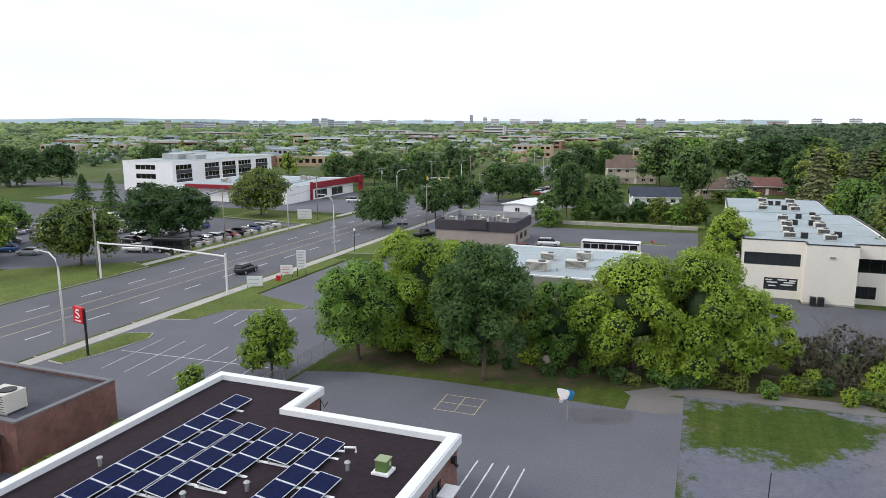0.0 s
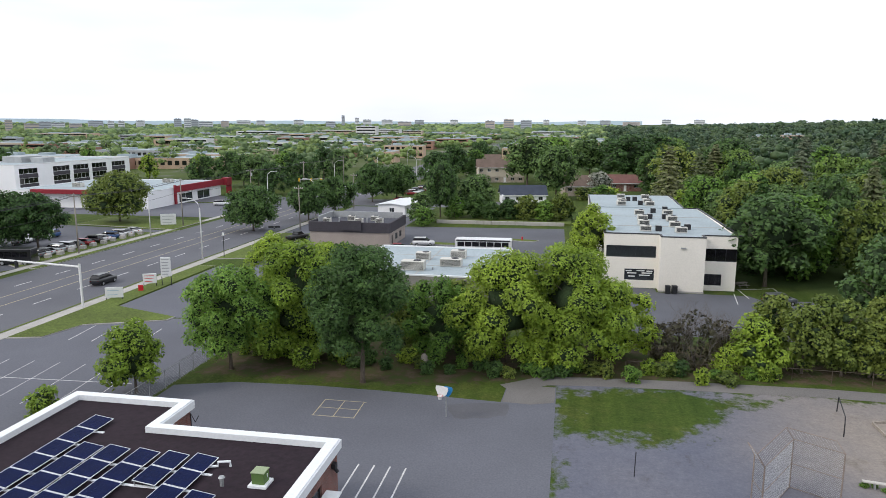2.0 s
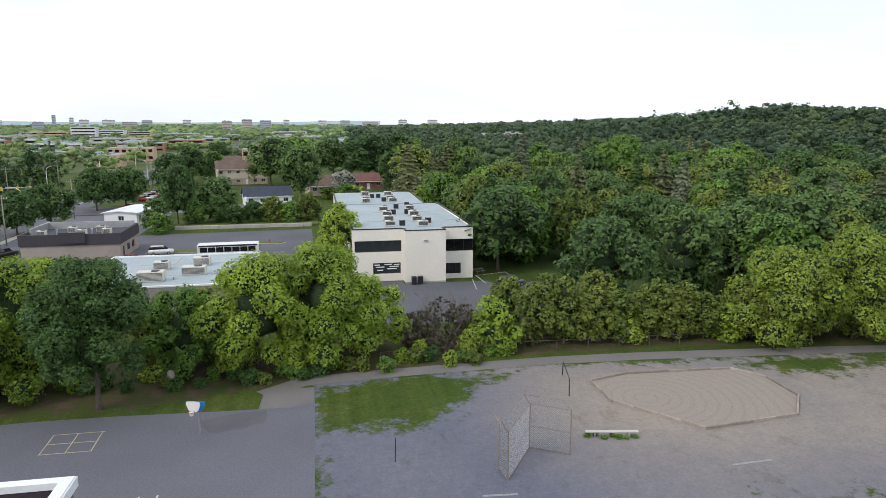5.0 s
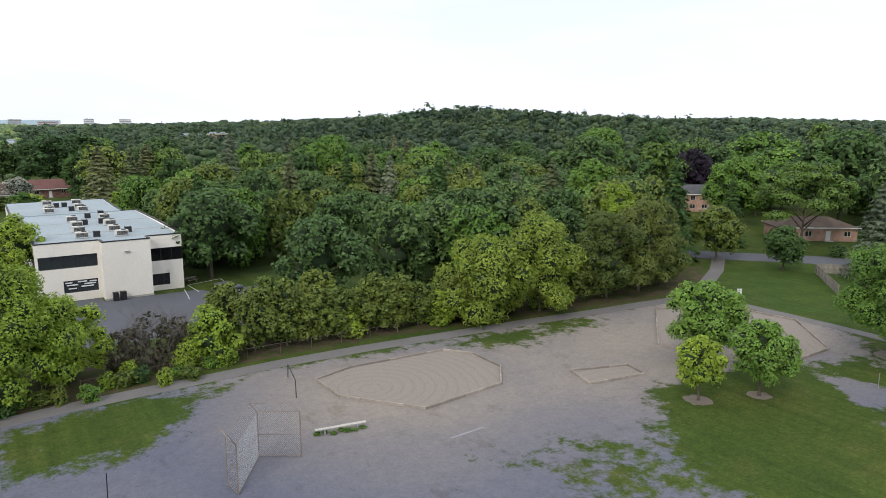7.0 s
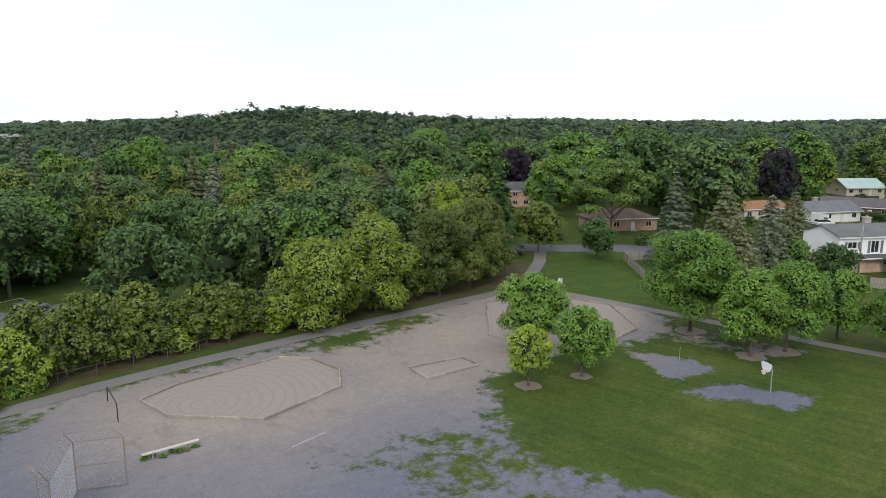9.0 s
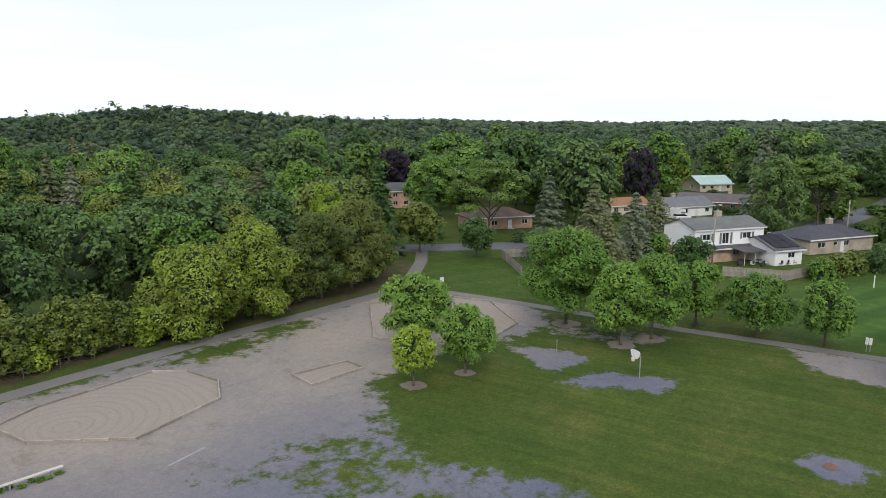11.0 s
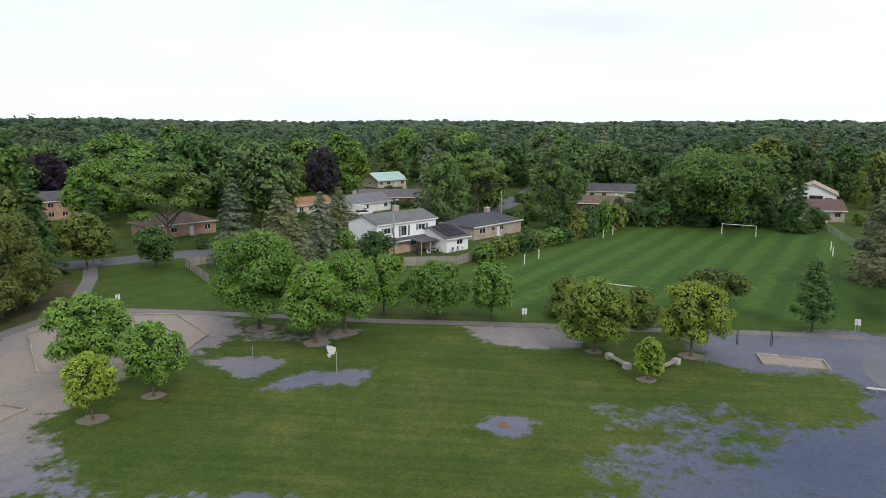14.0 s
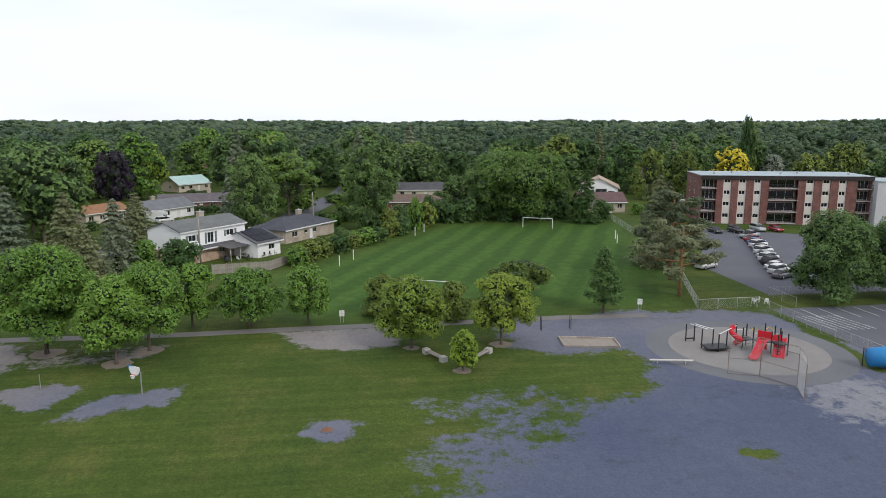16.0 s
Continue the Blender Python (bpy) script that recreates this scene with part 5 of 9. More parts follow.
# woods farther off: one mesh of many crowns for each belt
def far_woods(name, label, r0, r1, b0, b1, spacing, tris, size, hgt, wid, accept, seed, spiky=0.03, palette=None, few=0.25):
    """A belt of crowns in one mesh; each crown is a heap of uneven leafy domes, rough with leaves."""
    rng = np.random.default_rng(seed)
    n = int(math.radians(b1 - b0) * (r1 * r1 - r0 * r0) / 2 / spacing ** 2)
    r = np.sqrt(rng.uniform(r0 * r0, r1 * r1, n))
    b = np.radians(rng.uniform(b0, b1, n))
    x, y = r * np.sin(b), r * np.cos(b)
    keep = accept(x, y, rng)
    x, y = x[keep], y[keep]
    z = terrain(x, y)
    n = len(x)
    temps = []
    for k in ("round", "tall", "round", "shrub", "tall", "spread"):
        p, nr, core = crown_points(k, tris, rng, 1.0, 1.0, few, size / wid * 1.6, 6)
        temps.append((p, nr, [q for q in core if q[0][:2] != (0, 0)]))
    p, nr = conifer_points(tris, rng, 0.5, 1.2, tiers=10)
    temps.append((p, nr, [((0, 0, 0.12 + 0.18 * j), 0.17 - 0.033 * j) for j in range(5)]))
    pal = np.array(palette or [(1.0, 1.0, 1.0), (0.72, 0.82, 0.84), (1.25, 1.2, 0.9), (0.85, 0.95, 1.0), (0.5, 0.6, 0.68), (1.1, 1.1, 0.95), (0.95, 1.05, 0.9), (0.6, 0.66, 0.6)])
    ico, icf = np.array(ICO), np.array(ICO_F)
    P, N, T, V, F, VT, base = [], [], [], [], [], [], 0
    for i in range(n):
        k = int(rng.integers(0, 6)) if rng.random() > spiky else 6
        p, nr, core = temps[k]
        s, h = wid * rng.uniform(0.6, 1.3), hgt * rng.uniform(0.7, 1.2) * (1.35 if rng.random() < 0.06 else 1.0)
        a = rng.uniform(0, 6.28)
        ca, sa = math.cos(a), math.sin(a)
        turn = np.array([[ca, sa, 0], [-sa, ca, 0], [0, 0, 1]])
        to = np.array([x[i], y[i], z[i]])
        size3 = np.array([s, s, h])
        P.append((p * size3) @ turn + to)
        N.append(nr @ turn)
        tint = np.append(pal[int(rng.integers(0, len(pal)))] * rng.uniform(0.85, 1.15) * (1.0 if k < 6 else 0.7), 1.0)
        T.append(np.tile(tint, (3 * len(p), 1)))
        for c, q in core:
            q *= 0.88
            V.append(((np.array(c) * size3) @ turn) + to + ico * np.array([q * s, q * s, q * s * 0.8]) * rng.uniform(0.85, 1.2, (12, 1)))
            F.append(icf + base)
            base += 12
            VT.append(np.tile(tint, (12, 1)))
    co, fs = leaf_cards(np.concatenate(P), np.concatenate(N), size, rng, True, jitter=0.35)
    fs = np.concatenate([fs] + [np.concatenate(F) + len(co)])
    co = np.concatenate([co] + V)
    me = cards_mesh(name, co, fs, LEAF["belt"], np.concatenate(T + VT))
    return tagged(new(name, me), label, "woods", "", "stuff")


def thin(x, y, rng):
    """Thin trees between the roofs of the town; none on the road and lots."""
    road = (x > -102) & (x < -58)
    lots = (x < -95) & (x > -330) & (y < 330)
    lawn = (x < -190) & (y < 300)
    return ~road & ~lots & ~lawn


def not_placed(x, y, rng):
    return thin(x, y, rng) & ~((x > 20) & (x < 320) & (y < 262) & (y > -200)) & ~((x > -58) & (x < 75) & (y < 352)) & ~((x > -56) & (x < -25) & (y < 520))


far_woods("far_woods", "green wooded belt beyond the houses", 240, 620, 3, 136, 13.5, 150, 1.0, 15.0, 15.5, not_placed, 21, 0.06, None, 0.17)
far_woods("far_woods", "green wooded hills farther off", 620, 1250, 3, 136, 22.0, 56, 2.0, 13.5, 19.0, thin, 22, 0.04, None, 0.1)
far_woods("far_woods", "wooded ridge on the horizon", 1250, 2700, 3, 136, 55.0, 18, 5.0, 12.0, 50.0, thin, 23, 0.0, None, 0.1)
# light green leaf tints, paled further to put distance haze into them
HAZED_TOWNPAL = [(1.9, 1.8, 1.6), (2.9, 2.6, 1.6), (2.4, 2.2, 1.7), (1.4, 1.5, 1.4), (3.0, 2.7, 1.9)]
far_woods("town_trees", "light green trees between the town roofs", 240, 700, -58, 3, 23.0, 130, 1.1, 9.5, 14.0, not_placed, 31, 0.05, HAZED_TOWNPAL, 0.17)
far_woods("town_trees", "light green trees between the far roofs", 700, 1600, -58, 3, 36.0, 54, 2.2, 7.2, 24.0, thin, 32, 0.0, HAZED_TOWNPAL, 0.1)
far_woods("town_trees", "light green tree belt on the far plain", 1600, 4300, -58, 3, 105.0, 30, 8.0, 5.0, 80.0, thin, 33, 0.0, HAZED_TOWNPAL, 0.1)


# ---- buildings ----
def facade(parent, p, q, z0, z1, holes, wallmat, framemat=None, glass=None, thick=0.3, mull=0, name="wall", label=""):
    """One outside wall from p to q (the inside to the left) with windows set into its openings."""
    framemat, glass = framemat or WHITEMETAL, glass or GLASS
    w = part(name, Shape().wall(p, q, z0, z1, thick, holes), wallmat, parent, label)
    pv = Vector((*p, 0))
    d = (Vector((*q, 0)) - pv).normalized()
    m = Matrix.Translation(pv) @ Matrix(((d.x, -d.y, 0, 0), (d.y, d.x, 0, 0), (0, 0, 1, 0), (0, 0, 0, 1)))
    for u0, u1, a, b in holes:
        t = 0.06
        k = mull if mull else (1 if u1 - u0 > 1.2 else 0)
        e = (u1 - u0) / (k + 1)
        f0, f1 = m @ Vector((u0, 0.1, 0)), m @ Vector((u1, 0.1, 0))
        s = Shape().wall((f0.x, f0.y), (f1.x, f1.y), a, b, 0.1, [(e * j + (t if j == 0 else 0.03), e * (j + 1) - (t if j == k else 0.03), a + t, b - t) for j in range(k + 1)])
        win = part("window", s, framemat, parent)
        part("pane", Shape().box(u0 + t, 0.14, a + t, u1 - t, 0.155, b - t, m), glass, win)
    return w


def closed_block(parent, x0, y0, x1, y1, z0, z1, holes, wallmat, framemat=None, glass=None, mull=0, thick=0.3):
    """Four walls round a rectangle; holes by side: s, e, n, w."""
    sides = (("s", (x0, y0), (x1, y0)), ("e", (x1, y0 + thick), (x1, y1 - thick)), ("n", (x1, y1), (x0, y1)), ("w", (x0, y1 - thick), (x0, y0 + thick)))
    for k, p, q in sides:
        facade(parent, p, q, z0, z1, holes.get(k, []), wallmat, framemat, glass, thick, mull)


def flat_roof(parent, x0, y0, x1, y1, z, roofmat, capmat, rise=0.35, cap=0.35, label=""):
    part("roof", Shape().box(x0 + 0.31, y0 + 0.31, z - 0.3, x1 - 0.31, y1 - 0.31, z), roofmat, parent, label)
    s = Shape()
    for b in ((x0 - 0.06, y0 - 0.06, x1 + 0.06, y0 + cap), (x0 - 0.06, y1 - cap, x1 + 0.06, y1 + 0.06), (x0 - 0.06, y0 + cap, x0 + cap, y1 - cap), (x1 - cap, y0 + cap, x1 + 0.06, y1 - cap)):
        s.box(b[0], b[1], z - 0.02, b[2], b[3], z + rise)
    part("parapet", s, capmat, parent)


FAN = Shape()
for j in range(6):
    FAN.box(-0.32, -0.02 + 0.0, 0.0, 0.32, 0.02, 0.02, pose(0, 0, 0, 0, 0, 30 * j))


def rooftop_unit(x, y, z, w=1.7, d=1.2, h=1.0, rz=0, label="pale beige rooftop air-conditioning unit", dark=False):
    t = thing("rooftop_unit", label, "air conditioner", x, y, z, rz, "rooftop units")
    part("skid", Shape().box(-w / 2, -d / 2 + 0.05, 0, w / 2, -d / 2 + 0.15, 0.12).box(-w / 2, d / 2 - 0.15, 0, w / 2, d / 2 - 0.05, 0.12), METAL, t)
    part("cabinet", Shape().slab(-w / 2, -d / 2, 0.12, w / 2, d / 2, h, 0.04), DARKMETAL if dark else surface("beige metal", (0.62, 0.60, 0.55), 0.1, 2, 0.6), t)
    g = Shape()
    for j in range(7):
        zz = 0.25 + (h - 0.45) * j / 6
        g.box(-w / 2 + 0.1, -d / 2 - 0.03, zz, w / 2 - 0.1, -d / 2 + 0.005, zz + 0.05)
    part("grille", g, DARKMETAL, t)
    part("fan_ring", Shape().tube([(w * 0.18, 0, h - 0.02), (w * 0.18, 0, h + 0.08)], min(w, d) * 0.34, 14), DARKMETAL, t)
    return t


def condenser(x, y, z, rz=0):
    t = thing("condenser", "small dark boxy condenser unit on a flat roof", "air conditioner", x, y, z, rz, "rooftop condensers")
    part("cabinet", Shape().slab(-0.45, -0.45, 0.05, 0.45, 0.45, 0.9, 0.05), DARKMETAL, t)
    part("fan_ring", Shape().tube([(0, 0, 0.89), (0, 0, 0.97)], 0.35, 14), METAL, t)
    part("foot", Shape().box(-0.4, -0.4, 0, 0.4, -0.3, 0.06).box(-0.4, 0.3, 0, 0.4, 0.4, 0.06), METAL, t)
    return t


def roof_pipe(x, y, z, h=0.5, r=0.09):
    t = thing("roof_vent", "short galvanised vent pipe on a flat roof", "vent pipe", x, y, z)
    part("pipe", Shape().tube([(0, 0, -0.02), (0, 0, h)], r, 10), METAL, t)
    part("cap", Shape().tube([(0, 0, h + 0.02), (0, 0, h + 0.10)], r * 1.7, 10, r * 1.2), METAL, t)
    return t


def white_office():
    t = thing("office_building", "two-storey cream office building with a pale flat roof", "building", 0, 0)
    H, yw, yb = 8.35, 108.8, 106.4
    win_up = [(0.3, 8.0, 4.7, 6.55)]
    facade(t, (5.2, yw), (13.3, yw), 0, H, [(0.35, 7.75, 4.75, 6.55), (3.2, 7.6, 1.2, 2.95)], CREAM, DARKMETAL, GLASS, mull=4)
    facade(t, (13.3, yw), (13.3, yb + 0.3), 0, H, [], CREAM)
    facade(t, (13.3, yb), (19.7, yb), 0, H + 0.0, [], CREAM)
    facade(t, (19.7, yb + 0.3), (19.7, yw), 0, H, [], CREAM)
    facade(t, (19.7, yw), (24.6, yw), 0, H, [(0.3, 4.9, 4.5, 6.45), (0.15, 2.9, 0.8, 2.55)], CREAM, DARKMETAL, GLASS_DARK, mull=2)
    facade(t, (24.6, yw + 0.3), (24.6, 143.5), 0, H, [(0.0, 33, 4.5, 6.45)], CREAM, DARKMETAL, GLASS_DARK, mull=12)
    facade(t, (24.6, 143.8), (22.0, 143.8), 0, H, [], CREAM)
    facade(t, (22.0, 144.1), (22.0, 167.5), 0, H, [], CREAM)
    facade(t, (22.0, 167.8), (3.8, 167.8), 0, H, [], CREAM)
    facade(t, (3.8, 167.5), (3.8, 139), 0, H, [(2, 26, 4.7, 6.5)], CREAM, DARKMETAL, GLASS, mull=8)
    facade(t, (3.8, 138.7), (5.2, 138.7), 0, H, [], CREAM)
    facade(t, (5.2, 138.4), (5.2, yw + 0.3), 0, H, [(1, 28, 4.7, 6.5), (1, 28, 1.2, 2.9)], CREAM, DARKMETAL, GLASS, mull=9)
    part("roof", Shape().prism([(5.5, yw + 0.3), (13.6, yw + 0.3), (13.6, yb + 0.3), (19.4, yb + 0.3), (19.4, yw + 0.3), (24.3, yw + 0.3), (24.3, 143.5), (5.5, 143.5)], H - 0.25, H - 0.05), ROOFGREY, t, "pale grey-blue roof membrane")
    part("roof_step", Shape().box(4.1, 143.5, H - 0.25, 21.7, 167.5, H + 0.12), ROOFGREY, t)
    part("roof_seam", Shape().box(5.6, 130.3, H - 0.05, 24.2, 130.5, H - 0.01).box(5.6, 118.0, H - 0.05, 24.2, 118.2, H - 0.01), CONCRETE, t)
    cap = Shape()
    loop = [(5.2, yw), (13.3, yw), (13.3, yb), (19.7, yb), (19.7, yw), (25.2, yw), (24.6, 143.8), (22.0, 143.8), (22.4, 167.8), (3.8, 167.8), (3.8, 138.7), (5.2, 138.7)]
    for i, (a, b) in enumerate(zip(loop, loop[1:] + loop[:1])):
        dx, dy = (b[0] - a[0]), (b[1] - a[1])
        k = math.hypot(dx, dy)
        nx, ny = -dy / k, dx / k
        cap.prism([(a[0] - nx * 0.05, a[1] - ny * 0.05), (b[0] - nx * 0.05, b[1] - ny * 0.05), (b[0] + nx * 0.28, b[1] + ny * 0.28), (a[0] + nx * 0.28, a[1] + ny * 0.28)], H + 0.003 * (i % 2), H + 0.14 + 0.003 * (i % 2))
    part("parapet", cap, DARKMETAL, t, "dark metal roof edging")
    part("floor", Shape().box(5.6, yw + 0.4, 3.6, 21.6, 167, 3.9), CONCRETE, t)
    lamp = part("wall_lamp", Shape().box(16.2, yb - 0.22, 6.7, 16.9, yb - 0.002, 6.9), METAL, t)
    sign = Shape()
    for k, (u, w, z) in enumerate(((8.6, 0.9, 2.55), (10.2, 1.2, 2.6), (11.7, 0.9, 2.55), (8.8, 1.4, 2.2), (11.0, 1.5, 2.25), (10.6, 1.6, 1.9), (9.0, 1.0, 1.7))):
        sign.box(u, yw + 0.02, z, u + w, yw + 0.09, z + 0.16)
    part("window_lettering", sign, WHITEMETAL, t, "rows of white bars lettered on the glass")
    part("baseboard", Shape().box(13.25, yb - 0.03, 0, 19.75, yb - 0.003, 0.25), CONCRETE, t)


white_office()
HV = [(10.8, 160.5), (10.4, 150.5), (10.0, 146.1), (16.0, 160.0), (15.6, 151.5), (15.6, 146.3), (12.4, 132.8), (12.3, 125.2), (11.9, 119.0), (11.6, 112.5), (17.5, 133.5), (17.1, 124.8), (16.7, 117.7), (16.8, 111.6)]
for i, (x, y) in enumerate(HV):
    rooftop_unit(x, y, 8.30 if y < 143.5 else 8.47, 1.7, 1.1, 0.95, 4 * (i % 3))
for i, (x, y) in enumerate([(12.0, 155.0), (13.4, 155.2), (13.9, 147.5), (13.7, 127.3), (13.6, 112.8), (17.7, 139.0), (16.3, 127.6), (18.3, 115.2), (15.2, 136.0)]):
    condenser(x, y, 8.30 if y < 143.5 else 8.47)
bin_base = thing("waste_bin", "pair of dark grey wheeled bins beside a cream wall", "bin", 14.6, 105.6)
part("body", Shape().slab(-0.45, -0.4, 0.05, 0.25, 0.4, 1.15, 0.05), DARKMETAL, bin_base)
part("lid", Shape().slab(-0.48, -0.43, 1.15, 0.28, 0.43, 1.25, 0.04), DARKMETAL, bin_base)
copy_thing(bin_base, pose(15.6, 105.7, 0, 0, 0, 5))


def grey_shop():
    t = thing("shop_building", "low shop with a pale grey flat roof", "building")
    closed_block(t, -32.0, 93.6, -9.5, 116.5, 0, 3.9, {"s": [(1.2, 3.0, 0.9, 2.6), (4.5, 5.6, 0.1, 2.3), (7.2, 9.0, 0.9, 2.6), (11, 13, 0.9, 2.6), (15, 17, 0.9, 2.6)]}, surface("grey brick", (0.30, 0.28, 0.27), 0.2, 3, 0.9))
    flat_roof(t, -32.0, 93.6, -9.5, 116.5, 3.9, ROOFGREY, FASCIA, 0.18, label="pale grey roof membrane with seams")
    part("roof_seam", Shape().box(-31.6, 101, 3.9, -9.9, 101.15, 3.93).box(-31.6, 109, 3.9, -9.9, 109.15, 3.93).box(-21.5, 94, 3.9, -21.35, 116, 3.931), CONCRETE, t)


grey_shop()
for x, y, w, d, h in ((-22.6, 105.6, 2.2, 1.5, 1.2), (-17.4, 101.2, 3.2, 1.6, 1.2), (-22.4, 97.6, 3.4, 1.7, 1.4), (-17.3, 107.6, 2.4, 1.6, 1.3)):
    rooftop_unit(x, y, 3.9, w, d, h)
for x, y in ((-24.6, 97), (-19.6, 98), (-15.6, 100), (-19.5, 104.5), (-25.0, 101.5)):
    roof_pipe(x, y, 3.9, 0.35)


def dark_restaurant():
    t = thing("restaurant_building", "low restaurant with charcoal cladding and flat roof", "building")
    beige = surface("beige block", (0.36, 0.31, 0.28), 0.12, 2, 0.9)
    closed_block(t, -53.2, 136.0, -36.2, 149.5, 0, 3.0, {"e": [(1.5, 2.6, 0.1, 2.2), (4.5, 6.5, 0.9, 2.2), (8, 10, 0.9, 2.2)]}, beige, DARKMETAL)
    band = Shape()
    for b in ((-53.4, 135.8, -36.0, 136.25), (-53.4, 149.25, -36.0, 149.7), (-53.4, 136.25, -52.95, 149.25), (-36.45, 136.25, -36.0, 149.25)):
        band.box(b[0], b[1], 2.95, b[2], b[3], 5.0)
    part("fascia", band, DARKCLAD, t, "charcoal cladding band")
    part("tower", Shape().box(-46.5, 135.4, 3.4, -42.0, 135.78, 5.35), DARKCLAD, t)
    part("roof", Shape().box(-52.9, 136.3, 4.0, -36.5, 149.2, 4.25), ROOFDARK, t, "grey gravel roof")
    part("metal_screen", Shape().box(-53.0, 148.8, 4.25, -36.6, 149.1, 5.6).box(-52.9, 140, 4.25, -52.6, 148.8, 5.6), METAL, t)


dark_restaurant()
for x, y in ((-50.6, 139.4), (-43.7, 139.8), (-41.5, 144.0), (-39.5, 140.5), (-46.5, 143.5)):
    rooftop_unit(x, y, 4.25, 1.5, 1.2, 1.1)
for x, y in ((-48.5, 141), (-42.5, 141.5), (-40.0, 143.0)):
    roof_pipe(x, y, 4.25, 0.9, 0.15)


def three_storey():
    t = thing("office_block", "white three-storey office with dark ribbon windows", "building")
    x0, y0, x1, y1, H = -208.0, 205.5, -184.5, 268.0, 10.9
    rows = [(1.0, 3.0), (4.5, 6.4), (7.9, 9.7)]
    hs = [(6.0, 15.5, a, b) for a, b in rows]
    he = [(u, u + 8.6, a, b) for u in (1.5, 17.5, 28.0, 38.5, 50.5) for a, b in rows]
    closed_block(t, x0, y0, x1, y1, 0, H, {"s": hs, "e": he}, WHITEWALL, WHITEMETAL, GLASS_DARK, 3)
    for u in (1.5, 17.5, 28.0, 38.5, 50.5):
        for a, b in ((3.05, 4.45), (6.45, 7.85)):
            part("spandrel", Shape().box(x1 + 0.01, y0 + 0.3 + u, a, x1 + 0.06, y0 + 0.3 + u + 8.6, b), DARKCLAD, t, "charcoal panel between the windows")
    part("floor", Shape().box(x0 + 0.5, y0 + 0.5, 3.4, x1 - 0.5, y1 - 0.5, 3.7).box(x0 + 0.5, y0 + 0.5, 6.9, x1 - 0.5, y1 - 0.5, 7.2), CONCRETE, t)
    flat_roof(t, x0, y0, x1, y1, H, ROOFGREY, WHITEMETAL, 0.3)
    part("penthouse", Shape().slab(-204, 222, H, -196, 232, H + 2.2, 0.05).slab(-194, 224, H, -189, 230, H + 1.8, 0.05), METAL, t)


three_storey()


def red_store():
    t = thing("store_building", "low white store with a red fascia", "store")
    RED = surface("red fascia", (0.27, 0.022, 0.035), 0.1, 2, 0.6)
    closed_block(t, -168, 185, -122, 228, 0, 5.0, {"e": [(16, 24, 0.3, 3.0), (27, 35, 0.3, 3.0)], "s": [(40, 43, 0.1, 2.6)]}, WHITEWALL, WHITEMETAL)
    flat_roof(t, -168, 185, -122, 228, 5.0, ROOFGREY, FASCIA, 0.25)
    s = Shape().box(-121.9, 199, 3.7, -121.2, 229, 5.7).box(-122.0, 229.0, 3.4, -120, 232.5, 6.0).box(-121.9, 198.2, 0.05, -121.3, 199, 6.0).box(-122, 232.0, 0.0, -120.2, 232.6, 3.4)
    part("fascia", s, RED, t, "deep red sign band without lettering")
    part("awning", Shape().box(-160, 183.2, 4.3, -140, 184.9, 5.5), RED, t)
    for x, y in ((-155, 198), (-148, 208), (-136, 218), (-160, 218)):
        rooftop_unit(x, y, 5.0, 3.0, 2.0, 1.3)


red_store()


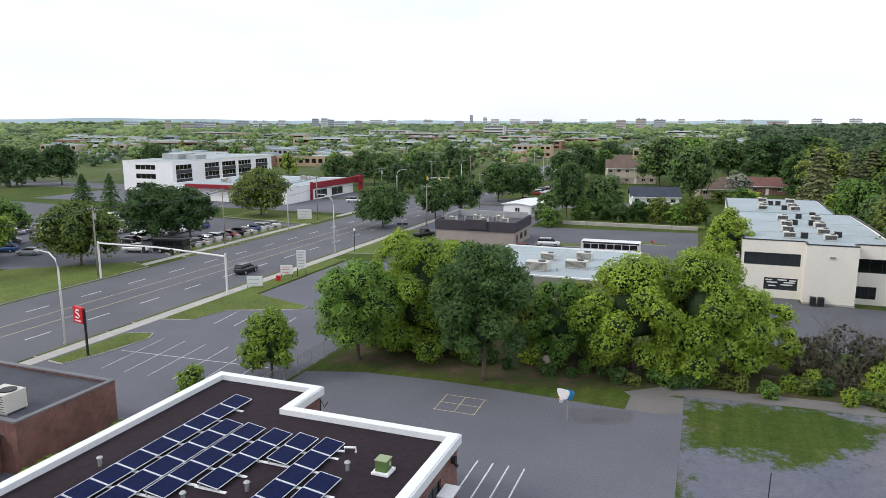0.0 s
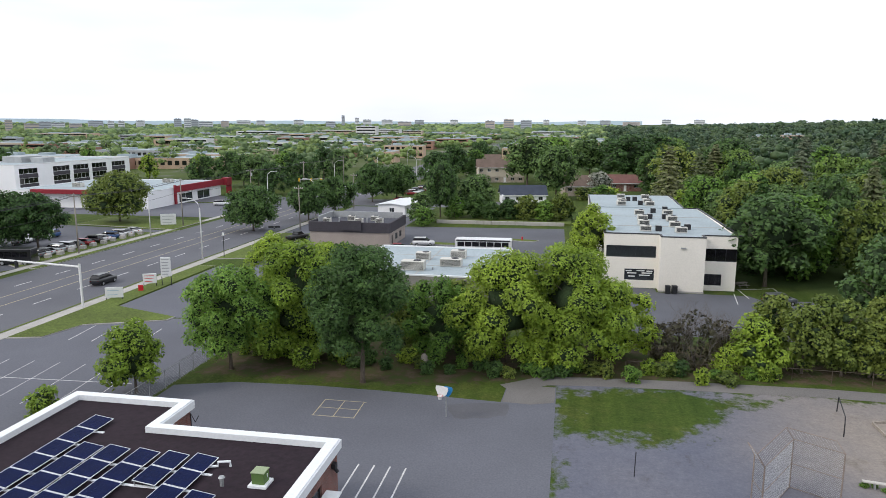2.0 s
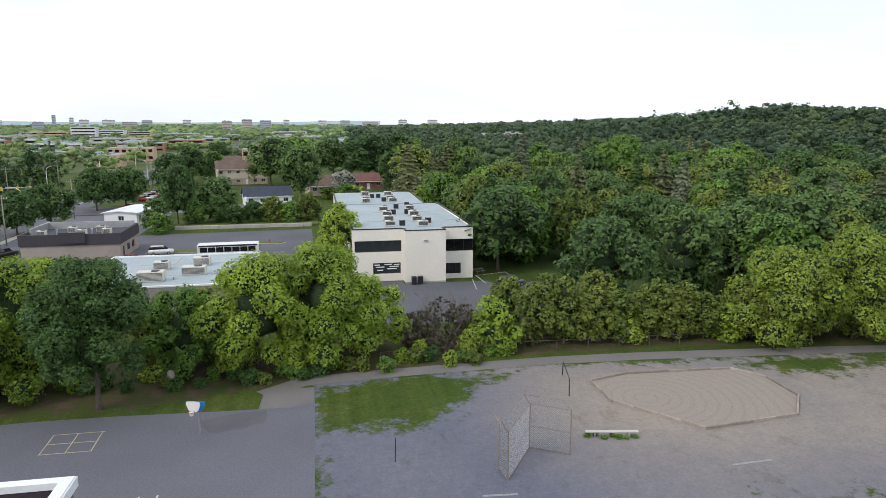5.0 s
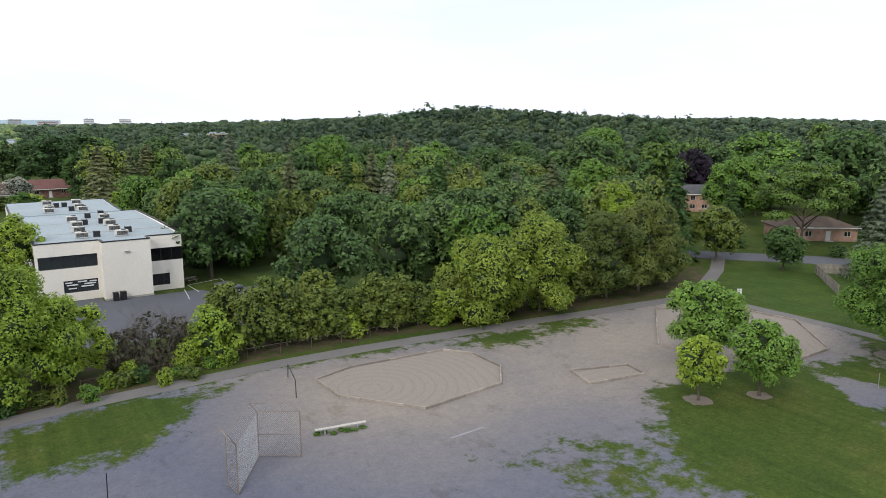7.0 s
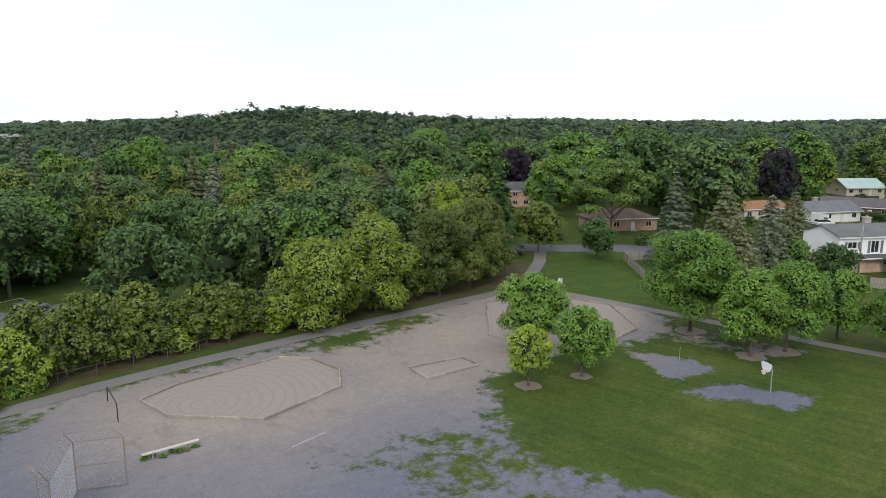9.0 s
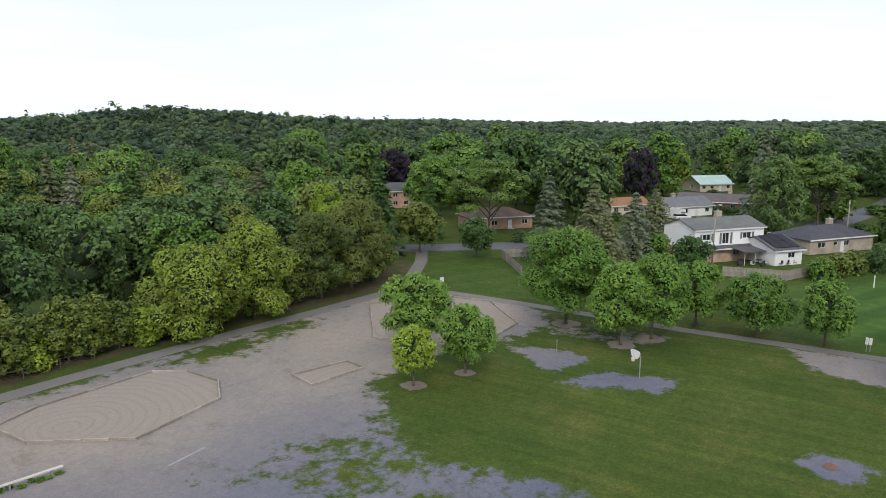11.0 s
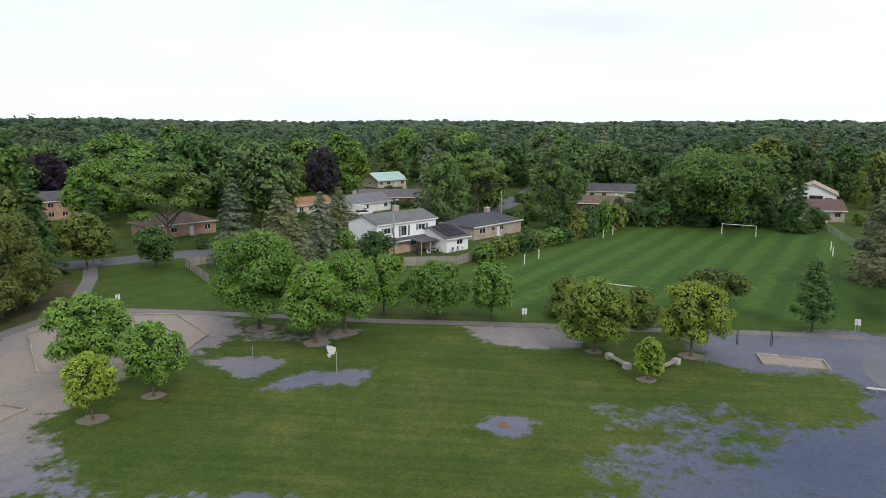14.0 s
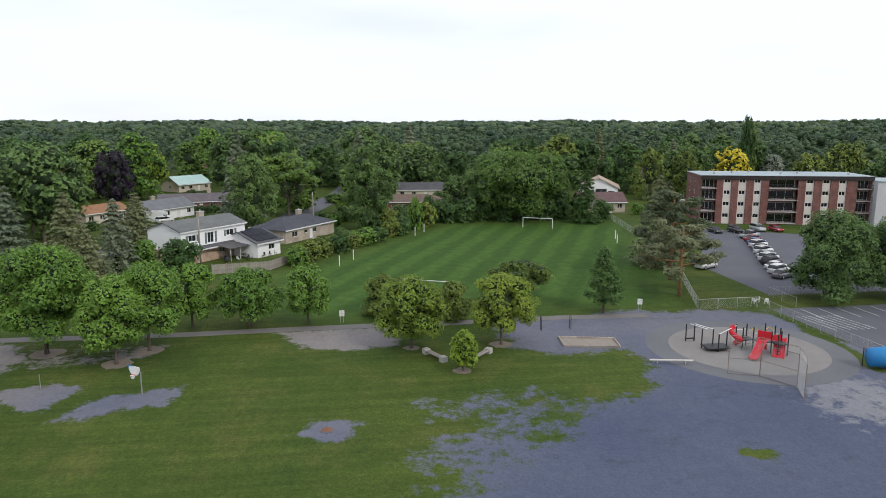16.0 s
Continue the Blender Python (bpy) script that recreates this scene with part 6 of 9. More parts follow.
# the school with its solar roof
def school():
    t = thing("school_building", "brick school with brown flat roof and white metal fascia", "school")
    H = 4.75
    foot = [(-36.5, -40), (-14.4, -40), (-14.4, 40.4), (-27.2, 40.4), (-27.2, 44.6), (-36.5, 44.6)]
    hs = {1: [(u, u + 2.2, 1.0, 3.3) for u in range(3, 78, 4)]}
    for i, (a, b) in enumerate(zip(foot, foot[1:] + foot[:1])):
        d = Vector((b[0] - a[0], b[1] - a[1])).normalized()
        cut = 0.3 if i in (1, 4, 5) else 0.0
        facade(t, (a[0] + d.x * cut, a[1] + d.y * cut), (b[0] - d.x * (0.3 if i in (1, 5) else 0), b[1] - d.y * (0.3 if i in (1, 5) else 0)), 0, H - 0.55, hs.get(i, []), BRICK, DARKMETAL)
    part("roof", Shape().prism([(x + (0.5 if x < -36 else -0.5), y + (0.5 if y < 0 else -0.5)) for x, y in foot], H - 0.5, H - 0.3), ROOFBROWN, t, "matt brown roof membrane")
    cap = Shape()
    n = len(foot)
    for i in range(n):
        a, b, c, e = foot[i - 1], foot[i], foot[(i + 1) % n], foot[(i + 2) % n]
        d = Vector((c[0] - b[0], c[1] - b[1])).normalized()
        nv = Vector((-d.y, d.x))

        def corner(p, q, r, off):
            d1, d2 = Vector((q[0] - p[0], q[1] - p[1])).normalized(), Vector((r[0] - q[0], r[1] - q[1])).normalized()
            n1, n2 = Vector((-d1.y, d1.x)), Vector((-d2.y, d2.x))
            return (q[0] + (n1.x + n2.x) * off, q[1] + (n1.y + n2.y) * off)

        for lo, hi, o0, o1 in ((H - 0.55, H + 0.04, -0.25, -0.15), (H - 0.32, H + 0.12, -0.15, 0.52)):
            cap.prism([corner(a, b, c, o0), corner(b, c, e, o0), corner(b, c, e, o1), corner(a, b, c, o1)], lo, hi)
    part("fascia", cap, FASCIA, t, "white metal roof edge")
    part("soffit", Shape().prism([(-36.4, -39.9), (-14.5, -39.9), (-14.5, 40.3), (-27.3, 40.3), (-27.3, 44.5), (-36.4, 44.5)], H - 0.62, H - 0.56), FASCIA, t)
    lamp = part("wall_lamp", Shape().box(-14.38, 39.2, 3.4, -14.1, 39.6, 3.75).tube([(-14.2, 39.4, 3.4), (-14.0, 39.4, 3.15)], 0.12, 8), DARKMETAL, t)
    part("conduit", Shape().tube([(-27.0, 44.3, 0.2), (-27.0, 44.3, 4.0), (-26.6, 44.2, 3.4), (-26.3, 44.2, 3.9)], 0.04, 6), DARKMETAL, t)
    part("door_canopy", Shape().box(-14.3, 36.4, 2.55, -13.3, 38.0, 2.65), FASCIA, t)
    return t


school()
ROOF_Z = 4.45
CELL = surface("dark blue solar cells", (0.0032, 0.0085, 0.052), 0.25, 6, 0.42, spec=0.06, bump=0)
ALU = surface("aluminium frame", (0.78, 0.80, 0.84), 0.06, 5, 0.45, 0.1)
panel_top = thing("roof_solar_module", "blue solar panel in an aluminium frame on a flat roof", "solar panel", -31.6, 40.1, ROOF_Z, 0, "roof solar panels")
PW, PL = 1.42, 1.86
tilt = pose(0, 0, 0.30, 0, 8, 0)


def tilted(*boxes):
    s = Shape()
    for b in boxes:
        s.box(*b, tilt)
    return s


part("frame", tilted((-PW / 2, -PL / 2, 0, PW / 2, -PL / 2 + 0.03, 0.05), (-PW / 2, PL / 2 - 0.03, 0, PW / 2, PL / 2, 0.05), (-PW / 2, -PL / 2 + 0.03, 0, -PW / 2 + 0.026, PL / 2 - 0.03, 0.05), (PW / 2 - 0.026, -PL / 2 + 0.03, 0, PW / 2, PL / 2 - 0.03, 0.05)), ALU, panel_top)
part("cell_grid", tilted(*[(-PW / 2 + 0.04 + (PW - 0.08) / 6 * i + 0.006, -PL / 2 + 0.045 + (PL - 0.09) / 10 * j + 0.006, 0.03, -PW / 2 + 0.04 + (PW - 0.08) / 6 * (i + 1) - 0.006, -PL / 2 + 0.045 + (PL - 0.09) / 10 * (j + 1) - 0.006, 0.043) for i in range(6) for j in range(10)]), CELL, panel_top)
part("back_sheet", tilted((-PW / 2 + 0.027, -PL / 2 + 0.031, 0.015, PW / 2 - 0.027, PL / 2 - 0.031, 0.034)), surface("panel grid", (0.05, 0.08, 0.24), 0.1, 5, 0.5, spec=0.12), panel_top)
part("leg", Shape().box(-PW / 2 + 0.05, -PL / 2 + 0.1, 0.0, -PW / 2 + 0.1, -PL / 2 + 0.16, 0.38).box(PW / 2 - 0.1, -PL / 2 + 0.1, 0.0, PW / 2 - 0.05, -PL / 2 + 0.16, 0.2), METAL, panel_top)
part("foot_rail", Shape().box(-PW / 2 - 0.25, -PL / 2 + 0.05, 0, PW / 2 + 0.45, -PL / 2 + 0.25, 0.05), FASCIA, panel_top)
ROWS_OF_PANELS = [(-31.6, 40.1, 10), (-29.5, 36.2, 8), (-27.65, 36.2, 5), (-25.5, 36.1, 4), (-23.5, 36.1, 2), (-21.55, 36.1, 6), (-19.55, 32.0, 4), (-27.65, 24.2, 3), (-23.6, 27.0, 3), (-25.5, 26.0, 3)]
for x, y, k in ROWS_OF_PANELS:
    for j in range(k):
        if (x, j) != (-31.6, 0):
            copy_thing(panel_top, pose(x, y - 1.93 * j, ROOF_Z))
ex = thing("exhaust_vent", "green sheet-metal exhaust box on a white curb", "vent", -17.1, 34.9, ROOF_Z)
ex.scale = (0.74, 0.74, 0.74)
GREENMETAL = surface("green painted metal", (0.10, 0.17, 0.05), 0.1, 3, 0.6)
part("curb", Shape().slab(-0.75, -0.75, 0, 0.75, 0.75, 0.22, 0.03), FASCIA, ex, "white curb")
part("box", Shape().slab(-0.5, -0.5, 0.22, 0.5, 0.5, 1.15, 0.03), GREENMETAL, ex)
part("hood", Shape().slab(-0.56, -0.56, 1.15, 0.56, 0.56, 1.22, 0.03), surface("pale green metal", (0.30, 0.36, 0.22), 0.1, 3, 0.6), ex)
part("handle", Shape().box(0.5, 0.1, 0.6, 0.55, 0.2, 0.9), FASCIA, ex)
for x, y in ((-19.2, 34.3), (-33.6, 29.5), (-23.4, 30.2), (-26.0, 28.0)):
    v = roof_pipe(x, y, ROOF_Z, 0.5, 0.12)
duct = thing("conduit_box", "white conduit elbow on the school roof", "conduit", -20.1, 36.4, ROOF_Z)
part("pipe", Shape().tube([(-1.4, -0.4, 0.08), (-0.4, -0.1, 0.08), (-0.4, -0.1, 0.35), (0.3, 0.1, 0.35), (0.3, 0.1, 0.02)], 0.08, 8), FASCIA, duct)


def bank():
    t = thing("bank_building", "low red-brick bank with dark gravel roof", "building")
    H = 4.0
    facade(t, (-45.0, 33.0), (-45.0, 41.4), 0, H, [], BRICK)
    facade(t, (-45.0, 41.7), (-75, 41.7), 0, H, [(4, 7, 0.8, 2.6), (12, 15, 0.8, 2.6)], BRICK)
    facade(t, (-75, 41.4), (-75, 15.3), 0, H, [], BRICK)
    facade(t, (-75, 15), (-49.0, 15), 0, H, [], BRICK)
    facade(t, (-49.0, 15.3), (-49.0, 32.7), 0, H, [], BRICK)
    facade(t, (-48.7, 32.7), (-45.0, 32.7), 0, H, [], BRICK)
    part("roof", Shape().prism([(-74.7, 15.3), (-49.3, 15.3), (-49.3, 33.0), (-45.3, 33.0), (-45.3, 41.4), (-74.7, 41.4)], H - 0.4, H - 0.2), ROOFDARK, t, "dark grey tar and gravel roof")
    cap = Shape()
    loop = [(-45, 32.7), (-45, 41.7), (-75, 41.7), (-75, 15), (-49, 15), (-49, 32.7)]
    for i, (a, b) in enumerate(zip(loop, loop[1:] + loop[:1])):
        dx, dy = b[0] - a[0], b[1] - a[1]
        k = math.hypot(dx, dy)
        nx, ny = -dy / k, dx / k
        cap.prism([(a[0] - nx * 0.05, a[1] - ny * 0.05), (b[0] - nx * 0.05, b[1] - ny * 0.05), (b[0] + nx * 0.4, b[1] + ny * 0.4), (a[0] + nx * 0.4, a[1] + ny * 0.4)], H + 0.003 * (i % 2), H + 0.12 + 0.003 * (i % 2))
    part("parapet", cap, surface("grey flashing", (0.16, 0.16, 0.17), 0.1, 2, 0.6), t, "grey metal roof edge")
    part("annex", Shape().box(-48.9, 25, 0, -46.6, 32.6, 2.7), BRICK, t)
    part("annex_roof", Shape().box(-49.0, 24.8, 2.7, -46.4, 32.65, 2.95), ROOFDARK, t)


bank()
rooftop_unit(-48.3, 34.6, 3.82, 2.2, 1.8, 1.6, 0, "large white rooftop cooling unit")
gas = thing("gas_pipe", "yellow gas pipe along the brick wall", "pipe", -46.2, 28)
part("pipe", Shape().tube([(0, 0, 2.4), (0, 0, 0.4), (1.2, -0.2, 0.35), (1.2, 3, 0.35)], 0.05, 6), surface("yellow pipe", (0.5, 0.33, 0.06), 0.1, 3, 0.6), gas)
ivy = make_tree("shrub", "maple", 3.2, 1.6, 0.22, "low green shrub in the bed beside the brick wall", "shrub", "bed_shrub", -42.5, 40.2, 0, 0, 611, "bed shrubs")
for i in range(7):
    stand_copy(ivy, -42.3 + random.uniform(-0.8, 0.9), 38.2 - 2.1 * i, random.uniform(0, 360), random.uniform(0.7, 1.0), random.uniform(0.6, 1.0), random.choice(["maple", "lime"]))


# houses
def house(x, y, rz, w, d, eave, ridge, wallmat, roofmat, label, windows="s", hip=False, chimney=None, door=True, garage=False, overhang=0.5, lower=None, name="house", front=None):
    """A house w wide along its local x and d deep, the ridge along x, its front facing local -y."""
    t = thing(name, label, "house", x, y, 0, rz)
    a, b = w / 2, d / 2
    z0, z1 = eave - 1.9, eave - 0.75
    hs, n = [], max(2, int(w // 3.2))
    for i in range(n):
        u = (i + 0.5) * w / n
        if door and i == n // 2:
            continue
        hs.append((u - 0.7, u + 0.7, z0, z1))
        if eave > 4.6:
            hs.append((u - 0.7, u + 0.7, 0.9, 2.1))
    hs = front or hs
    side = [(d / 2 - 0.9, d / 2 + 0.5, z0, z1)] if not front else []
    wall2 = lower or wallmat
    if lower:
        for k, p, q in (("s", (-a, -b), (a, -b)), ("e", (a, -b + 0.3), (a, b - 0.3)), ("n", (a, b), (-a, b)), ("w", (-a, b - 0.3), (-a, -b + 0.3))):
            facade(t, p, q, 0, 2.5, [h for h in hs if h[2] < 2.2] if k in windows else [], lower)
            facade(t, p, q, 2.5, eave, [h for h in hs if h[2] > 2.5] if k in windows else (side if k in "ew" else []), wallmat)
    else:
        for k, p, q in (("s", (-a, -b), (a, -b)), ("e", (a, -b + 0.3), (a, b - 0.3)), ("n", (a, b), (-a, b)), ("w", (-a, b - 0.3), (-a, -b + 0.3))):
            facade(t, p, q, 0, eave, hs if k in windows else (side if k in "ew" else []), wallmat)
    o = overhang
    s = Shape()
    th = 0.16
    if hip:
        rl = max(0.5, a - b)
        top = [(-rl, 0, ridge), (rl, 0, ridge)]
        base = [(-a - o, -b - o, eave), (a + o, -b - o, eave), (a + o, b + o, eave), (-a - o, b + o, eave)]
        s.add(base + top + [(p[0], p[1], p[2] - th) for p in base], [(0, 1, 5, 4), (1, 2, 5), (2, 3, 4, 5), (3, 0, 4), (6, 7, 1, 0), (7, 8, 2, 1), (8, 9, 3, 2), (9, 6, 0, 3), (9, 8, 7, 6)])
    else:
        drop = (ridge - eave) * o / b
        for sgn in (-1, 1):
            e0, e1 = (-a - o, sgn * (b + o), eave - drop), (a + o, sgn * (b + o), eave - drop)
            r0, r1 = (-a - o, 0, ridge), (a + o, 0, ridge)
            vs = [e0, e1, r1, r0] + [(p[0], p[1], p[2] + th) for p in (e0, e1, r1, r0)]
            fs = [(0, 1, 2, 3), (7, 6, 5, 4), (0, 4, 5, 1), (1, 5, 6, 2), (3, 2, 6, 7), (0, 3, 7, 4)]
            s.add(vs, fs if sgn < 0 else [tuple(reversed(f)) for f in fs])
        g = Shape()
        for sx in (-a, a - 0.3):
            g.add([(sx, -b, eave), (sx, b, eave), (sx, 0, ridge), (sx + 0.3, -b, eave), (sx + 0.3, b, eave), (sx + 0.3, 0, ridge)], [(0, 2, 1), (3, 4, 5), (0, 1, 4, 3), (1, 2, 5, 4), (2, 0, 3, 5)])
        part("gable", g, wallmat, t)
    part("roof", s, roofmat, t)
    zf = eave - (0 if hip else (ridge - eave) * o / b)
    for sgn in (-1, 1):
        part("eave_trim", Shape().box(-a - o - 0.02, sgn * (b + o) - 0.04, zf - 0.15, a + o + 0.02, sgn * (b + o) + 0.04, zf + 0.10), WHITEMETAL, t)
    if door:
        u = -a + (n // 2 + 0.5) * w / n
        dr = part("door", Shape().slab(u - 0.48, -b - 0.06, 0.15, u + 0.48, -b - 0.004, 2.2, 0.01), WHITEMETAL, t, "white front door")
        part("handle", Shape().box(u + 0.32, -b - 0.1, 1.1, u + 0.38, -b - 0.061, 1.2), DARKMETAL, dr)
        part("step", Shape().slab(u - 0.8, -b - 1.0, 0, u + 0.8, -b - 0.07, 0.15, 0.02), CONCRETE, t)
    if chimney:
        cx, cy = chimney
        c = part("chimney", Shape().box(cx - 0.6, cy - 0.4, eave, cx + 0.6, cy + 0.4, ridge + 0.8), BRICK_TAN, t)
        part("chimney_cap", Shape().slab(cx - 0.7, cy - 0.5, ridge + 0.8, cx + 0.7, cy + 0.5, ridge + 0.95, 0.03).tube([(cx, cy, ridge + 0.9), (cx, cy, ridge + 1.3)], 0.12, 8), CONCRETE, c)
    if garage:
        part("garage_door", Shape().box(a - 4.2, -b - 0.05, 0.05, a - 1.4, -b - 0.004, 2.2), WHITEMETAL, t)
    return t


CREAMWALL = surface("cream siding", (0.62, 0.55, 0.46), 0.08, 2, 0.85)
PINKBRICK = brick_mat("pinkish brick", (0.45, 0.24, 0.17), (0.55, 0.31, 0.22), (0.5, 0.46, 0.42))
PEACH = brick_mat("peach brick", (0.50, 0.33, 0.23), (0.60, 0.41, 0.30), (0.52, 0.46, 0.40))
white_house = house(137.7, 27.8, -38, 15.5, 9.0, 6.2, 7.6, WHITEWALL, surface("green-grey shingle", (0.15, 0.155, 0.155), 0.25, 3, 0.95), "white two-storey house with peach brick base and shutters", "s", chimney=(2.5, 2.0), lower=PEACH, door=False, overhang=0.35,
                    front=[(1.7, 3.4, 4.2, 5.3), (6.1, 7.6, 3.4, 5.4), (10.7, 12.6, 4.2, 5.3), (8.8, 10.2, 1.2, 2.15)])
part("skirt_roof", Shape().add([(-7.9, -4.5, 3.15), (7.9, -4.5, 3.15), (7.9, -5.5, 2.65), (-7.9, -5.5, 2.65), (-7.9, -4.5, 2.95), (7.9, -4.5, 2.95), (7.9, -5.5, 2.5), (-7.9, -5.5, 2.5)], [(3, 2, 1, 0), (4, 5, 6, 7), (0, 1, 5, 4), (1, 2, 6, 5), (2, 3, 7, 6), (3, 0, 4, 7)]), SHINGLE, white_house)
part("skirt_trim", Shape().box(-7.95, -5.56, 2.46, 7.95, -5.51, 2.68), WHITEMETAL, white_house)
for u, a, b in ((1.3, 4.15, 5.35), (3.8, 4.15, 5.35), (5.65, 3.35, 5.45), (8.05, 3.35, 5.45), (10.3, 4.15, 5.35), (13.0, 4.15, 5.35)):
    part("shutter", Shape().slab(u - 7.75 - 0.22, -4.56, a, u - 7.75 + 0.22, -4.504, b, 0.01), surface("grey-green shutter", (0.16, 0.19, 0.18), 0.1, 3, 0.7), white_house)
annex = house(140.2, 18.4, -38, 6.2, 9.8, 2.9, 4.6, WHITEWALL, SHINGLE, "white side wing with dark solar collectors on its roof", "s", door=False, name="house_wing", front=[(3.0, 4.6, 1.3, 2.3)])
arr = thing("solar_array", "dark solar collectors lying on a sloping house roof", "solar panel", 140.2, 18.4, 0, -38)
for i in range(3):
    for j in range(2):
        part("collector", Shape().box(-2.75 + 1.85 * i, 0.35 + 2.45 * j - 5.3, 0, -0.98 + 1.85 * i, 2.7 + 2.45 * j - 5.3, 0.05, pose(0, 0, 4.86, 19.2, 0, 0)), surface("black collector glass", (0.012, 0.014, 0.022), 0.1, 3, 0.5, spec=0.15), arr)
porch = thing("patio_canopy", "dark metal canopy over a back patio", "canopy", 135.4, 21.0, 0, -38)
part("roof", Shape().add([(-2.6, -2.0, 2.35), (2.6, -2.0, 2.35), (2.6, 2.0, 2.75), (-2.6, 2.0, 2.75), (-2.6, -2.0, 2.45), (2.6, -2.0, 2.45), (2.6, 2.0, 2.85), (-2.6, 2.0, 2.85)], [(3, 2, 1, 0), (4, 5, 6, 7), (0, 1, 5, 4), (1, 2, 6, 5), (2, 3, 7, 6), (3, 0, 4, 7)]), surface("dark canopy sheet", (0.10, 0.095, 0.10), 0.2, 3, 0.6), porch)
for i, (u, v) in enumerate(((-2.4, -1.8), (0.0, -1.8), (2.4, -1.8), (2.4, 1.8))):
    part("post", Shape().tube([(u, v, 0), (u, v, 2.4)], 0.05, 6), WHITEMETAL, porch)


def patio_chair(x, y, rz, mat, label):
    c = thing("patio_chair", label, "chair", x, y, 0, rz, "patio chairs")
    part("seat", Shape().slab(-0.27, -0.25, 0.40, 0.27, 0.25, 0.46, 0.02), mat, c)
    part("backrest", Shape().slab(-0.27, 0.22, 0.5, 0.27, 0.28, 0.98, 0.02), mat, c)
    for u in (-0.24, 0.24):
        for v in (-0.22, 0.24):
            part("leg", Shape().tube([(u, v, 0), (u, v, 0.42)], 0.02, 6), DARKMETAL, c)


for i in range(9):
    patio_chair(131.2 + 0.95 * i + 0.3 * math.sin(i * 2.1), 20.8 - 0.95 * i + 0.9 * math.cos(i * 1.7), 50 * i, (DARKMETAL, WHITEMETAL, DARKCLAD)[i % 3], ("black", "white", "charcoal")[i % 3] + " garden chair on the back patio")
table = thing("patio_table", "dark round garden table under the canopy", "table", 135.8, 19.2)
part("tabletop", Shape().tube([(0, 0, 0.70), (0, 0, 0.74)], 0.6, 14), DARKMETAL, table)
part("leg", Shape().tube([(0, 0, 0), (0, 0, 0.70)], 0.05, 8), DARKMETAL, table)
part("foot", Shape().tube([(0, 0, 0), (0, 0, 0.04)], 0.3, 12), DARKMETAL, table)
grill = thing("barbecue", "black lidded barbecue on the patio", "barbecue", 132.5, 21.8, 0, -38)
part("lid", Shape().slab(-0.4, -0.25, 0.85, 0.4, 0.25, 1.15, 0.1), DARKMETAL, grill)
part("cart", Shape().box(-0.45, -0.25, 0.1, 0.45, 0.25, 0.84), DARKCLAD, grill)
house(160.0, 11.2, -35, 17.5, 9.4, 2.9, 4.9, BRICK_TAN, surface("dark slate shingle", (0.075, 0.078, 0.095), 0.2, 3, 0.95), "tan brick bungalow with a dark hipped roof", "s", hip=True, chimney=(3, 1), front=[(2.2, 4.2, 1.2, 2.3), (6.4, 7.6, 1.5, 2.2), (9.2, 10.8, 1.3, 2.3)])
house(199.3, 49.3, -34, 15.0, 8.5, 2.9, 4.9, WHITEWALL, surface("grey shingle", (0.17, 0.175, 0.19), 0.2, 3, 0.95), "white bungalow with grey roof and a carport", "sw", chimney=(-2, 1))
house(216.5, 43.8, -80, 20.0, 9.5, 2.9, 4.7, BRICK, surface("mauve shingle", (0.13, 0.115, 0.125), 0.2, 3, 0.95), "long brick bungalow with a low grey roof", "s", chimney=(4, 1))
house(279.0, 59.6, -42, 14.0, 11.0, 3.0, 5.6, CREAMWALL, TEALROOF, "house with a pale teal metal roof", "s")
house(345.0, 62.0, -75, 14.0, 10.0, 3.5, 6.5, BRICK, surface("terracotta roof", (0.34, 0.20, 0.14), 0.2, 3, 0.9), "house with a reddish roof", "s")
house(150.6, 81.8, -38, 16.0, 9.0, 2.9, 4.8, PINKBRICK, SHINGLE_BROWN, "pink brick bungalow with a white door", "s", hip=True)
house(172.0, 127.5, -40, 13.0, 9.0, 5.2, 7.2, PINKBRICK, SHINGLE, "two-storey brick house with dark roof among trees", "s", door=False)
house(193.0, 64.0, -34, 13.0, 8.0, 2.9, 4.4, CREAMWALL, surface("orange-brown shingle", (0.30, 0.16, 0.09), 0.2, 3, 0.95), "small bungalow with a low orange-brown roof", "s")
house(243.0, -26.5, -95, 16.0, 9.0, 3.0, 5.0, CREAMWALL, SHINGLE, "cream bungalow with grey roof", "s")
house(205.0, -19.8, -95, 20.0, 10.0, 3.0, 4.8, BRICK_DARK, SHINGLE_BROWN, "low brown bungalow behind the hedge", "s", hip=True)
house(196.0, -74.5, -95, 13.0, 9.0, 3.2, 5.4, BRICK_TAN, surface("purple-brown shingle", (0.14, 0.09, 0.09), 0.2, 3, 0.95), "tan brick house with purple-brown roof", "s")
house(222.0, -84.0, -20.7, 14.0, 12.4, 4.9, 7.9, WHITEWALL, surface("beige shingle", (0.40, 0.31, 0.25), 0.15, 3, 0.95), "white house with a glazed gable and beige roof", "w", door=False, front=[(1.2, 4.6, 1.6, 4.2), (5.0, 8.6, 1.6, 4.6), (9.0, 11.0, 1.6, 4.0)])
house(276.0, -15.0, -60, 10.0, 9.0, 3.0, 5.2, BRICK, SHINGLE_BROWN, "brick bungalow with a white gable edge", "s")
house(300.0, 20.0, -80, 15.0, 9.0, 3.0, 5.0, CREAMWALL, SHINGLE, "cream bungalow among trees", "s")
house(350.0, -268.0, -120, 24.0, 14.0, 5.0, 9.0, WHITEWALL, SHINGLE, "large white house with grey roofs", "s")
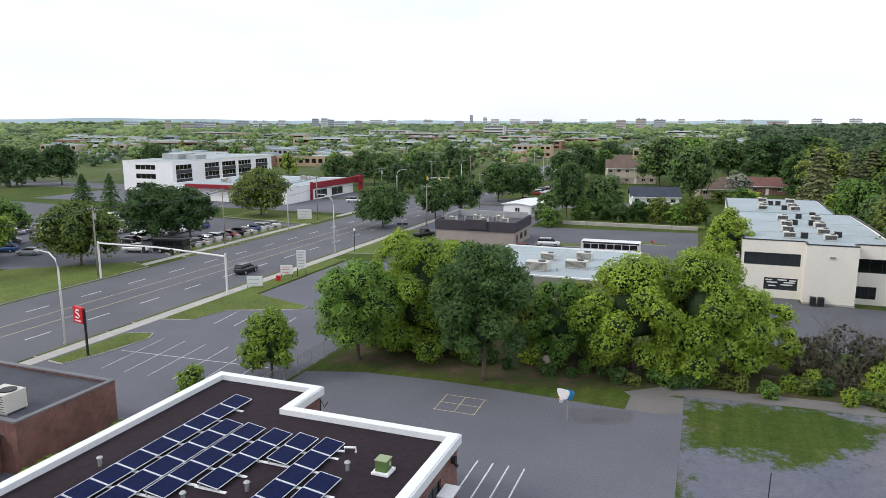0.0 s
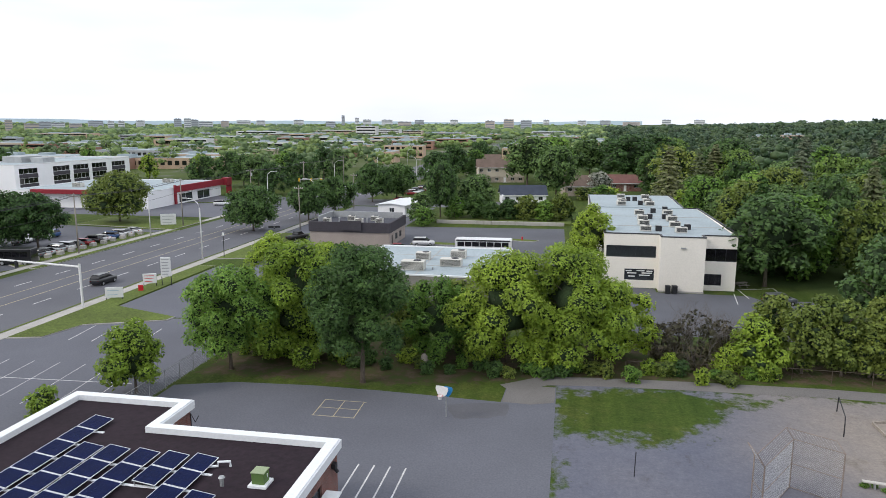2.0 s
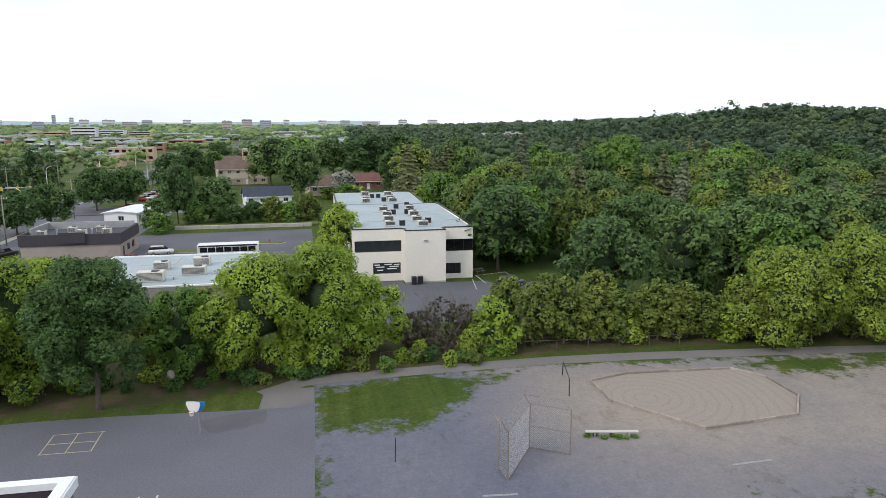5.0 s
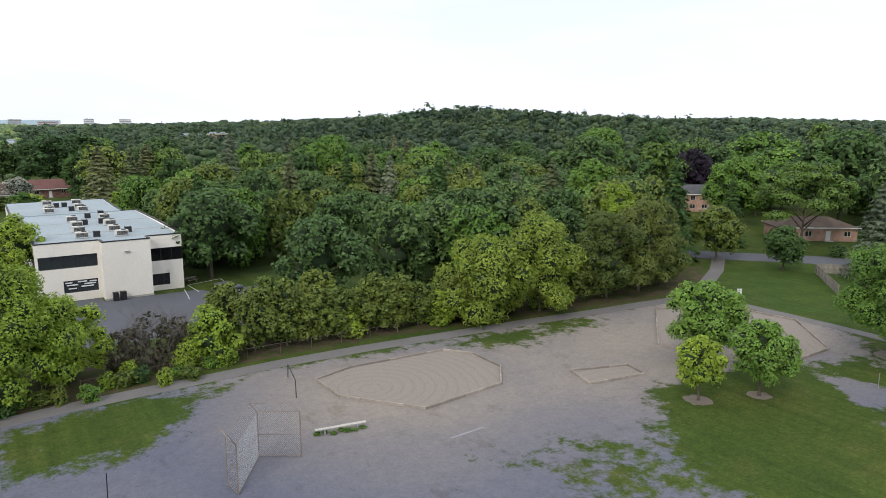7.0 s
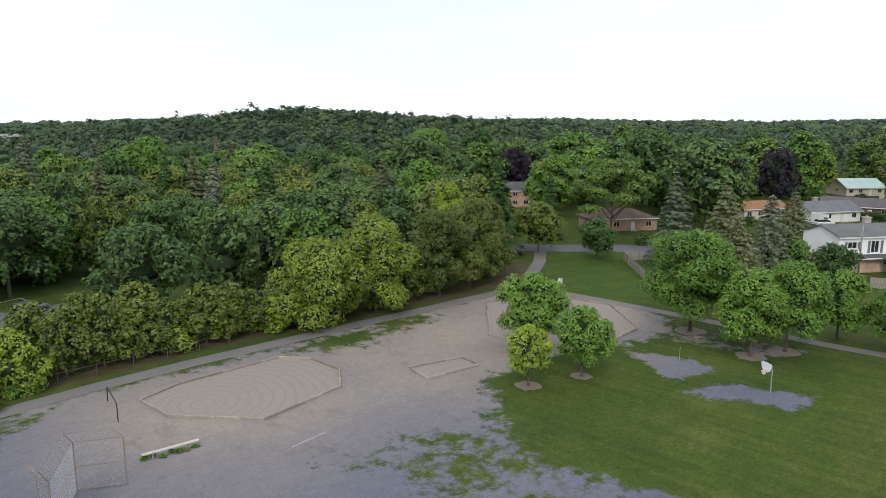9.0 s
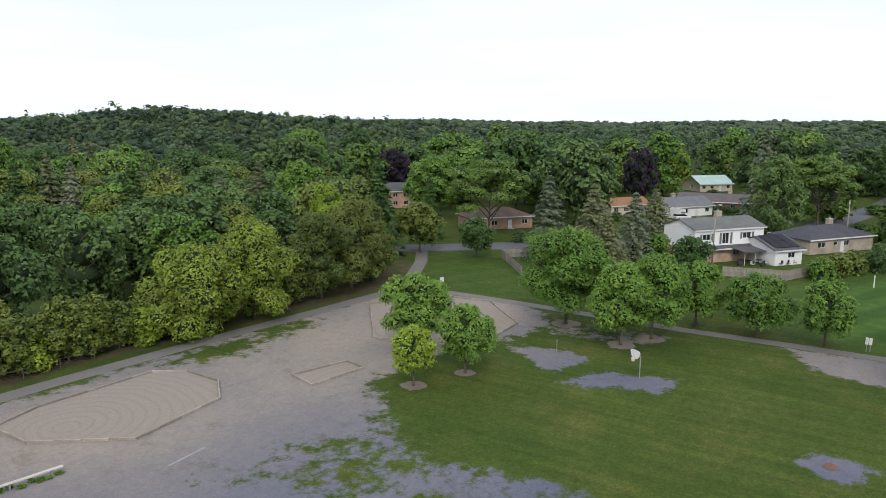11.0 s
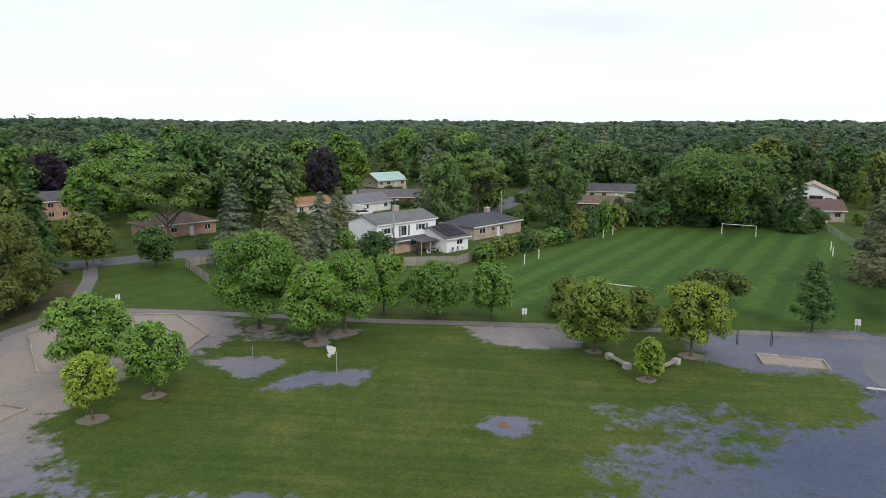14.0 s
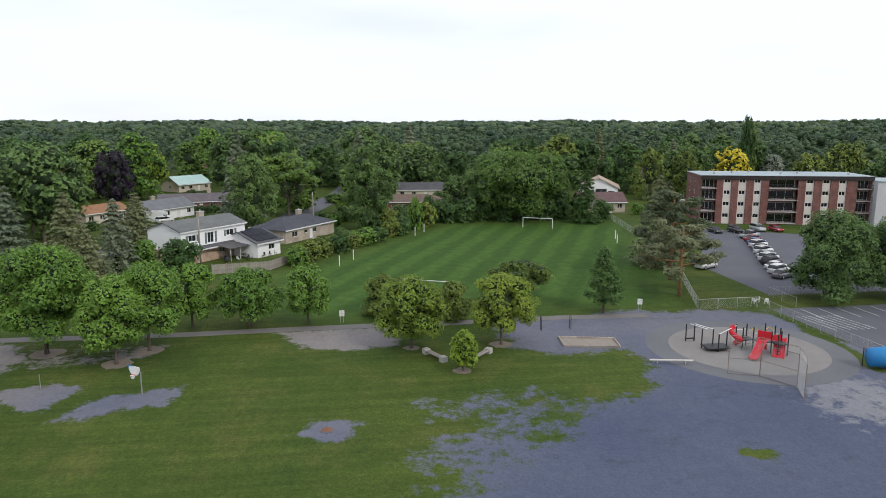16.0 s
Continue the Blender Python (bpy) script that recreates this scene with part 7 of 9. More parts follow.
house(318.0, -250.0, -120, 30.0, 14.0, 4.5, 7.5, CREAMWALL, surface("blue-grey shingle", (0.12, 0.14, 0.18), 0.2, 3, 0.95), "long house with a blue-grey roof", "s")
# houses beyond the east parking lot
house(-15.5, 224.0, 10, 14.0, 9.0, 3.0, 5.4, WHITEWALL, surface("navy shingle", (0.05, 0.06, 0.085), 0.2, 3, 0.95), "white bungalow with a navy roof", "sw")
house(2.0, 252.0, 10, 11.0, 11.0, 3.6, 6.8, surface("beige siding", (0.42, 0.36, 0.30), 0.1, 2, 0.9), SHINGLE_BROWN, "beige house with a gable and garage", "s", garage=True)
house(19.0, 272.0, 5, 12.0, 9.0, 3.2, 5.8, BRICK, surface("red-brown shingle", (0.17, 0.085, 0.075), 0.2, 3, 0.95), "brick house with a red-brown roof", "s")
house(-31.0, 304.0, 10, 20.0, 11.0, 6.5, 9.5, CREAMWALL, SHINGLE_BROWN, "cream two-storey house with brown roof", "sw", lower=BRICK_TAN)
house(-45.0, 350.0, 10, 18.0, 11.0, 6.5, 9.5, CREAMWALL, SHINGLE_BROWN, "cream two-storey house with brown roof", "sw")
house(-46.5, 190.0, 80, 16.0, 8.0, 3.2, 3.6, WHITEWALL, FASCIA, "low white shed with a pale flat roof", "s", door=False, name="shop")


# apartments: brick piers, white window strips, balconies
def apartment():
    t = thing("apartment_building", "four-storey brown brick apartments with balconies", "apartments", 167.4, -90.8, 0, -14.8)
    H, D, L = 12.2, 16.0, 41.2
    PANEL = surface("cream wall panel", (0.60, 0.56, 0.52), 0.08, 2, 0.85)
    marks = [0.0, 4.0, 5.7, 7.8, 9.6, 11.7, 13.6, 15.6, 17.5, 25.0, 26.9, 29.0, 31.0, 33.1, 35.2, 37.2, 39.9, 43.7]
    cols = [(p * 0.943, q * 0.943, k) for p, q, k in zip(marks, marks[1:], "bpwpwpwpbpwpwpwpb")]
    for u0, u1, k in cols:
        fl = [0.35 + 2.95 * i for i in range(4)]
        if k == "p":
            part("pier", Shape().box(-0.25, -u1, 0, 0.3, -u0, H), BRICK_DARK, t)
        elif k == "w":
            facade(t, (0.0, -u0), (0.0, -u1), 0, H, [(0.25, u1 - u0 - 0.25, z + 1.3, z + 2.3) for z in fl], PANEL, WHITEMETAL, GLASS_DARK, name="panel")
        else:
            facade(t, (1.3, -u0), (1.3, -u1), 0, H, [(0.4, u1 - u0 - 0.4, z + 0.1, z + 2.2) for z in fl], BRICK_DARK, WHITEMETAL, GLASS_DARK, mull=2, name="recess")
            for z in fl:
                bal = part("balcony", Shape().box(-0.75, -u1 + 0.05, z - 0.18, 1.3, -u0 - 0.05, z), CONCRETE, t)
                rail = Shape().box(-0.75, -u1 + 0.05, z + 0.95, -0.70, -u0 - 0.05, z + 1.02)
                m = int((u1 - u0) / 0.28)
                for j in range(m + 1):
                    v = -u1 + 0.06 + (u1 - u0 - 0.12) * j / m
                    rail.box(-0.745, v - 0.012, z, -0.715, v + 0.012, z + 0.95)
                part("railing", rail, DARKMETAL, bal)
    facade(t, (D, 0), (0.3, 0), 0, H, [(3, 4.5, 1.2 + 2.95 * i, 2.5 + 2.95 * i) for i in range(4)] + [(8, 9.5, 1.2 + 2.95 * i, 2.5 + 2.95 * i) for i in range(4)], BRICK_DARK, WHITEMETAL, GLASS_DARK)
    facade(t, (0.3, -L), (D, -L), 0, H, [], BRICK_DARK)
    facade(t, (D, -L + 0.3), (D, -0.3), 0, H, [], BRICK_DARK)
    part("cornice", Shape().box(-0.5, -L - 0.2, H - 0.9, -0.255, 0.2, H + 0.1), surface("dark brown fascia", (0.035, 0.028, 0.028), 0.2, 2, 0.8), t)
    part("roof", Shape().box(-0.25, -L - 0.2, H, D + 0.2, 0.2, H + 0.2), ROOFGREY, t, "pale gravel flat roof")
    for i in range(7):
        part("roof_vent", Shape().tube([(4 + (i % 3) * 4, -4 - 5.5 * i, H + 0.2), (4 + (i % 3) * 4, -4 - 5.5 * i, H + 0.8)], 0.3, 8), METAL, t)
    part("floor", Shape().box(1.7, -L + 0.4, 3.1, D - 0.4, -0.4, 3.25).box(1.7, -L + 0.4, 6.05, D - 0.4, -0.4, 6.2).box(1.7, -L + 0.4, 9.0, D - 0.4, -0.4, 9.15), CONCRETE, t)


apartment()
wing = thing("apartment_wing", "plain grey rendered stair block beside the apartments", "building", 167.4, -90.8, 0, -14.8)
part("wall", Shape().box(-2.6, -55, 0, 9, -41.25, 11.2), surface("grey render", (0.5, 0.5, 0.52), 0.08, 1, 0.9), wing)
part("roof", Shape().box(-2.8, -55.2, 11.2, 9.2, -41.22, 11.45), ROOFGREY, wing)


# paler glass for the skyline towers: distance haze put into its tint
GLASS_HAZED = glass_mat("hazed tower glass", (0.22, 0.24, 0.28), 0.3)


# shops, warehouses and towers of the town
def town_block(x, y, w, d, h, wallmat, roofmat, label, rows=1, rz=0.0, name="town_building"):
    t = thing(name, label, "building", x, y, float(terrain(x, y)), rz)
    part("wall", Shape().box(-w / 2, -d / 2, -1, w / 2, d / 2, h), wallmat, t)
    part("roof", Shape().box(-w / 2 + 0.4, -d / 2 + 0.4, h - 0.2, w / 2 - 0.4, d / 2 - 0.4, h + 0.12).box(-w * 0.3, -d * 0.2, h, -w * 0.1, d * 0.1, h + 1.6).box(w * 0.1, -d * 0.1, h, w * 0.22, d * 0.2, h + 1.3), roofmat, t)
    for r in range(rows):
        z0 = h * (r + 0.35) / rows
        z1 = h * (r + 0.75) / rows
        n = max(3, int(w / (4.0 if rows < 4 else 5.0)))
        glass = GLASS_DARK if name != "tower_block" else GLASS_HAZED
        if math.hypot(x, y) < 650:
            for i in range(n):
                u = -w / 2 + w * (i + 0.2) / n
                part("window", Shape().box(u, -d / 2 - 0.06, z0, u + w / n * 0.6, -d / 2 + 0.02, z1), glass, t)
        else:
            part("window_band", Shape().box(-w * 0.46, -d / 2 - 0.06, z0, w * 0.46, -d / 2 + 0.02, z1), glass, t)
    return t


TOWNWALLS = [surface("town beige", (0.50, 0.42, 0.34), 0.1, 0.5, 0.9), surface("town white", (0.66, 0.66, 0.66), 0.08, 0.5, 0.9), surface("town brick", (0.33, 0.19, 0.14), 0.12, 0.5, 0.9), surface("town grey", (0.36, 0.37, 0.39), 0.1, 0.5, 0.9), surface("town tan", (0.52, 0.38, 0.28), 0.1, 0.5, 0.9)]
TOWNWORDS = ["beige", "white", "red-brick", "grey", "tan"]


def at_bearing(b, r):
    return r * math.sin(radians(b)), r * math.cos(radians(b))


TOWN = [  # bearing, distance, width, depth, height, tone
    (-40.8, 470, 52, 24, 7, 1), (-37.0, 430, 40, 24, 6, 2), (-33.6, 440, 42, 24, 6, 2), (-31.0, 430, 46, 26, 6, 4), (-28.6, 470, 46, 24, 6, 4), (-33.5, 560, 60, 30, 6, 3), (-29.5, 620, 50, 26, 6, 0), (-25.5, 560, 40, 24, 6, 0), (-24.0, 720, 50, 30, 7, 1),
    (-18.2, 700, 40, 26, 8, 1), (-15.6, 730, 66, 30, 8, 0), (-12.8, 690, 40, 26, 8, 2), (-14.2, 860, 60, 30, 9, 4), (-16.6, 1250, 36, 20, 20, 1), (-14.9, 1300, 46, 24, 14, 1), (-12.9, 1250, 34, 20, 12, 0), (-20.5, 1000, 60, 40, 7, 1), (-22.5, 1200, 70, 40, 8, 0),
    (-7.6, 860, 30, 22, 8, 3), (-2.6, 930, 40, 24, 8, 4), (2.6, 760, 36, 24, 8, 1), (-36, 760, 70, 34, 7, 1), (-42.5, 800, 70, 34, 7, 0), (-46, 1000, 80, 34, 8, 1), (-30.5, 860, 60, 34, 7, 4), (-27, 1000, 70, 34, 8, 1),
    (-33, 1150, 80, 36, 8, 3), (-38.5, 1300, 90, 36, 9, 4), (-25, 1400, 80, 36, 10, 1), (-19, 1500, 80, 36, 10, 4), (-10.5, 1200, 60, 30, 9, 3), (-2, 1300, 60, 30, 10, 1), (14.2, 640, 30, 18, 13, 2), (15.9, 655, 24, 18, 13, 4), (6.5, 900, 40, 20, 10, 1)]
trng = random.Random(4)
for _ in range(110):
    b, r = trng.uniform(-50, 2), 420 + 1000 * trng.random() ** 1.2
    x, y = at_bearing(b, r)
    if -112 < x < -50 or (x < -95 and y < 330) or any(abs(b - q[0]) * r / 57.3 < (q[2] + 36) / 2 + 8 and abs(r - q[1]) < 45 for q in TOWN):
        continue
    TOWN.append((b, r, trng.uniform(14, 36), trng.uniform(12, 22), trng.uniform(4.5, 9.5), trng.choice((0, 1, 2, 3, 4, 4, 0))))
for b, r, w, d, h, k in TOWN:
    x, y = at_bearing(b, r)
    town_block(x, y, w, d, h, TOWNWALLS[k], ROOFGREY, "low " + TOWNWORDS[k] + " flat-roofed commercial building in town", 1 if h < 8 else (2 if h < 12 else 4), -b * 0.2)
TOWERS = [(-42.0, 2300, 18, 46, 4), (-40.6, 2500, 44, 32, 4), (-39.8, 2500, 34, 40, 3), (-39.0, 2600, 40, 36, 1), (-37.9, 2500, 36, 32, 4), (-35.6, 2600, 20, 44, 1), (-34.9, 2600, 20, 44, 1), (-33.6, 2900, 30, 46, 1), (-31.0, 2600, 24, 54, 3), (-30.3, 2600, 24, 56, 1), (-29.8, 2650, 26, 50, 3), (-29.0, 2700, 50, 42, 1),
          (-27.6, 2900, 30, 44, 4), (-24.9, 3400, 40, 44, 1), (-22.0, 3600, 50, 46, 1), (-19.5, 2600, 34, 42, 3), (-18.5, 3600, 16, 76, 3), (-17.4, 3700, 20, 60, 1), (-16.6, 3700, 44, 48, 1), (-15.0, 3900, 60, 46, 1), (-12.4, 3900, 50, 44, 3), (-9.6, 3700, 40, 46, 1), (-6.7, 2300, 30, 44, 4), (-5.2, 2300, 32, 50, 4), (-3.8, 2350, 36, 46, 3), (-2.2, 3600, 30, 46, 1),
          (0.6, 3300, 40, 44, 1), (2.4, 3500, 50, 42, 3), (4.4, 2600, 60, 36, 4), (7.0, 3300, 40, 44, 1), (9.4, 3500, 50, 40, 1), (-44.5, 3200, 60, 36, 1), (-36.6, 3400, 60, 40, 3), (-26.2, 3800, 70, 42, 1), (-13.6, 3200, 60, 38, 4)]
# tower walls in paled tones that carry the distance haze in their colour
HAZED_WALLS = [surface("hazed far beige", (0.62, 0.58, 0.56), 0.06, 0.3, 0.9), surface("hazed far white", (0.78, 0.79, 0.82), 0.05, 0.3, 0.9), surface("hazed far brick", (0.55, 0.48, 0.46), 0.06, 0.3, 0.9), surface("hazed far grey", (0.52, 0.55, 0.6), 0.06, 0.3, 0.9), surface("hazed far tan", (0.60, 0.52, 0.48), 0.06, 0.3, 0.9)]
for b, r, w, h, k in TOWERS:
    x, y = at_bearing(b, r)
    town_block(x, y, w, 18, h * 0.74, HAZED_WALLS[k], ROOFGREY, "distant " + TOWNWORDS[k] + " apartment tower on the skyline", max(2, int(h / 9)), -b, "tower_block")
# backdrop ridge; its blue-green colour has the distance haze painted in
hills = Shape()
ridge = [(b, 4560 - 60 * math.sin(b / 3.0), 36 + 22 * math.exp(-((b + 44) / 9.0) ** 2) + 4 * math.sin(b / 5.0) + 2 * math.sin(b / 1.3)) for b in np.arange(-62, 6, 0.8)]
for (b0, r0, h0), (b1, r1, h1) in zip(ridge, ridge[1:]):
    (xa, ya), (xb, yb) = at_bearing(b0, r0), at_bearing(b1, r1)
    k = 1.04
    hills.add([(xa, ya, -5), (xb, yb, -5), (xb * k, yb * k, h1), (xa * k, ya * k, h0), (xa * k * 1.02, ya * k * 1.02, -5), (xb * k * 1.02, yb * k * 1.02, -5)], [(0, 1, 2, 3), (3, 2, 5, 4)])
structure("backdrop", hills, surface("hazed blue-green hills", (0.33, 0.42, 0.47), 0.12, 0.004, 1.0, bump=0), "low far hills with distance haze painted into their blue-green", "distant hills")
sheet("water", [(-4600, 3300), (-3000, 3560), (-2500, 3900), (-4600, 3700)], 13.0, surface("river water", (0.35, 0.42, 0.5), 0.05, 0.01, 0.1), "pale strip of river far off", "water", 0.5)


# ---- street furniture ----
def street_lamp(x, y, h, rz, reach=2.6, label="tall grey street lamp with a curved arm"):
    t = thing("street_lamp", label, "street lamp", x, y, 0, rz, "street lamps")
    part("pole", Shape().tube([(0, 0, 0), (0, 0, h * 0.82), (reach * 0.12, 0, h * 0.92), (reach * 0.45, 0, h * 0.985), (reach, 0, h)], 0.13, 8, 0.06), WHITEMETAL, t, smooth=True)
    part("base", Shape().tube([(0, 0, 0), (0, 0, 0.35)], 0.22, 10), CONCRETE, t)
    part("lamp_head", Shape().slab(reach - 0.1, -0.16, h - 0.1, reach + 0.75, 0.16, h + 0.06, 0.04), METAL, t)
    return t


street_lamp(-68.0, 56.6, 10.8, 180)
street_lamp(-66.9, 116.9, 11.5, 180)
street_lamp(-67.2, 176, 10.5, 180)
street_lamp(-67.2, 232, 10.5, 180)
street_lamp(-67.2, 300, 10.5, 180)
for i in range(5):
    street_lamp(-92.4, 140 + 62 * i, 10.5, 0)


def gantry():
    t = thing("traffic_mast", "white steel mast arm spanning the road", "traffic mast", 0, 0)
    part("pole", Shape().tube([(-65.8, 82.9, 0), (-65.8, 82.9, 6.1)], 0.16, 10), WHITEMETAL, t)
    part("far_pole", Shape().tube([(-91.9, 84.3, 0), (-91.9, 84.3, 6.2)], 0.16, 10), WHITEMETAL, t)
    part("beam", Shape().tube([(-65.9, 82.9, 5.7), (-79, 83.6, 6.1), (-91.9, 84.3, 5.9)], 0.14, 10), WHITEMETAL, t)
    for x in (-76.0, -81.5):
        part("signal_head", Shape().slab(x - 0.2, 83.15, 5.1, x + 0.2, 83.45, 6.1, 0.04), DARKMETAL, t)


gantry()


def utility_pole(x, y, h, rz=0, arm=True, transformer=False):
    t = thing("utility_pole", "weathered wooden utility pole with a crossarm", "utility pole", x, y, float(terrain(x, y)), rz, "utility poles")
    part("pole", Shape().tube([(0, 0, -0.2), (0, 0, h)], 0.16, 8, 0.11), POLEWOOD, t, smooth=True)
    if arm:
        part("crossarm", Shape().box(-1.1, -0.06, h - 0.75, 1.1, 0.06, h - 0.62), POLEWOOD, t)
        for u in (-1.0, -0.5, 0.5, 1.0):
            part("insulator", Shape().tube([(u, 0, h - 0.62), (u, 0, h - 0.42)], 0.05, 6), WHITEMETAL, t)
    if transformer:
        part("transformer", Shape().tube([(0.32, 0, h - 2.2), (0.32, 0, h - 1.3)], 0.24, 10), METAL, t)
    return t


POLES_W = [(-93.6, 52.0), (-93.4, 85.2), (-94.0, 118.6), (-94.0, 156), (-94.0, 194), (-94.0, 236), (-94.0, 280)]
for i, (x, y) in enumerate(POLES_W):
    utility_pole(x, y, 11.8, 0, True, i % 3 == 1)
for x, y, h in ((-63.5, 156.0, 10.5), (-63.5, 198, 10.5), (-63.5, 242, 10.5), (-63.5, 290, 10.5)):
    utility_pole(x, y, h)
for x, y, h, rz in ((130.2, 26.1, 8.6, 0), (163.5, 7.0, 9.8, 0), (268.0, 82.0, 10.5, 0), (350.0, -32.0, 10.5, 0), (-2.0, 243.0, 8.6, 0), (224.0, -100.0, 11.0, 0)):
    utility_pole(x, y, h, rz, h > 9.7, h > 10)


def wire(name, a, b, sag, label="thin black overhead cable"):
    t = thing(name, label, "cable")
    pts = [Vector(a).lerp(Vector(b), k / 10) - Vector((0, 0, sag * 4 * (k / 10) * (1 - k / 10))) for k in range(11)]
    part("cable", Shape().tube(pts, 0.03, 4), DARKMETAL, t)


for (x0, y0), (x1, y1) in zip(POLES_W, POLES_W[1:]):
    for u in (-1.0, 0.5, 1.0):
        wire("overhead_wire", (x0 + u, y0, 11.4), (x1 + u, y1, 11.4), 0.7)
    wire("overhead_wire", (x0, y0, 8.6), (x1, y1, 8.6), 0.9)

RED_SIGN = surface("red sign face", (0.58, 0.02, 0.03), 0.08, 3, 0.5)
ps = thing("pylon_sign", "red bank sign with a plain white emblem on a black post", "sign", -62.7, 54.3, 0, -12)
part("post", Shape().box(0.75, -0.1, 0, 0.95, 0.1, 5.3), DARKMETAL, ps)
part("sign_box", Shape().slab(-1.0, -0.18, 3.7, 0.74, 0.18, 5.5, 0.04), RED_SIGN, ps)
part("emblem", Shape().tube([(0.25, -0.20, 5.15), (-0.25, -0.20, 5.2), (-0.45, -0.20, 4.95), (0.0, -0.20, 4.75), (0.3, -0.20, 4.55), (0.05, -0.20, 4.3), (-0.45, -0.20, 4.35)], 0.09, 6), WHITEMETAL, ps)
part("bar", Shape().box(-0.7, -0.2, 3.9, 0.45, -0.182, 4.05), WHITEMETAL, ps)


def board_sign(x, y, rz, w, z0, z1, label, face, bars=3, name="sign_board", posts=True, barmat=None):
    t = thing(name, label, "sign", x, y, 0, rz)
    part("board", Shape().slab(-w / 2, -0.09, z0, w / 2, 0.09, z1, 0.02), face, t)
    if posts:
        for sx in (-1, 1):
            part("post", Shape().box(sx * w * 0.46 - 0.05, -0.05, 0, sx * w * 0.46 + 0.05, 0.05, z0 if z0 > 0.3 else z1), DARKMETAL, t)
    s = Shape()
    for i in range(bars):
        zz = z0 + (z1 - z0) * (i + 0.6) / (bars + 0.4)
        s.box(-w * 0.38, -0.105, zz, w * (0.2 + 0.08 * (i % 3)), -0.092, zz + (z1 - z0) * 0.05)
    part("lettering_bars", s, barmat or DARKMETAL, t)
    return t


PALE_BLUE = surface("pale blue sign", (0.35, 0.50, 0.62), 0.06, 3, 0.6)
py = board_sign(-61.7, 96.8, 20, 1.5, 1.5, 4.5, "tall white tenant sign board between dark posts", WHITEMETAL, 6, "tenant_sign", True, METAL)
board_sign(-64.0, 87.2, 20, 2.4, 0.4, 1.9, "low white and pale blue sign board on the verge", WHITEMETAL, 2, barmat=PALE_BLUE)
board_sign(-63.8, 95.6, 20, 2.0, 0.6, 2.1, "white sign board with coloured bars on the verge", WHITEMETAL, 3, barmat=RED_SIGN)
board_sign(-63.4, 92.6, 20, 0.7, 0.1, 1.0, "small pinkish-red box sign on the verge", RED_SIGN, 0, posts=False)
board_sign(-97.6, 155.5, 25, 3.6, 0.4, 3.0, "broad white monument sign in a flower bed", WHITEMETAL, 3, "monument_sign", barmat=METAL)
rs = thing("roadside_sign", "orange-red oval restaurant sign without lettering on a post", "sign", -62.0, 138.0, 0, 25)
part("post", Shape().box(-0.12, -0.12, 0, 0.12, 0.12, 2.4), DARKMETAL, rs)
part("oval", Shape().prism([(1.7 * math.cos(a * math.pi / 10), 1.05 * math.sin(a * math.pi / 10)) for a in range(20)], -0.15, 0.15).mesh("oval", surface("orange sign", (0.62, 0.10, 0.02), 0.1, 3, 0.5)), None, rs)
rs.children[1].matrix_basis = pose(0, 0, 3.3, 90, 0, 0)
part("band", Shape().box(-1.2, -0.2, 3.1, 1.2, -0.16, 3.5), DARKMETAL, rs)
sb = thing("short_lamp", "short dark lamp post with a white globe", "street lamp", -64.2, 120.0)
part("pole", Shape().tube([(0, 0, 0), (0, 0, 4.2)], 0.07, 8), DARKMETAL, sb)
part("globe", Shape().tube([(0, 0, 4.2), (0, 0, 4.35), (0, 0, 4.6), (0, 0, 4.75)], 0.25, 10, 0.2), WHITEMETAL, sb)
tl = thing("traffic_light", "yellow traffic signal heads on a mast arm", "traffic light", -66.4, 203.0)
part("pole", Shape().tube([(0, 0, 0), (0, 0, 6.2)], 0.12, 8), METAL, tl)
part("arm", Shape().tube([(0, 0, 5.8), (-8, 0, 6.3)], 0.09, 8), METAL, tl)
YELLOWBOX = surface("signal yellow", (0.62, 0.42, 0.02), 0.1, 3, 0.5)
for u in (-4.0, -7.6, 0.4):
    part("signal_head", Shape().slab(u - 0.25, -0.3, 5.2, u + 0.25, 0.05, 6.4, 0.04), YELLOWBOX, tl)
copy_thing(tl, pose(-92.2, 228.0, 0, 0, 0, 180))
for i in range(12):
    bl = thing("concrete_block", "rough pale concrete barrier block beside the parked cars", "barrier", -96.4 + 0.1 * (i % 2), 106.8 + 3.2 * i, 0.14, 5 * (i % 3), "barrier blocks") if i == 0 else copy_thing(bl0, pose(-96.4 + 0.1 * (i % 2), 106.8 + 3.2 * i, 0.14, 0, 0, 7 * (i % 3)))
    if i == 0:
        bl0 = bl
        part("block", Shape().slab(-0.45, -0.6, 0, 0.45, 0.6, 0.75, 0.12), CONCRETE, bl)


# ---- vehicles ----
def loft(sections):
    """Skins cross-sections (x, z0, z1, half width below, half width above)."""
    s = Shape()
    n = len(sections)
    vs = []
    for x, z0, z1, w0, w1 in sections:
        zm = z0 + (z1 - z0) * 0.62
        vs += [(x, -w0, z0), (x, -w0, zm), (x, -w1, z1), (x, w1, z1), (x, w0, zm), (x, w0, z0)]
    fs = []
    for i in range(n - 1):
        for j in range(6):
            a, b = i * 6 + j, i * 6 + (j + 1) % 6
            fs.append((a, a + 6, b + 6, b))
    fs += [tuple(range(6)), tuple(reversed(range((n - 1) * 6, n * 6)))]
    return s.add(vs, fs)


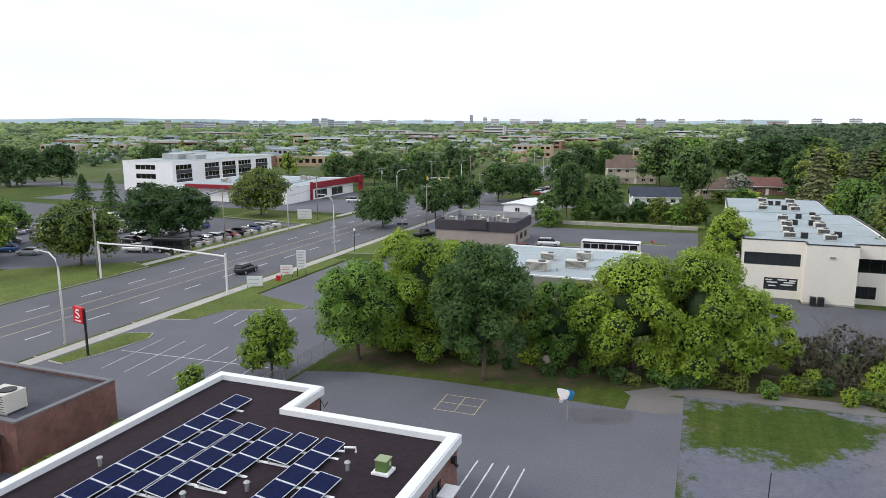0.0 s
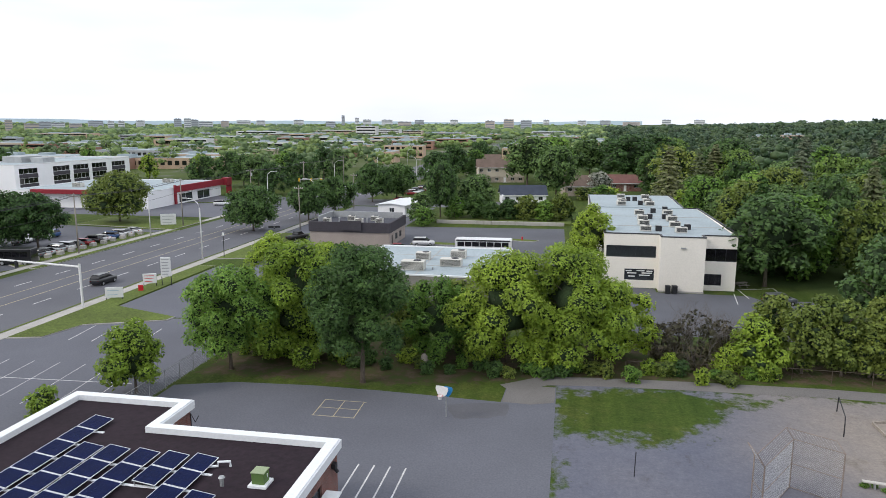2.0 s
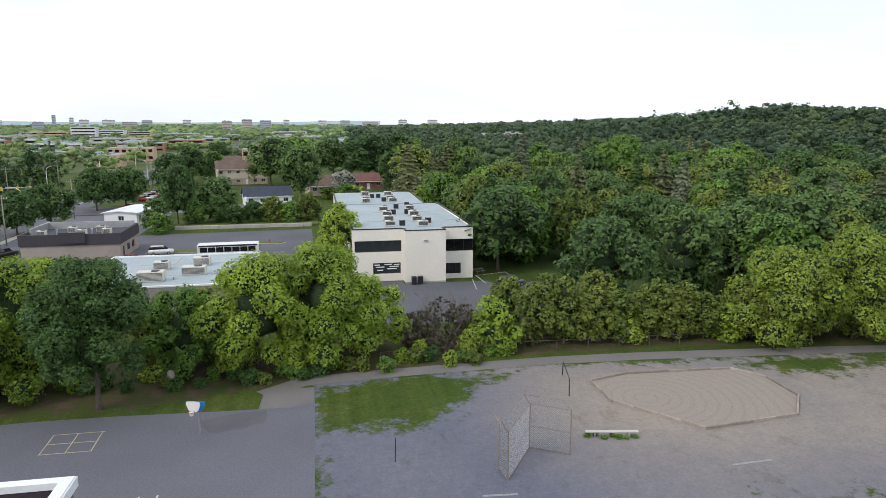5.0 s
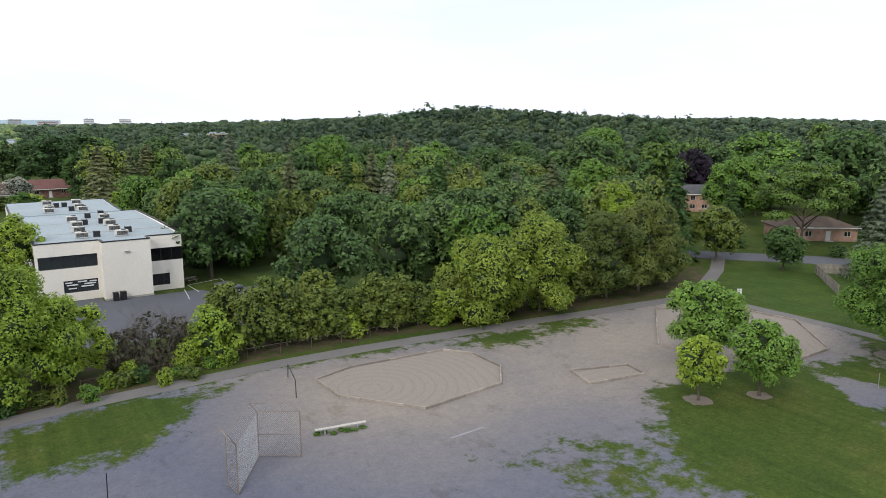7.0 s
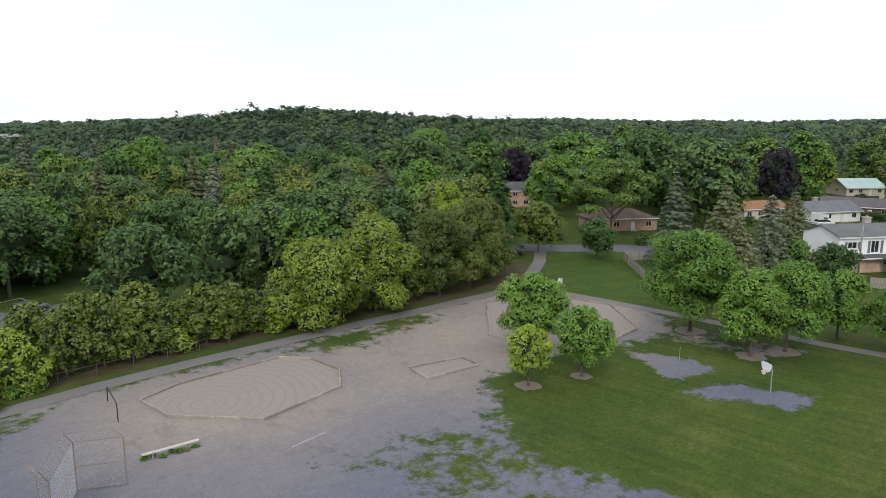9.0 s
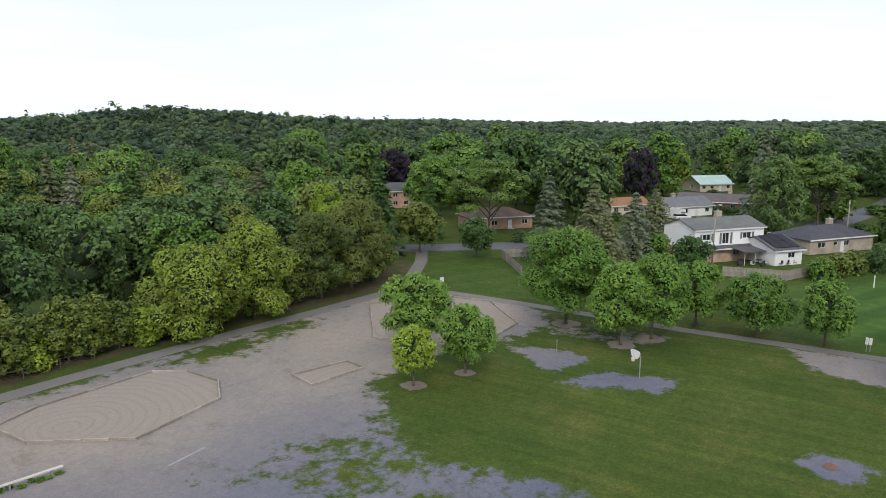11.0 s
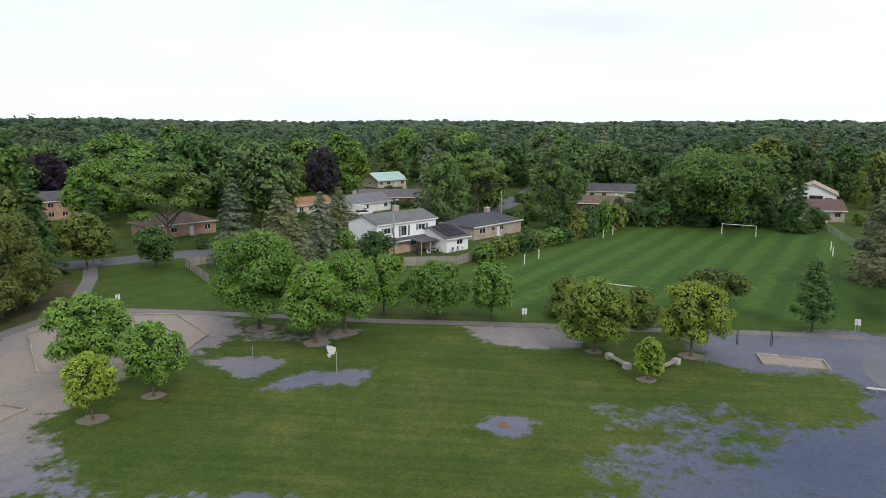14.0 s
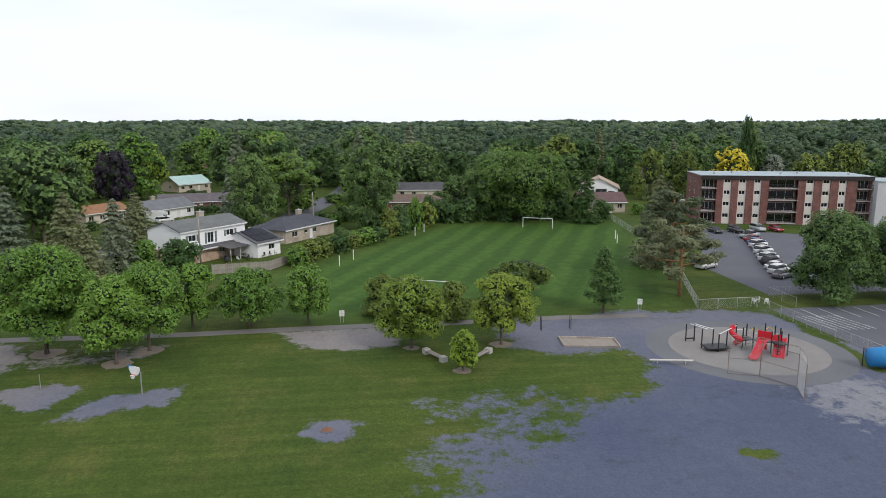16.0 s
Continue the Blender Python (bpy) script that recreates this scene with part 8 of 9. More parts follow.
CARKINDS = {
    "sedan": (4.7, 0.91, [(-2.35, 0.45, 0.80, 0.70, 0.62), (-2.2, 0.25, 0.95, 0.86, 0.78), (-1.2, 0.22, 1.0, 0.91, 0.84), (0.7, 0.22, 0.98, 0.91, 0.84), (2.0, 0.25, 0.82, 0.88, 0.76), (2.35, 0.38, 0.68, 0.72, 0.62)],
              [(-1.95, 0.97, 1.0, 0.76, 0.72), (-1.25, 0.97, 1.38, 0.78, 0.62), (0.0, 0.97, 1.44, 0.79, 0.62), (0.55, 0.97, 1.32, 0.78, 0.60), (1.25, 0.95, 0.98, 0.76, 0.70)]),
    "suv": (4.6, 0.93, [(-2.3, 0.5, 0.95, 0.74, 0.70), (-2.2, 0.3, 1.1, 0.88, 0.82), (-1.0, 0.28, 1.12, 0.93, 0.87), (0.8, 0.28, 1.1, 0.93, 0.87), (2.0, 0.3, 0.98, 0.90, 0.80), (2.3, 0.45, 0.80, 0.74, 0.66)],
            [(-2.2, 1.08, 1.2, 0.78, 0.72), (-1.95, 1.08, 1.62, 0.80, 0.66), (0.0, 1.08, 1.70, 0.81, 0.66), (0.55, 1.08, 1.58, 0.80, 0.64), (1.25, 1.05, 1.1, 0.78, 0.72)]),
    "pickup": (5.6, 0.98, [(-2.8, 0.55, 0.95, 0.85, 0.85), (-2.7, 0.4, 1.05, 0.93, 0.90), (-0.6, 0.36, 1.08, 0.95, 0.90), (1.0, 0.36, 1.12, 0.95, 0.90), (2.5, 0.4, 1.05, 0.93, 0.85), (2.8, 0.5, 0.9, 0.80, 0.75)],
               [(-0.75, 1.08, 1.2, 0.82, 0.78), (-0.6, 1.08, 1.72, 0.82, 0.70), (0.6, 1.08, 1.78, 0.83, 0.70), (0.85, 1.08, 1.68, 0.82, 0.68), (1.45, 1.1, 1.14, 0.80, 0.74)]),
}
WHEEL = Shape().tube([(0, -0.11, 0), (0, 0.11, 0)], 0.33, 14).mesh("tyre", TYRE)
RIM = Shape().tube([(0, -0.118, 0), (0, 0.118, 0)], 0.20, 10).mesh("rim", METAL)
HEADLIGHT = surface("clear lamp", (0.7, 0.7, 0.68), 0.05, 4, 0.2)
TAILLIGHT = surface("red lamp", (0.35, 0.01, 0.012), 0.05, 4, 0.25)
CAR_BASE = {}
CARWORDS = {0: "white", 1: "silver", 2: "black", 3: "dark grey", 4: "red", 5: "dark blue", 6: "pale blue"}


def car(kind, tone, x, y, rz, where="parked in a marked bay", group="parked cars"):
    label = CARWORDS[tone] + " " + kind + " " + where
    if kind not in CAR_BASE:
        length, hw, lower, upper = CARKINDS[kind]
        t = thing("car", label, "car", x, y, 0.02, rz, group)
        part("body", loft(lower).mesh("body", CARPAINT[tone], True), None, t)
        part("glazing", loft(upper).mesh("glazing", GLASS_DARK), None, t)
        a, b = upper[1], upper[3]
        part("roof", Shape().slab(a[0] + 0.1, -a[4] + 0.02, a[2] + 0.005, b[0] - 0.05, a[4] - 0.02, max(u[2] for u in upper) + 0.03, 0.03).mesh("roof", CARPAINT[tone]), None, t)
        for sx in (-0.29, 0.30):
            for sy in (-1, 1):
                wob = part("wheel", WHEEL, None, t)
                wob.matrix_basis = pose(sx * length, sy * (hw - 0.1), 0.33)
                part("rim", RIM, None, wob)
        for sy in (-1, 1):
            part("headlight", Shape().slab(length / 2 - 0.22, sy * 0.6 - 0.16, 0.62, length / 2 - 0.02, sy * 0.6 + 0.16, 0.76, 0.02), HEADLIGHT, t)
            part("tail_light", Shape().slab(-length / 2 - 0.0, sy * 0.62 - 0.14, 0.72, -length / 2 + 0.16, sy * 0.62 + 0.14, 0.9, 0.02), TAILLIGHT, t)
        if kind == "pickup":
            part("cargo_bed", Shape().box(-2.55, -0.75, 1.05, -0.85, 0.75, 1.085), DARKMETAL, t)
        CAR_BASE[kind] = t
        return t
    t = copy_thing(CAR_BASE[kind], pose(x, y, 0.02, 0, 0, rz))
    t["label"], t["group"] = label, group
    for o in t.children:
        if o.name.startswith(("body", "roof")):
            recolour(o, CARPAINT[tone])
    return t


KINDS = ["sedan", "suv", "sedan", "suv", "suv", "sedan", "pickup"]
TONES = [0, 2, 0, 1, 0, 3, 4, 1, 0, 5, 1, 2]
for i in range(13):   # the row along the road
    car(KINDS[i % 6], TONES[(i * 5) % 12], -99.6, 110.5 + 2.75 * i, 180 + random.uniform(-3, 3), "parked in a row beside the road")
for i in range(9):
    car(KINDS[(i + 2) % 6], TONES[(i * 7 + 1) % 12], -114.5 + random.uniform(-0.3, 0.3), 113.5 + 2.75 * i, random.choice([0, 180]) + random.uniform(-3, 3), "parked in the large car park")
for i in range(11):
    car(KINDS[(i + 1) % 7], TONES[(i * 3 + 2) % 12], -127.5, 110.0 + 2.85 * i, random.choice([0, 180]) + random.uniform(-3, 3), "parked in the large car park")
for i in range(11):
    car(KINDS[(i + 3) % 6], TONES[(i * 5 + 1) % 12], -134.0, 108.0 + 2.85 * i, random.choice([0, 180]) + random.uniform(-3, 3), "parked in the large car park")
for i in range(12):
    car(KINDS[(i + 4) % 6], TONES[(i * 7 + 3) % 12], -147.5, 110.0 + 2.85 * i, random.choice([0, 180]) + random.uniform(-3, 3), "parked in the large car park")
for i, (x, y, k, c) in enumerate(((-121.7, 95.5, "sedan", 1), (-129.0, 96.0, "suv", 5), (-134.5, 99.0, "suv", 2), (-137.0, 103.0, "sedan", 3), (-141, 99, "suv", 6))):
    car(k, c, x, y, 200 + 6 * i, "parked in the large car park")
car("pickup", 0, -104.4, 105.0, 8, "standing beside a bus in the car park")
car("suv", 2, -72.4, 96.4, 90, "driving along the main road", "moving cars")
car("pickup", 2, -58.5, 142.0, 70, "parked beside the dark restaurant")
car("suv", 0, -29.9, 139.8, 8, "parked behind the dark restaurant")
car("sedan", 4, -33.5, 133.0, 8, "parked behind the dark restaurant")
car("suv", 0, -106.0, 198.0, 20, "parked before the red store")
car("sedan", 4, -54.5, 219.5, 5, "parked across the side street")
car("suv", 0, -50.5, 206.5, 5, "parked beside a low white shed")
for i in range(9):
    car(KINDS[i % 6], (4, 0, 0, 1, 2, 4, 0, 3, 0)[i], -56.0 + (i % 2) * 0.4, 240 + 3.0 * i, 4, "parked in a row beyond the side street")
for i in range(12):
    car(KINDS[(i * 2) % 6], TONES[(i * 5) % 12], -86 + 5 * (i % 4), 262 + 26 * i, 90 if i % 4 > 1 else 270, "driving on the main road far off", "moving cars")
for i, (x, y, k, c) in enumerate(((152.0, -86.6, "sedan", 2), (151.6, -91.5, "suv", 2), (152.8, -98.0, "suv", 1), (152.0, -102.0, "sedan", 4), (143.6, -90.2, "pickup", 1), (139.4, -88.4, "sedan", 4), (135.6, -86.8, "sedan", 5), (132.2, -85.2, "suv", 0), (128.8, -83.6, "sedan", 3),
                                  (125.4, -82.0, "suv", 0), (121.8, -80.2, "sedan", 1), (118.4, -78.6, "suv", 0), (115.0, -77.0, "suv", 2), (111.4, -75.4, "sedan", 0), (108.0, -73.8, "suv", 0), (104.8, -72.4, "sedan", 3), (117.0, -64.6, "sedan", 6), (113.8, -63.6, "suv", 0), (214.0, -108.0, "sedan", 1))):
    car(k, c, x, y, 180 if i < 4 else (295 if i < 18 else 90), "parked beside the apartments")
car("suv", 0, 188.0, 46.0, -45, "parked in a bungalow driveway")
car("sedan", 4, 262.0, 55.0, 0, "parked in a driveway far off")
car("suv", 3, 131.0, 88.0, 60, "parked before the pink brick bungalow")
car("suv", 3, 29.0, 101.5, 20, "parked beside the cream office")


def bus(x, y, rz, length, body, label, band):
    t = thing("bus", label, "bus", x, y, 0, rz)
    part("body", Shape().slab(-length / 2, -1.22, 0.4, length / 2, 1.22, 3.0, 0.15), body, t)
    s = Shape()
    n = int(length / 1.5)
    for i in range(n):
        u = -length / 2 + 0.5 + (length - 1.0) * i / n
        for sy in (-1.235, 1.221):
            s.box(u, sy, 1.55, u + (length - 1) / n - 0.12, sy + 0.014, 2.45)
    part("glazing", s, GLASS_DARK, t)
    part("windscreen", Shape().box(length / 2 + 0.001, -1.05, 1.4, length / 2 + 0.02, 1.05, 2.6), GLASS_DARK, t)
    part("stripe", Shape().box(-length / 2 + 0.3, -1.232, 2.55, length / 2 - 0.3, -1.222, 2.85), band, t)
    for sx in (-0.28, 0.33):
        for sy in (-1, 1):
            w = part("wheel", WHEEL, None, t)
            w.matrix_basis = pose(sx * length, sy * 1.1, 0.46) @ Matrix.Scale(1.4, 4)
            part("rim", RIM, None, w)


bus(-97.8, 107.2, 12, 6.6, CARPAINT[2], "black minibus standing at the car park entrance", DARKMETAL)
bus(-16.5, 133.0, 2, 11.0, CARPAINT[0], "long white coach parked behind the shops", DARKMETAL)

pt = thing("picnic_table", "dark wooden picnic table on the office lawn", "table", 26.3, 112.1, 0, 20)
part("tabletop", Shape().slab(-0.9, -0.38, 0.70, 0.9, 0.38, 0.76, 0.015), WOODGREY, pt)
for sy in (-0.72, 0.72):
    part("bench_plank", Shape().slab(-0.9, sy - 0.14, 0.42, 0.9, sy + 0.14, 0.47, 0.015), WOODGREY, pt)
for sx in (-0.6, 0.6):
    part("trestle", Shape().tube([(sx, -0.7, 0), (sx, -0.25, 0.7)], 0.05, 6).tube([(sx, 0.7, 0), (sx, 0.25, 0.7)], 0.05, 6).tube([(sx, -0.8, 0.40), (sx, 0.8, 0.40)], 0.04, 6), WOODGREY, pt)

# ---- the east lot: retaining wall, kerbed bed, hydrant ----
rw = Shape()
for i in range(16):
    rw.slab(-33.5 + 2.0 * i, 172.4, 0, -33.5 + 2.0 * i + 1.94, 173.1, 0.85, 0.05)
structure("retaining_wall", rw, CONCRETE, "low pale concrete block wall behind the lot", "wall")
kerbed_bed("verge", [(-13.6, 148.8), (-7.5, 147.8), (-6.6, 149.5), (-12.4, 151)], TURF, "small kerbed grass island in the lot", 0.15)
kerbed_bed("verge", [(-33, 140.2), (-21, 141.0), (-22, 143.0), (-33, 143.6)], TURF, "kerbed grass island beside the restaurant", 0.15)
hy = thing("fire_hydrant", "small red fire hydrant on a grass island", "hydrant", -10.2, 149.4, 0.18)
part("barrel", Shape().tube([(0, 0, 0), (0, 0, 0.6), (0, 0, 0.75)], 0.16, 10, 0.1), REDPLASTIC, hy)
part("nozzle", Shape().tube([(-0.25, 0, 0.45), (0.25, 0, 0.45)], 0.08, 8), REDPLASTIC, hy)
lawn = sheet("lawn", [(-34, 173.2), (0, 173.2), (0, 186), (-34, 186)], 0.5, TURF, "rough grass bank behind the low wall", "lawn", 0.5)
for x, y, s in ((-30, 179, 1.1), (-25, 181, 1.3), (-20, 178, 0.9), (-15.5, 180, 1.0), (-11, 179, 1.2), (-6.5, 178, 1.0), (-2.5, 180, 1.3)):
    stand_copy(hedge[0], x, y, random.uniform(0, 360), s, s * 0.8, random.choice(["dark", "maple", "olive"]))
for x, y, s, leaf in ((28, 262, 1.2, "dark"), (34, 290, 1.3, "dark")):
    stand_copy(BASES[int(abs(x)) % 6], x, y, random.uniform(0, 360), s, s, leaf)
for x, y, s, leaf in ((-262, 200, 1.3, "dark"), (-250, 214, 1.3, "dark"), (-275, 222, 1.2, "dark"), (-235, 250, 1.2, "dark"), (-220, 290, 1.1, "maple"), (-190, 290, 0.9, "lime"), (-170, 300, 0.9, "lime"), (-150, 290, 1.0, "dark"), (-130, 262, 1.0, "dark"), (-140, 250, 1.0, "dark"), (-118, 250, 1.0, "wood"),
                      (-108, 262, 1.1, "dark"), (-120, 280, 1.1, "maple"), (-104, 232, 0.9, "dark"), (-98, 246, 1.0, "dark"), (-110, 300, 1.2, "dark"), (-98, 285, 1.0, "wood"), (-54, 238 + 40, 1.1, "dark"), (-52, 310, 1.2, "dark"), (-46, 330, 1.0, "maple"), (-50, 380, 1.2, "dark"), (-230, 150, 0.9, "lime"), (-205, 120, 0.9, "maple"), (-190, 100, 0.9, "olive"), (-178, 88, 0.85, "maple"), (-160, 90, 0.8, "maple")):
    stand_copy(BASES[int(abs(x + y)) % 6], x, y, random.uniform(0, 360), s, s, leaf)


# ---- fences ----
def chain_fence(pts, h, name="chain_link_fence", label="grey chain-link fence with steel posts", spacing=2.6, step=0.22, mat=None):
    t = thing(name, label, "fence")
    mesh, rail = Shape(), Shape()
    mat = mat or METAL
    for (x0, y0), (x1, y1) in zip(pts, pts[1:]):
        k = math.hypot(x1 - x0, y1 - y0)
        n = max(1, round(k / spacing))
        ux, uy = (x1 - x0) / k, (y1 - y0) / k
        for i in range(n + 1):
            part("post", Shape().tube([(x0 + ux * k * i / n, y0 + uy * k * i / n, 0), (x0 + ux * k * i / n, y0 + uy * k * i / n, h + 0.05)], 0.035, 6), mat, t)
        rail.tube([(x0, y0, h), (x1, y1, h)], 0.025, 5)
        for i in range(int(k / step)):
            a = i * step
            for sg in (-1, 1):
                b = a + sg * h
                if 0 <= b <= k:
                    mesh.tube([(x0 + ux * a, y0 + uy * a, 0.03), (x0 + ux * b, y0 + uy * b, h)], 0.006, 3)
                else:
                    e = 0 if b < 0 else k
                    zz = abs(e - a)
                    if zz > 0.05:
                        mesh.tube([(x0 + ux * a, y0 + uy * a, 0.03), (x0 + ux * e, y0 + uy * e, zz)], 0.006, 3)
    part("rail", rail, mat, t)
    part("mesh", mesh, mat, t)
    return t


def board_fence(pts, h, label="weathered grey wooden board fence", w=0.16):
    t = thing("board_fence", label, "fence")
    for (x0, y0), (x1, y1) in zip(pts, pts[1:]):
        k = math.hypot(x1 - x0, y1 - y0)
        a = math.degrees(math.atan2(y1 - y0, x1 - x0))
        n = int(k / (w + 0.02))
        bm = Shape().box(0, -0.012, 0.05, w, 0.012, h).mesh("board", WOODGREY)
        for i in range(n):
            o = part("board", bm, None, t)
            o.matrix_basis = pose(x0 + (x1 - x0) * i / n, y0 + (y1 - y0) * i / n, 0, 0, 0, a)
        for i in range(int(k / 2.4) + 1):
            part("post", Shape().box(-0.05, -0.05, 0, 0.05, 0.05, h + 0.1).mesh("post", WOODGREY), None, t).matrix_basis = pose(x0 + (x1 - x0) * min(1, i * 2.4 / k), y0 + (y1 - y0) * min(1, i * 2.4 / k), 0, 0, 0, a) @ Matrix.Translation((0, 0.08, 0))
    return t


chain_fence([(-37.6, 50), (-37.6, 78)], 1.8, step=0.3)
chain_fence([(6.0, 70.2), (22, 70.9), (40, 70.2)], 1.2, step=0.45, spacing=3.6, mat=BARK, label="low rusty wire fence under the hedge")
chain_fence([(104.7, -54.6), (87.6, -48.2), (87.8, -57.0)], 1.5, step=0.3)
chain_fence([(87.8, -57.2), (65.2, -58.0), (48, -58.4)], 1.5, step=0.3)
chain_fence([(178.5, -71), (150, -66), (120, -60)], 1.6, step=0.5)
chain_fence([(87.0, -62.5), (93.5, -62.5), (93.5, -100)], 1.4, step=0.5)
board_fence([(103.1, 50.8), (115.7, 61.2), (121, 55)], 1.6)
board_fence([(121.0, 22.5), (123.0, 13.0), (130.5, 9.5)], 1.7)
board_fence([(140, 2.0), (150, -4.5), (158, -9.5)], 1.6)

# ---- the schoolyard and the park ----
NET = surface("hoop net", (0.7, 0.7, 0.7), 0.1, 4, 0.8)


def hoop(x, y, rz, side):
    t = thing("basketball_hoop", "white fan-shaped basketball backboard on a grey pole", "basketball hoop", x, y, 0, rz, "basketball hoops")
    part("pole", Shape().tube([(0, 0, 0), (0, 0, 2.2), (0, -0.15, 2.5), (0, -0.7, 2.65)], 0.06, 8), METAL, t)
    fan = [(-0.42, 0.05), (-0.62, 0.5), (-0.55, 0.72), (0, 0.78), (0.55, 0.72), (0.62, 0.5), (0.42, 0.05), (0.22, -0.12), (-0.22, -0.12)]
    bd = part("backboard", Shape().prism(fan, -0.03, 0.03).mesh("backboard", WHITEMETAL), None, t, "white fan-shaped backboard")
    bd.matrix_basis = pose(0, -0.75, 2.3, 90, 0, 0)
    bk = part("back_panel", Shape().prism([(p[0] * 0.95, p[1]) for p in fan], -0.02, 0.02).mesh("back_panel", BLUEPLASTIC), None, t, "blue rear face")
    bk.matrix_basis = pose(0.34 * side, -0.62, 2.3, 90, 0, 14 * side)
    ring = Shape().tube([(0.23 * math.cos(a * math.pi / 8), -1.05 + 0.23 * math.sin(a * math.pi / 8), 2.3) for a in range(17)], 0.015, 5)
    part("ring", ring, REDPLASTIC, t)
    part("net", Shape().tube([(0, -1.05, 2.29), (0, -1.05, 2.0)], 0.22, 10, 0.15), NET, t)


hoop(-10.0, 56.0, -20, 1)
hoop(66.5, 19.5, -115, -1)
boulder = Shape()
rg = np.random.default_rng(3)
for i in range(5):
    zz = (0, 0.5, 0.95, 1.3, 1.55)[i]
    rr = (0.5, 0.55, 0.42, 0.36, 0.15)[i]
    boulder.v += [tuple((rr * (1 + rg.normal(0, 0.1)) * math.cos(a * math.pi / 4), rr * (1 + rg.normal(0, 0.1)) * math.sin(a * math.pi / 4), zz)) for a in range(8)]
    if i:
        b0 = (i - 1) * 8
        boulder.f += [(b0 + j, b0 + (j + 1) % 8, b0 + 8 + (j + 1) % 8, b0 + 8 + j) for j in range(8)]
boulder.f += [tuple(range(7, -1, -1)), tuple(range(32, 40))]
bo = tagged(new("boulder", boulder.mesh("boulder", surface("pale stone", (0.34, 0.30, 0.26), 0.25, 3, 0.95), True)), "pale upright boulder at the foot of the trees", "boulder")
bo.location = (-14.4, 67.6, 0)


def timber_frame(name, pts, label, sand, inner=True):
    t = thing(name, label, "sand area")
    part("sand", Shape().prism(pts, 0.0, 0.035), sand, t, "raked pale sand")
    for a, b in zip(pts, pts[1:] + pts[:1]):
        k = math.hypot(b[0] - a[0], b[1] - a[1])
        n = max(1, round(k / 2.4))
        ang = math.degrees(math.atan2(b[1] - a[1], b[0] - a[0]))
        for i in range(n):
            o = part("timber", Shape().slab(0.02, -0.075, 0, k / n - 0.02, 0.075, 0.24, 0.02), TIMBER, t)
            o.matrix_basis = pose(a[0] + (b[0] - a[0]) * i / n, a[1] + (b[1] - a[1]) * i / n, 0, 0, 0, ang + random.uniform(-0.6, 0.6))
    return t


def raked_sand(name, centre):
    m, n, l, b = nodes_of(name)
    co, mp, wv = n.new("ShaderNodeTexCoord"), n.new("ShaderNodeMapping"), n.new("ShaderNodeTexWave")
    mp.inputs["Location"].default_value = (-centre[0], -centre[1], 0)
    wv.wave_type, wv.rings_direction = "RINGS", "Z"
    wv.inputs["Scale"].default_value, wv.inputs["Distortion"].default_value, wv.inputs["Detail"].default_value, wv.inputs["Detail Scale"].default_value = 0.30, 9.0, 3.0, 0.22
    l.new(co.outputs["Object"], mp.inputs[0])
    l.new(mp.outputs[0], wv.inputs["Vector"])
    fine = noise_tex(n, l, 6, 5)
    base = ramp_of(n, l, fine, [(0.3, (0.235, 0.200, 0.172)), (0.7, (0.305, 0.265, 0.23))])
    c = mix_of(n, l, 1.0, base, ramp_of(n, l, wv.outputs["Fac"], [(0.0, (0.93,) * 3), (0.30, (1.015,) * 3)]), "MULTIPLY")
    l.new(c, b.inputs["Base Color"])
    b.inputs["Roughness"].default_value = 0.95
    bp = n.new("ShaderNodeBump")
    bp.inputs["Strength"].default_value, bp.inputs["Distance"].default_value = 0.15, 0.04
    l.new(wv.outputs["Fac"], bp.inputs["Height"])
    l.new(bp.outputs[0], b.inputs["Normal"])
    return m


timber_frame("ball_diamond", [(25.6, 61.1), (25.7, 55.9), (30.9, 49.2), (40.1, 50.3), (43.0, 54.1), (43.1, 58.9), (41.0, 61.8), (30.0, 62.4)], "timber-edged raked sand ball diamond", raked_sand("raked diamond sand", (29, 56)))
timber_frame("ball_diamond", [(74.4, 60.2), (62.4, 49.9), (64.5, 42.5), (70.8, 38.3), (77.0, 38.4), (85.0, 46.8), (84.2, 52.6), (82.0, 57.5)], "timber-edged sand ball diamond near the path", raked_sand("raked diamond sand two", (70, 45)))
timber_frame("sand_box", [(48.2, 49.2), (47.2, 45.5), (53.7, 44.4), (54.3, 47.2)], "small timber-edged sand rectangle", raked_sand("raked box sand", (50, 40)))
timber_frame("sand_box", [(78.0, -25.2), (76.6, -31.6), (73.4, -31.1), (74.6, -24.8)], "timber-edged sand jump pit", raked_sand("raked pit sand", (75, -20)))


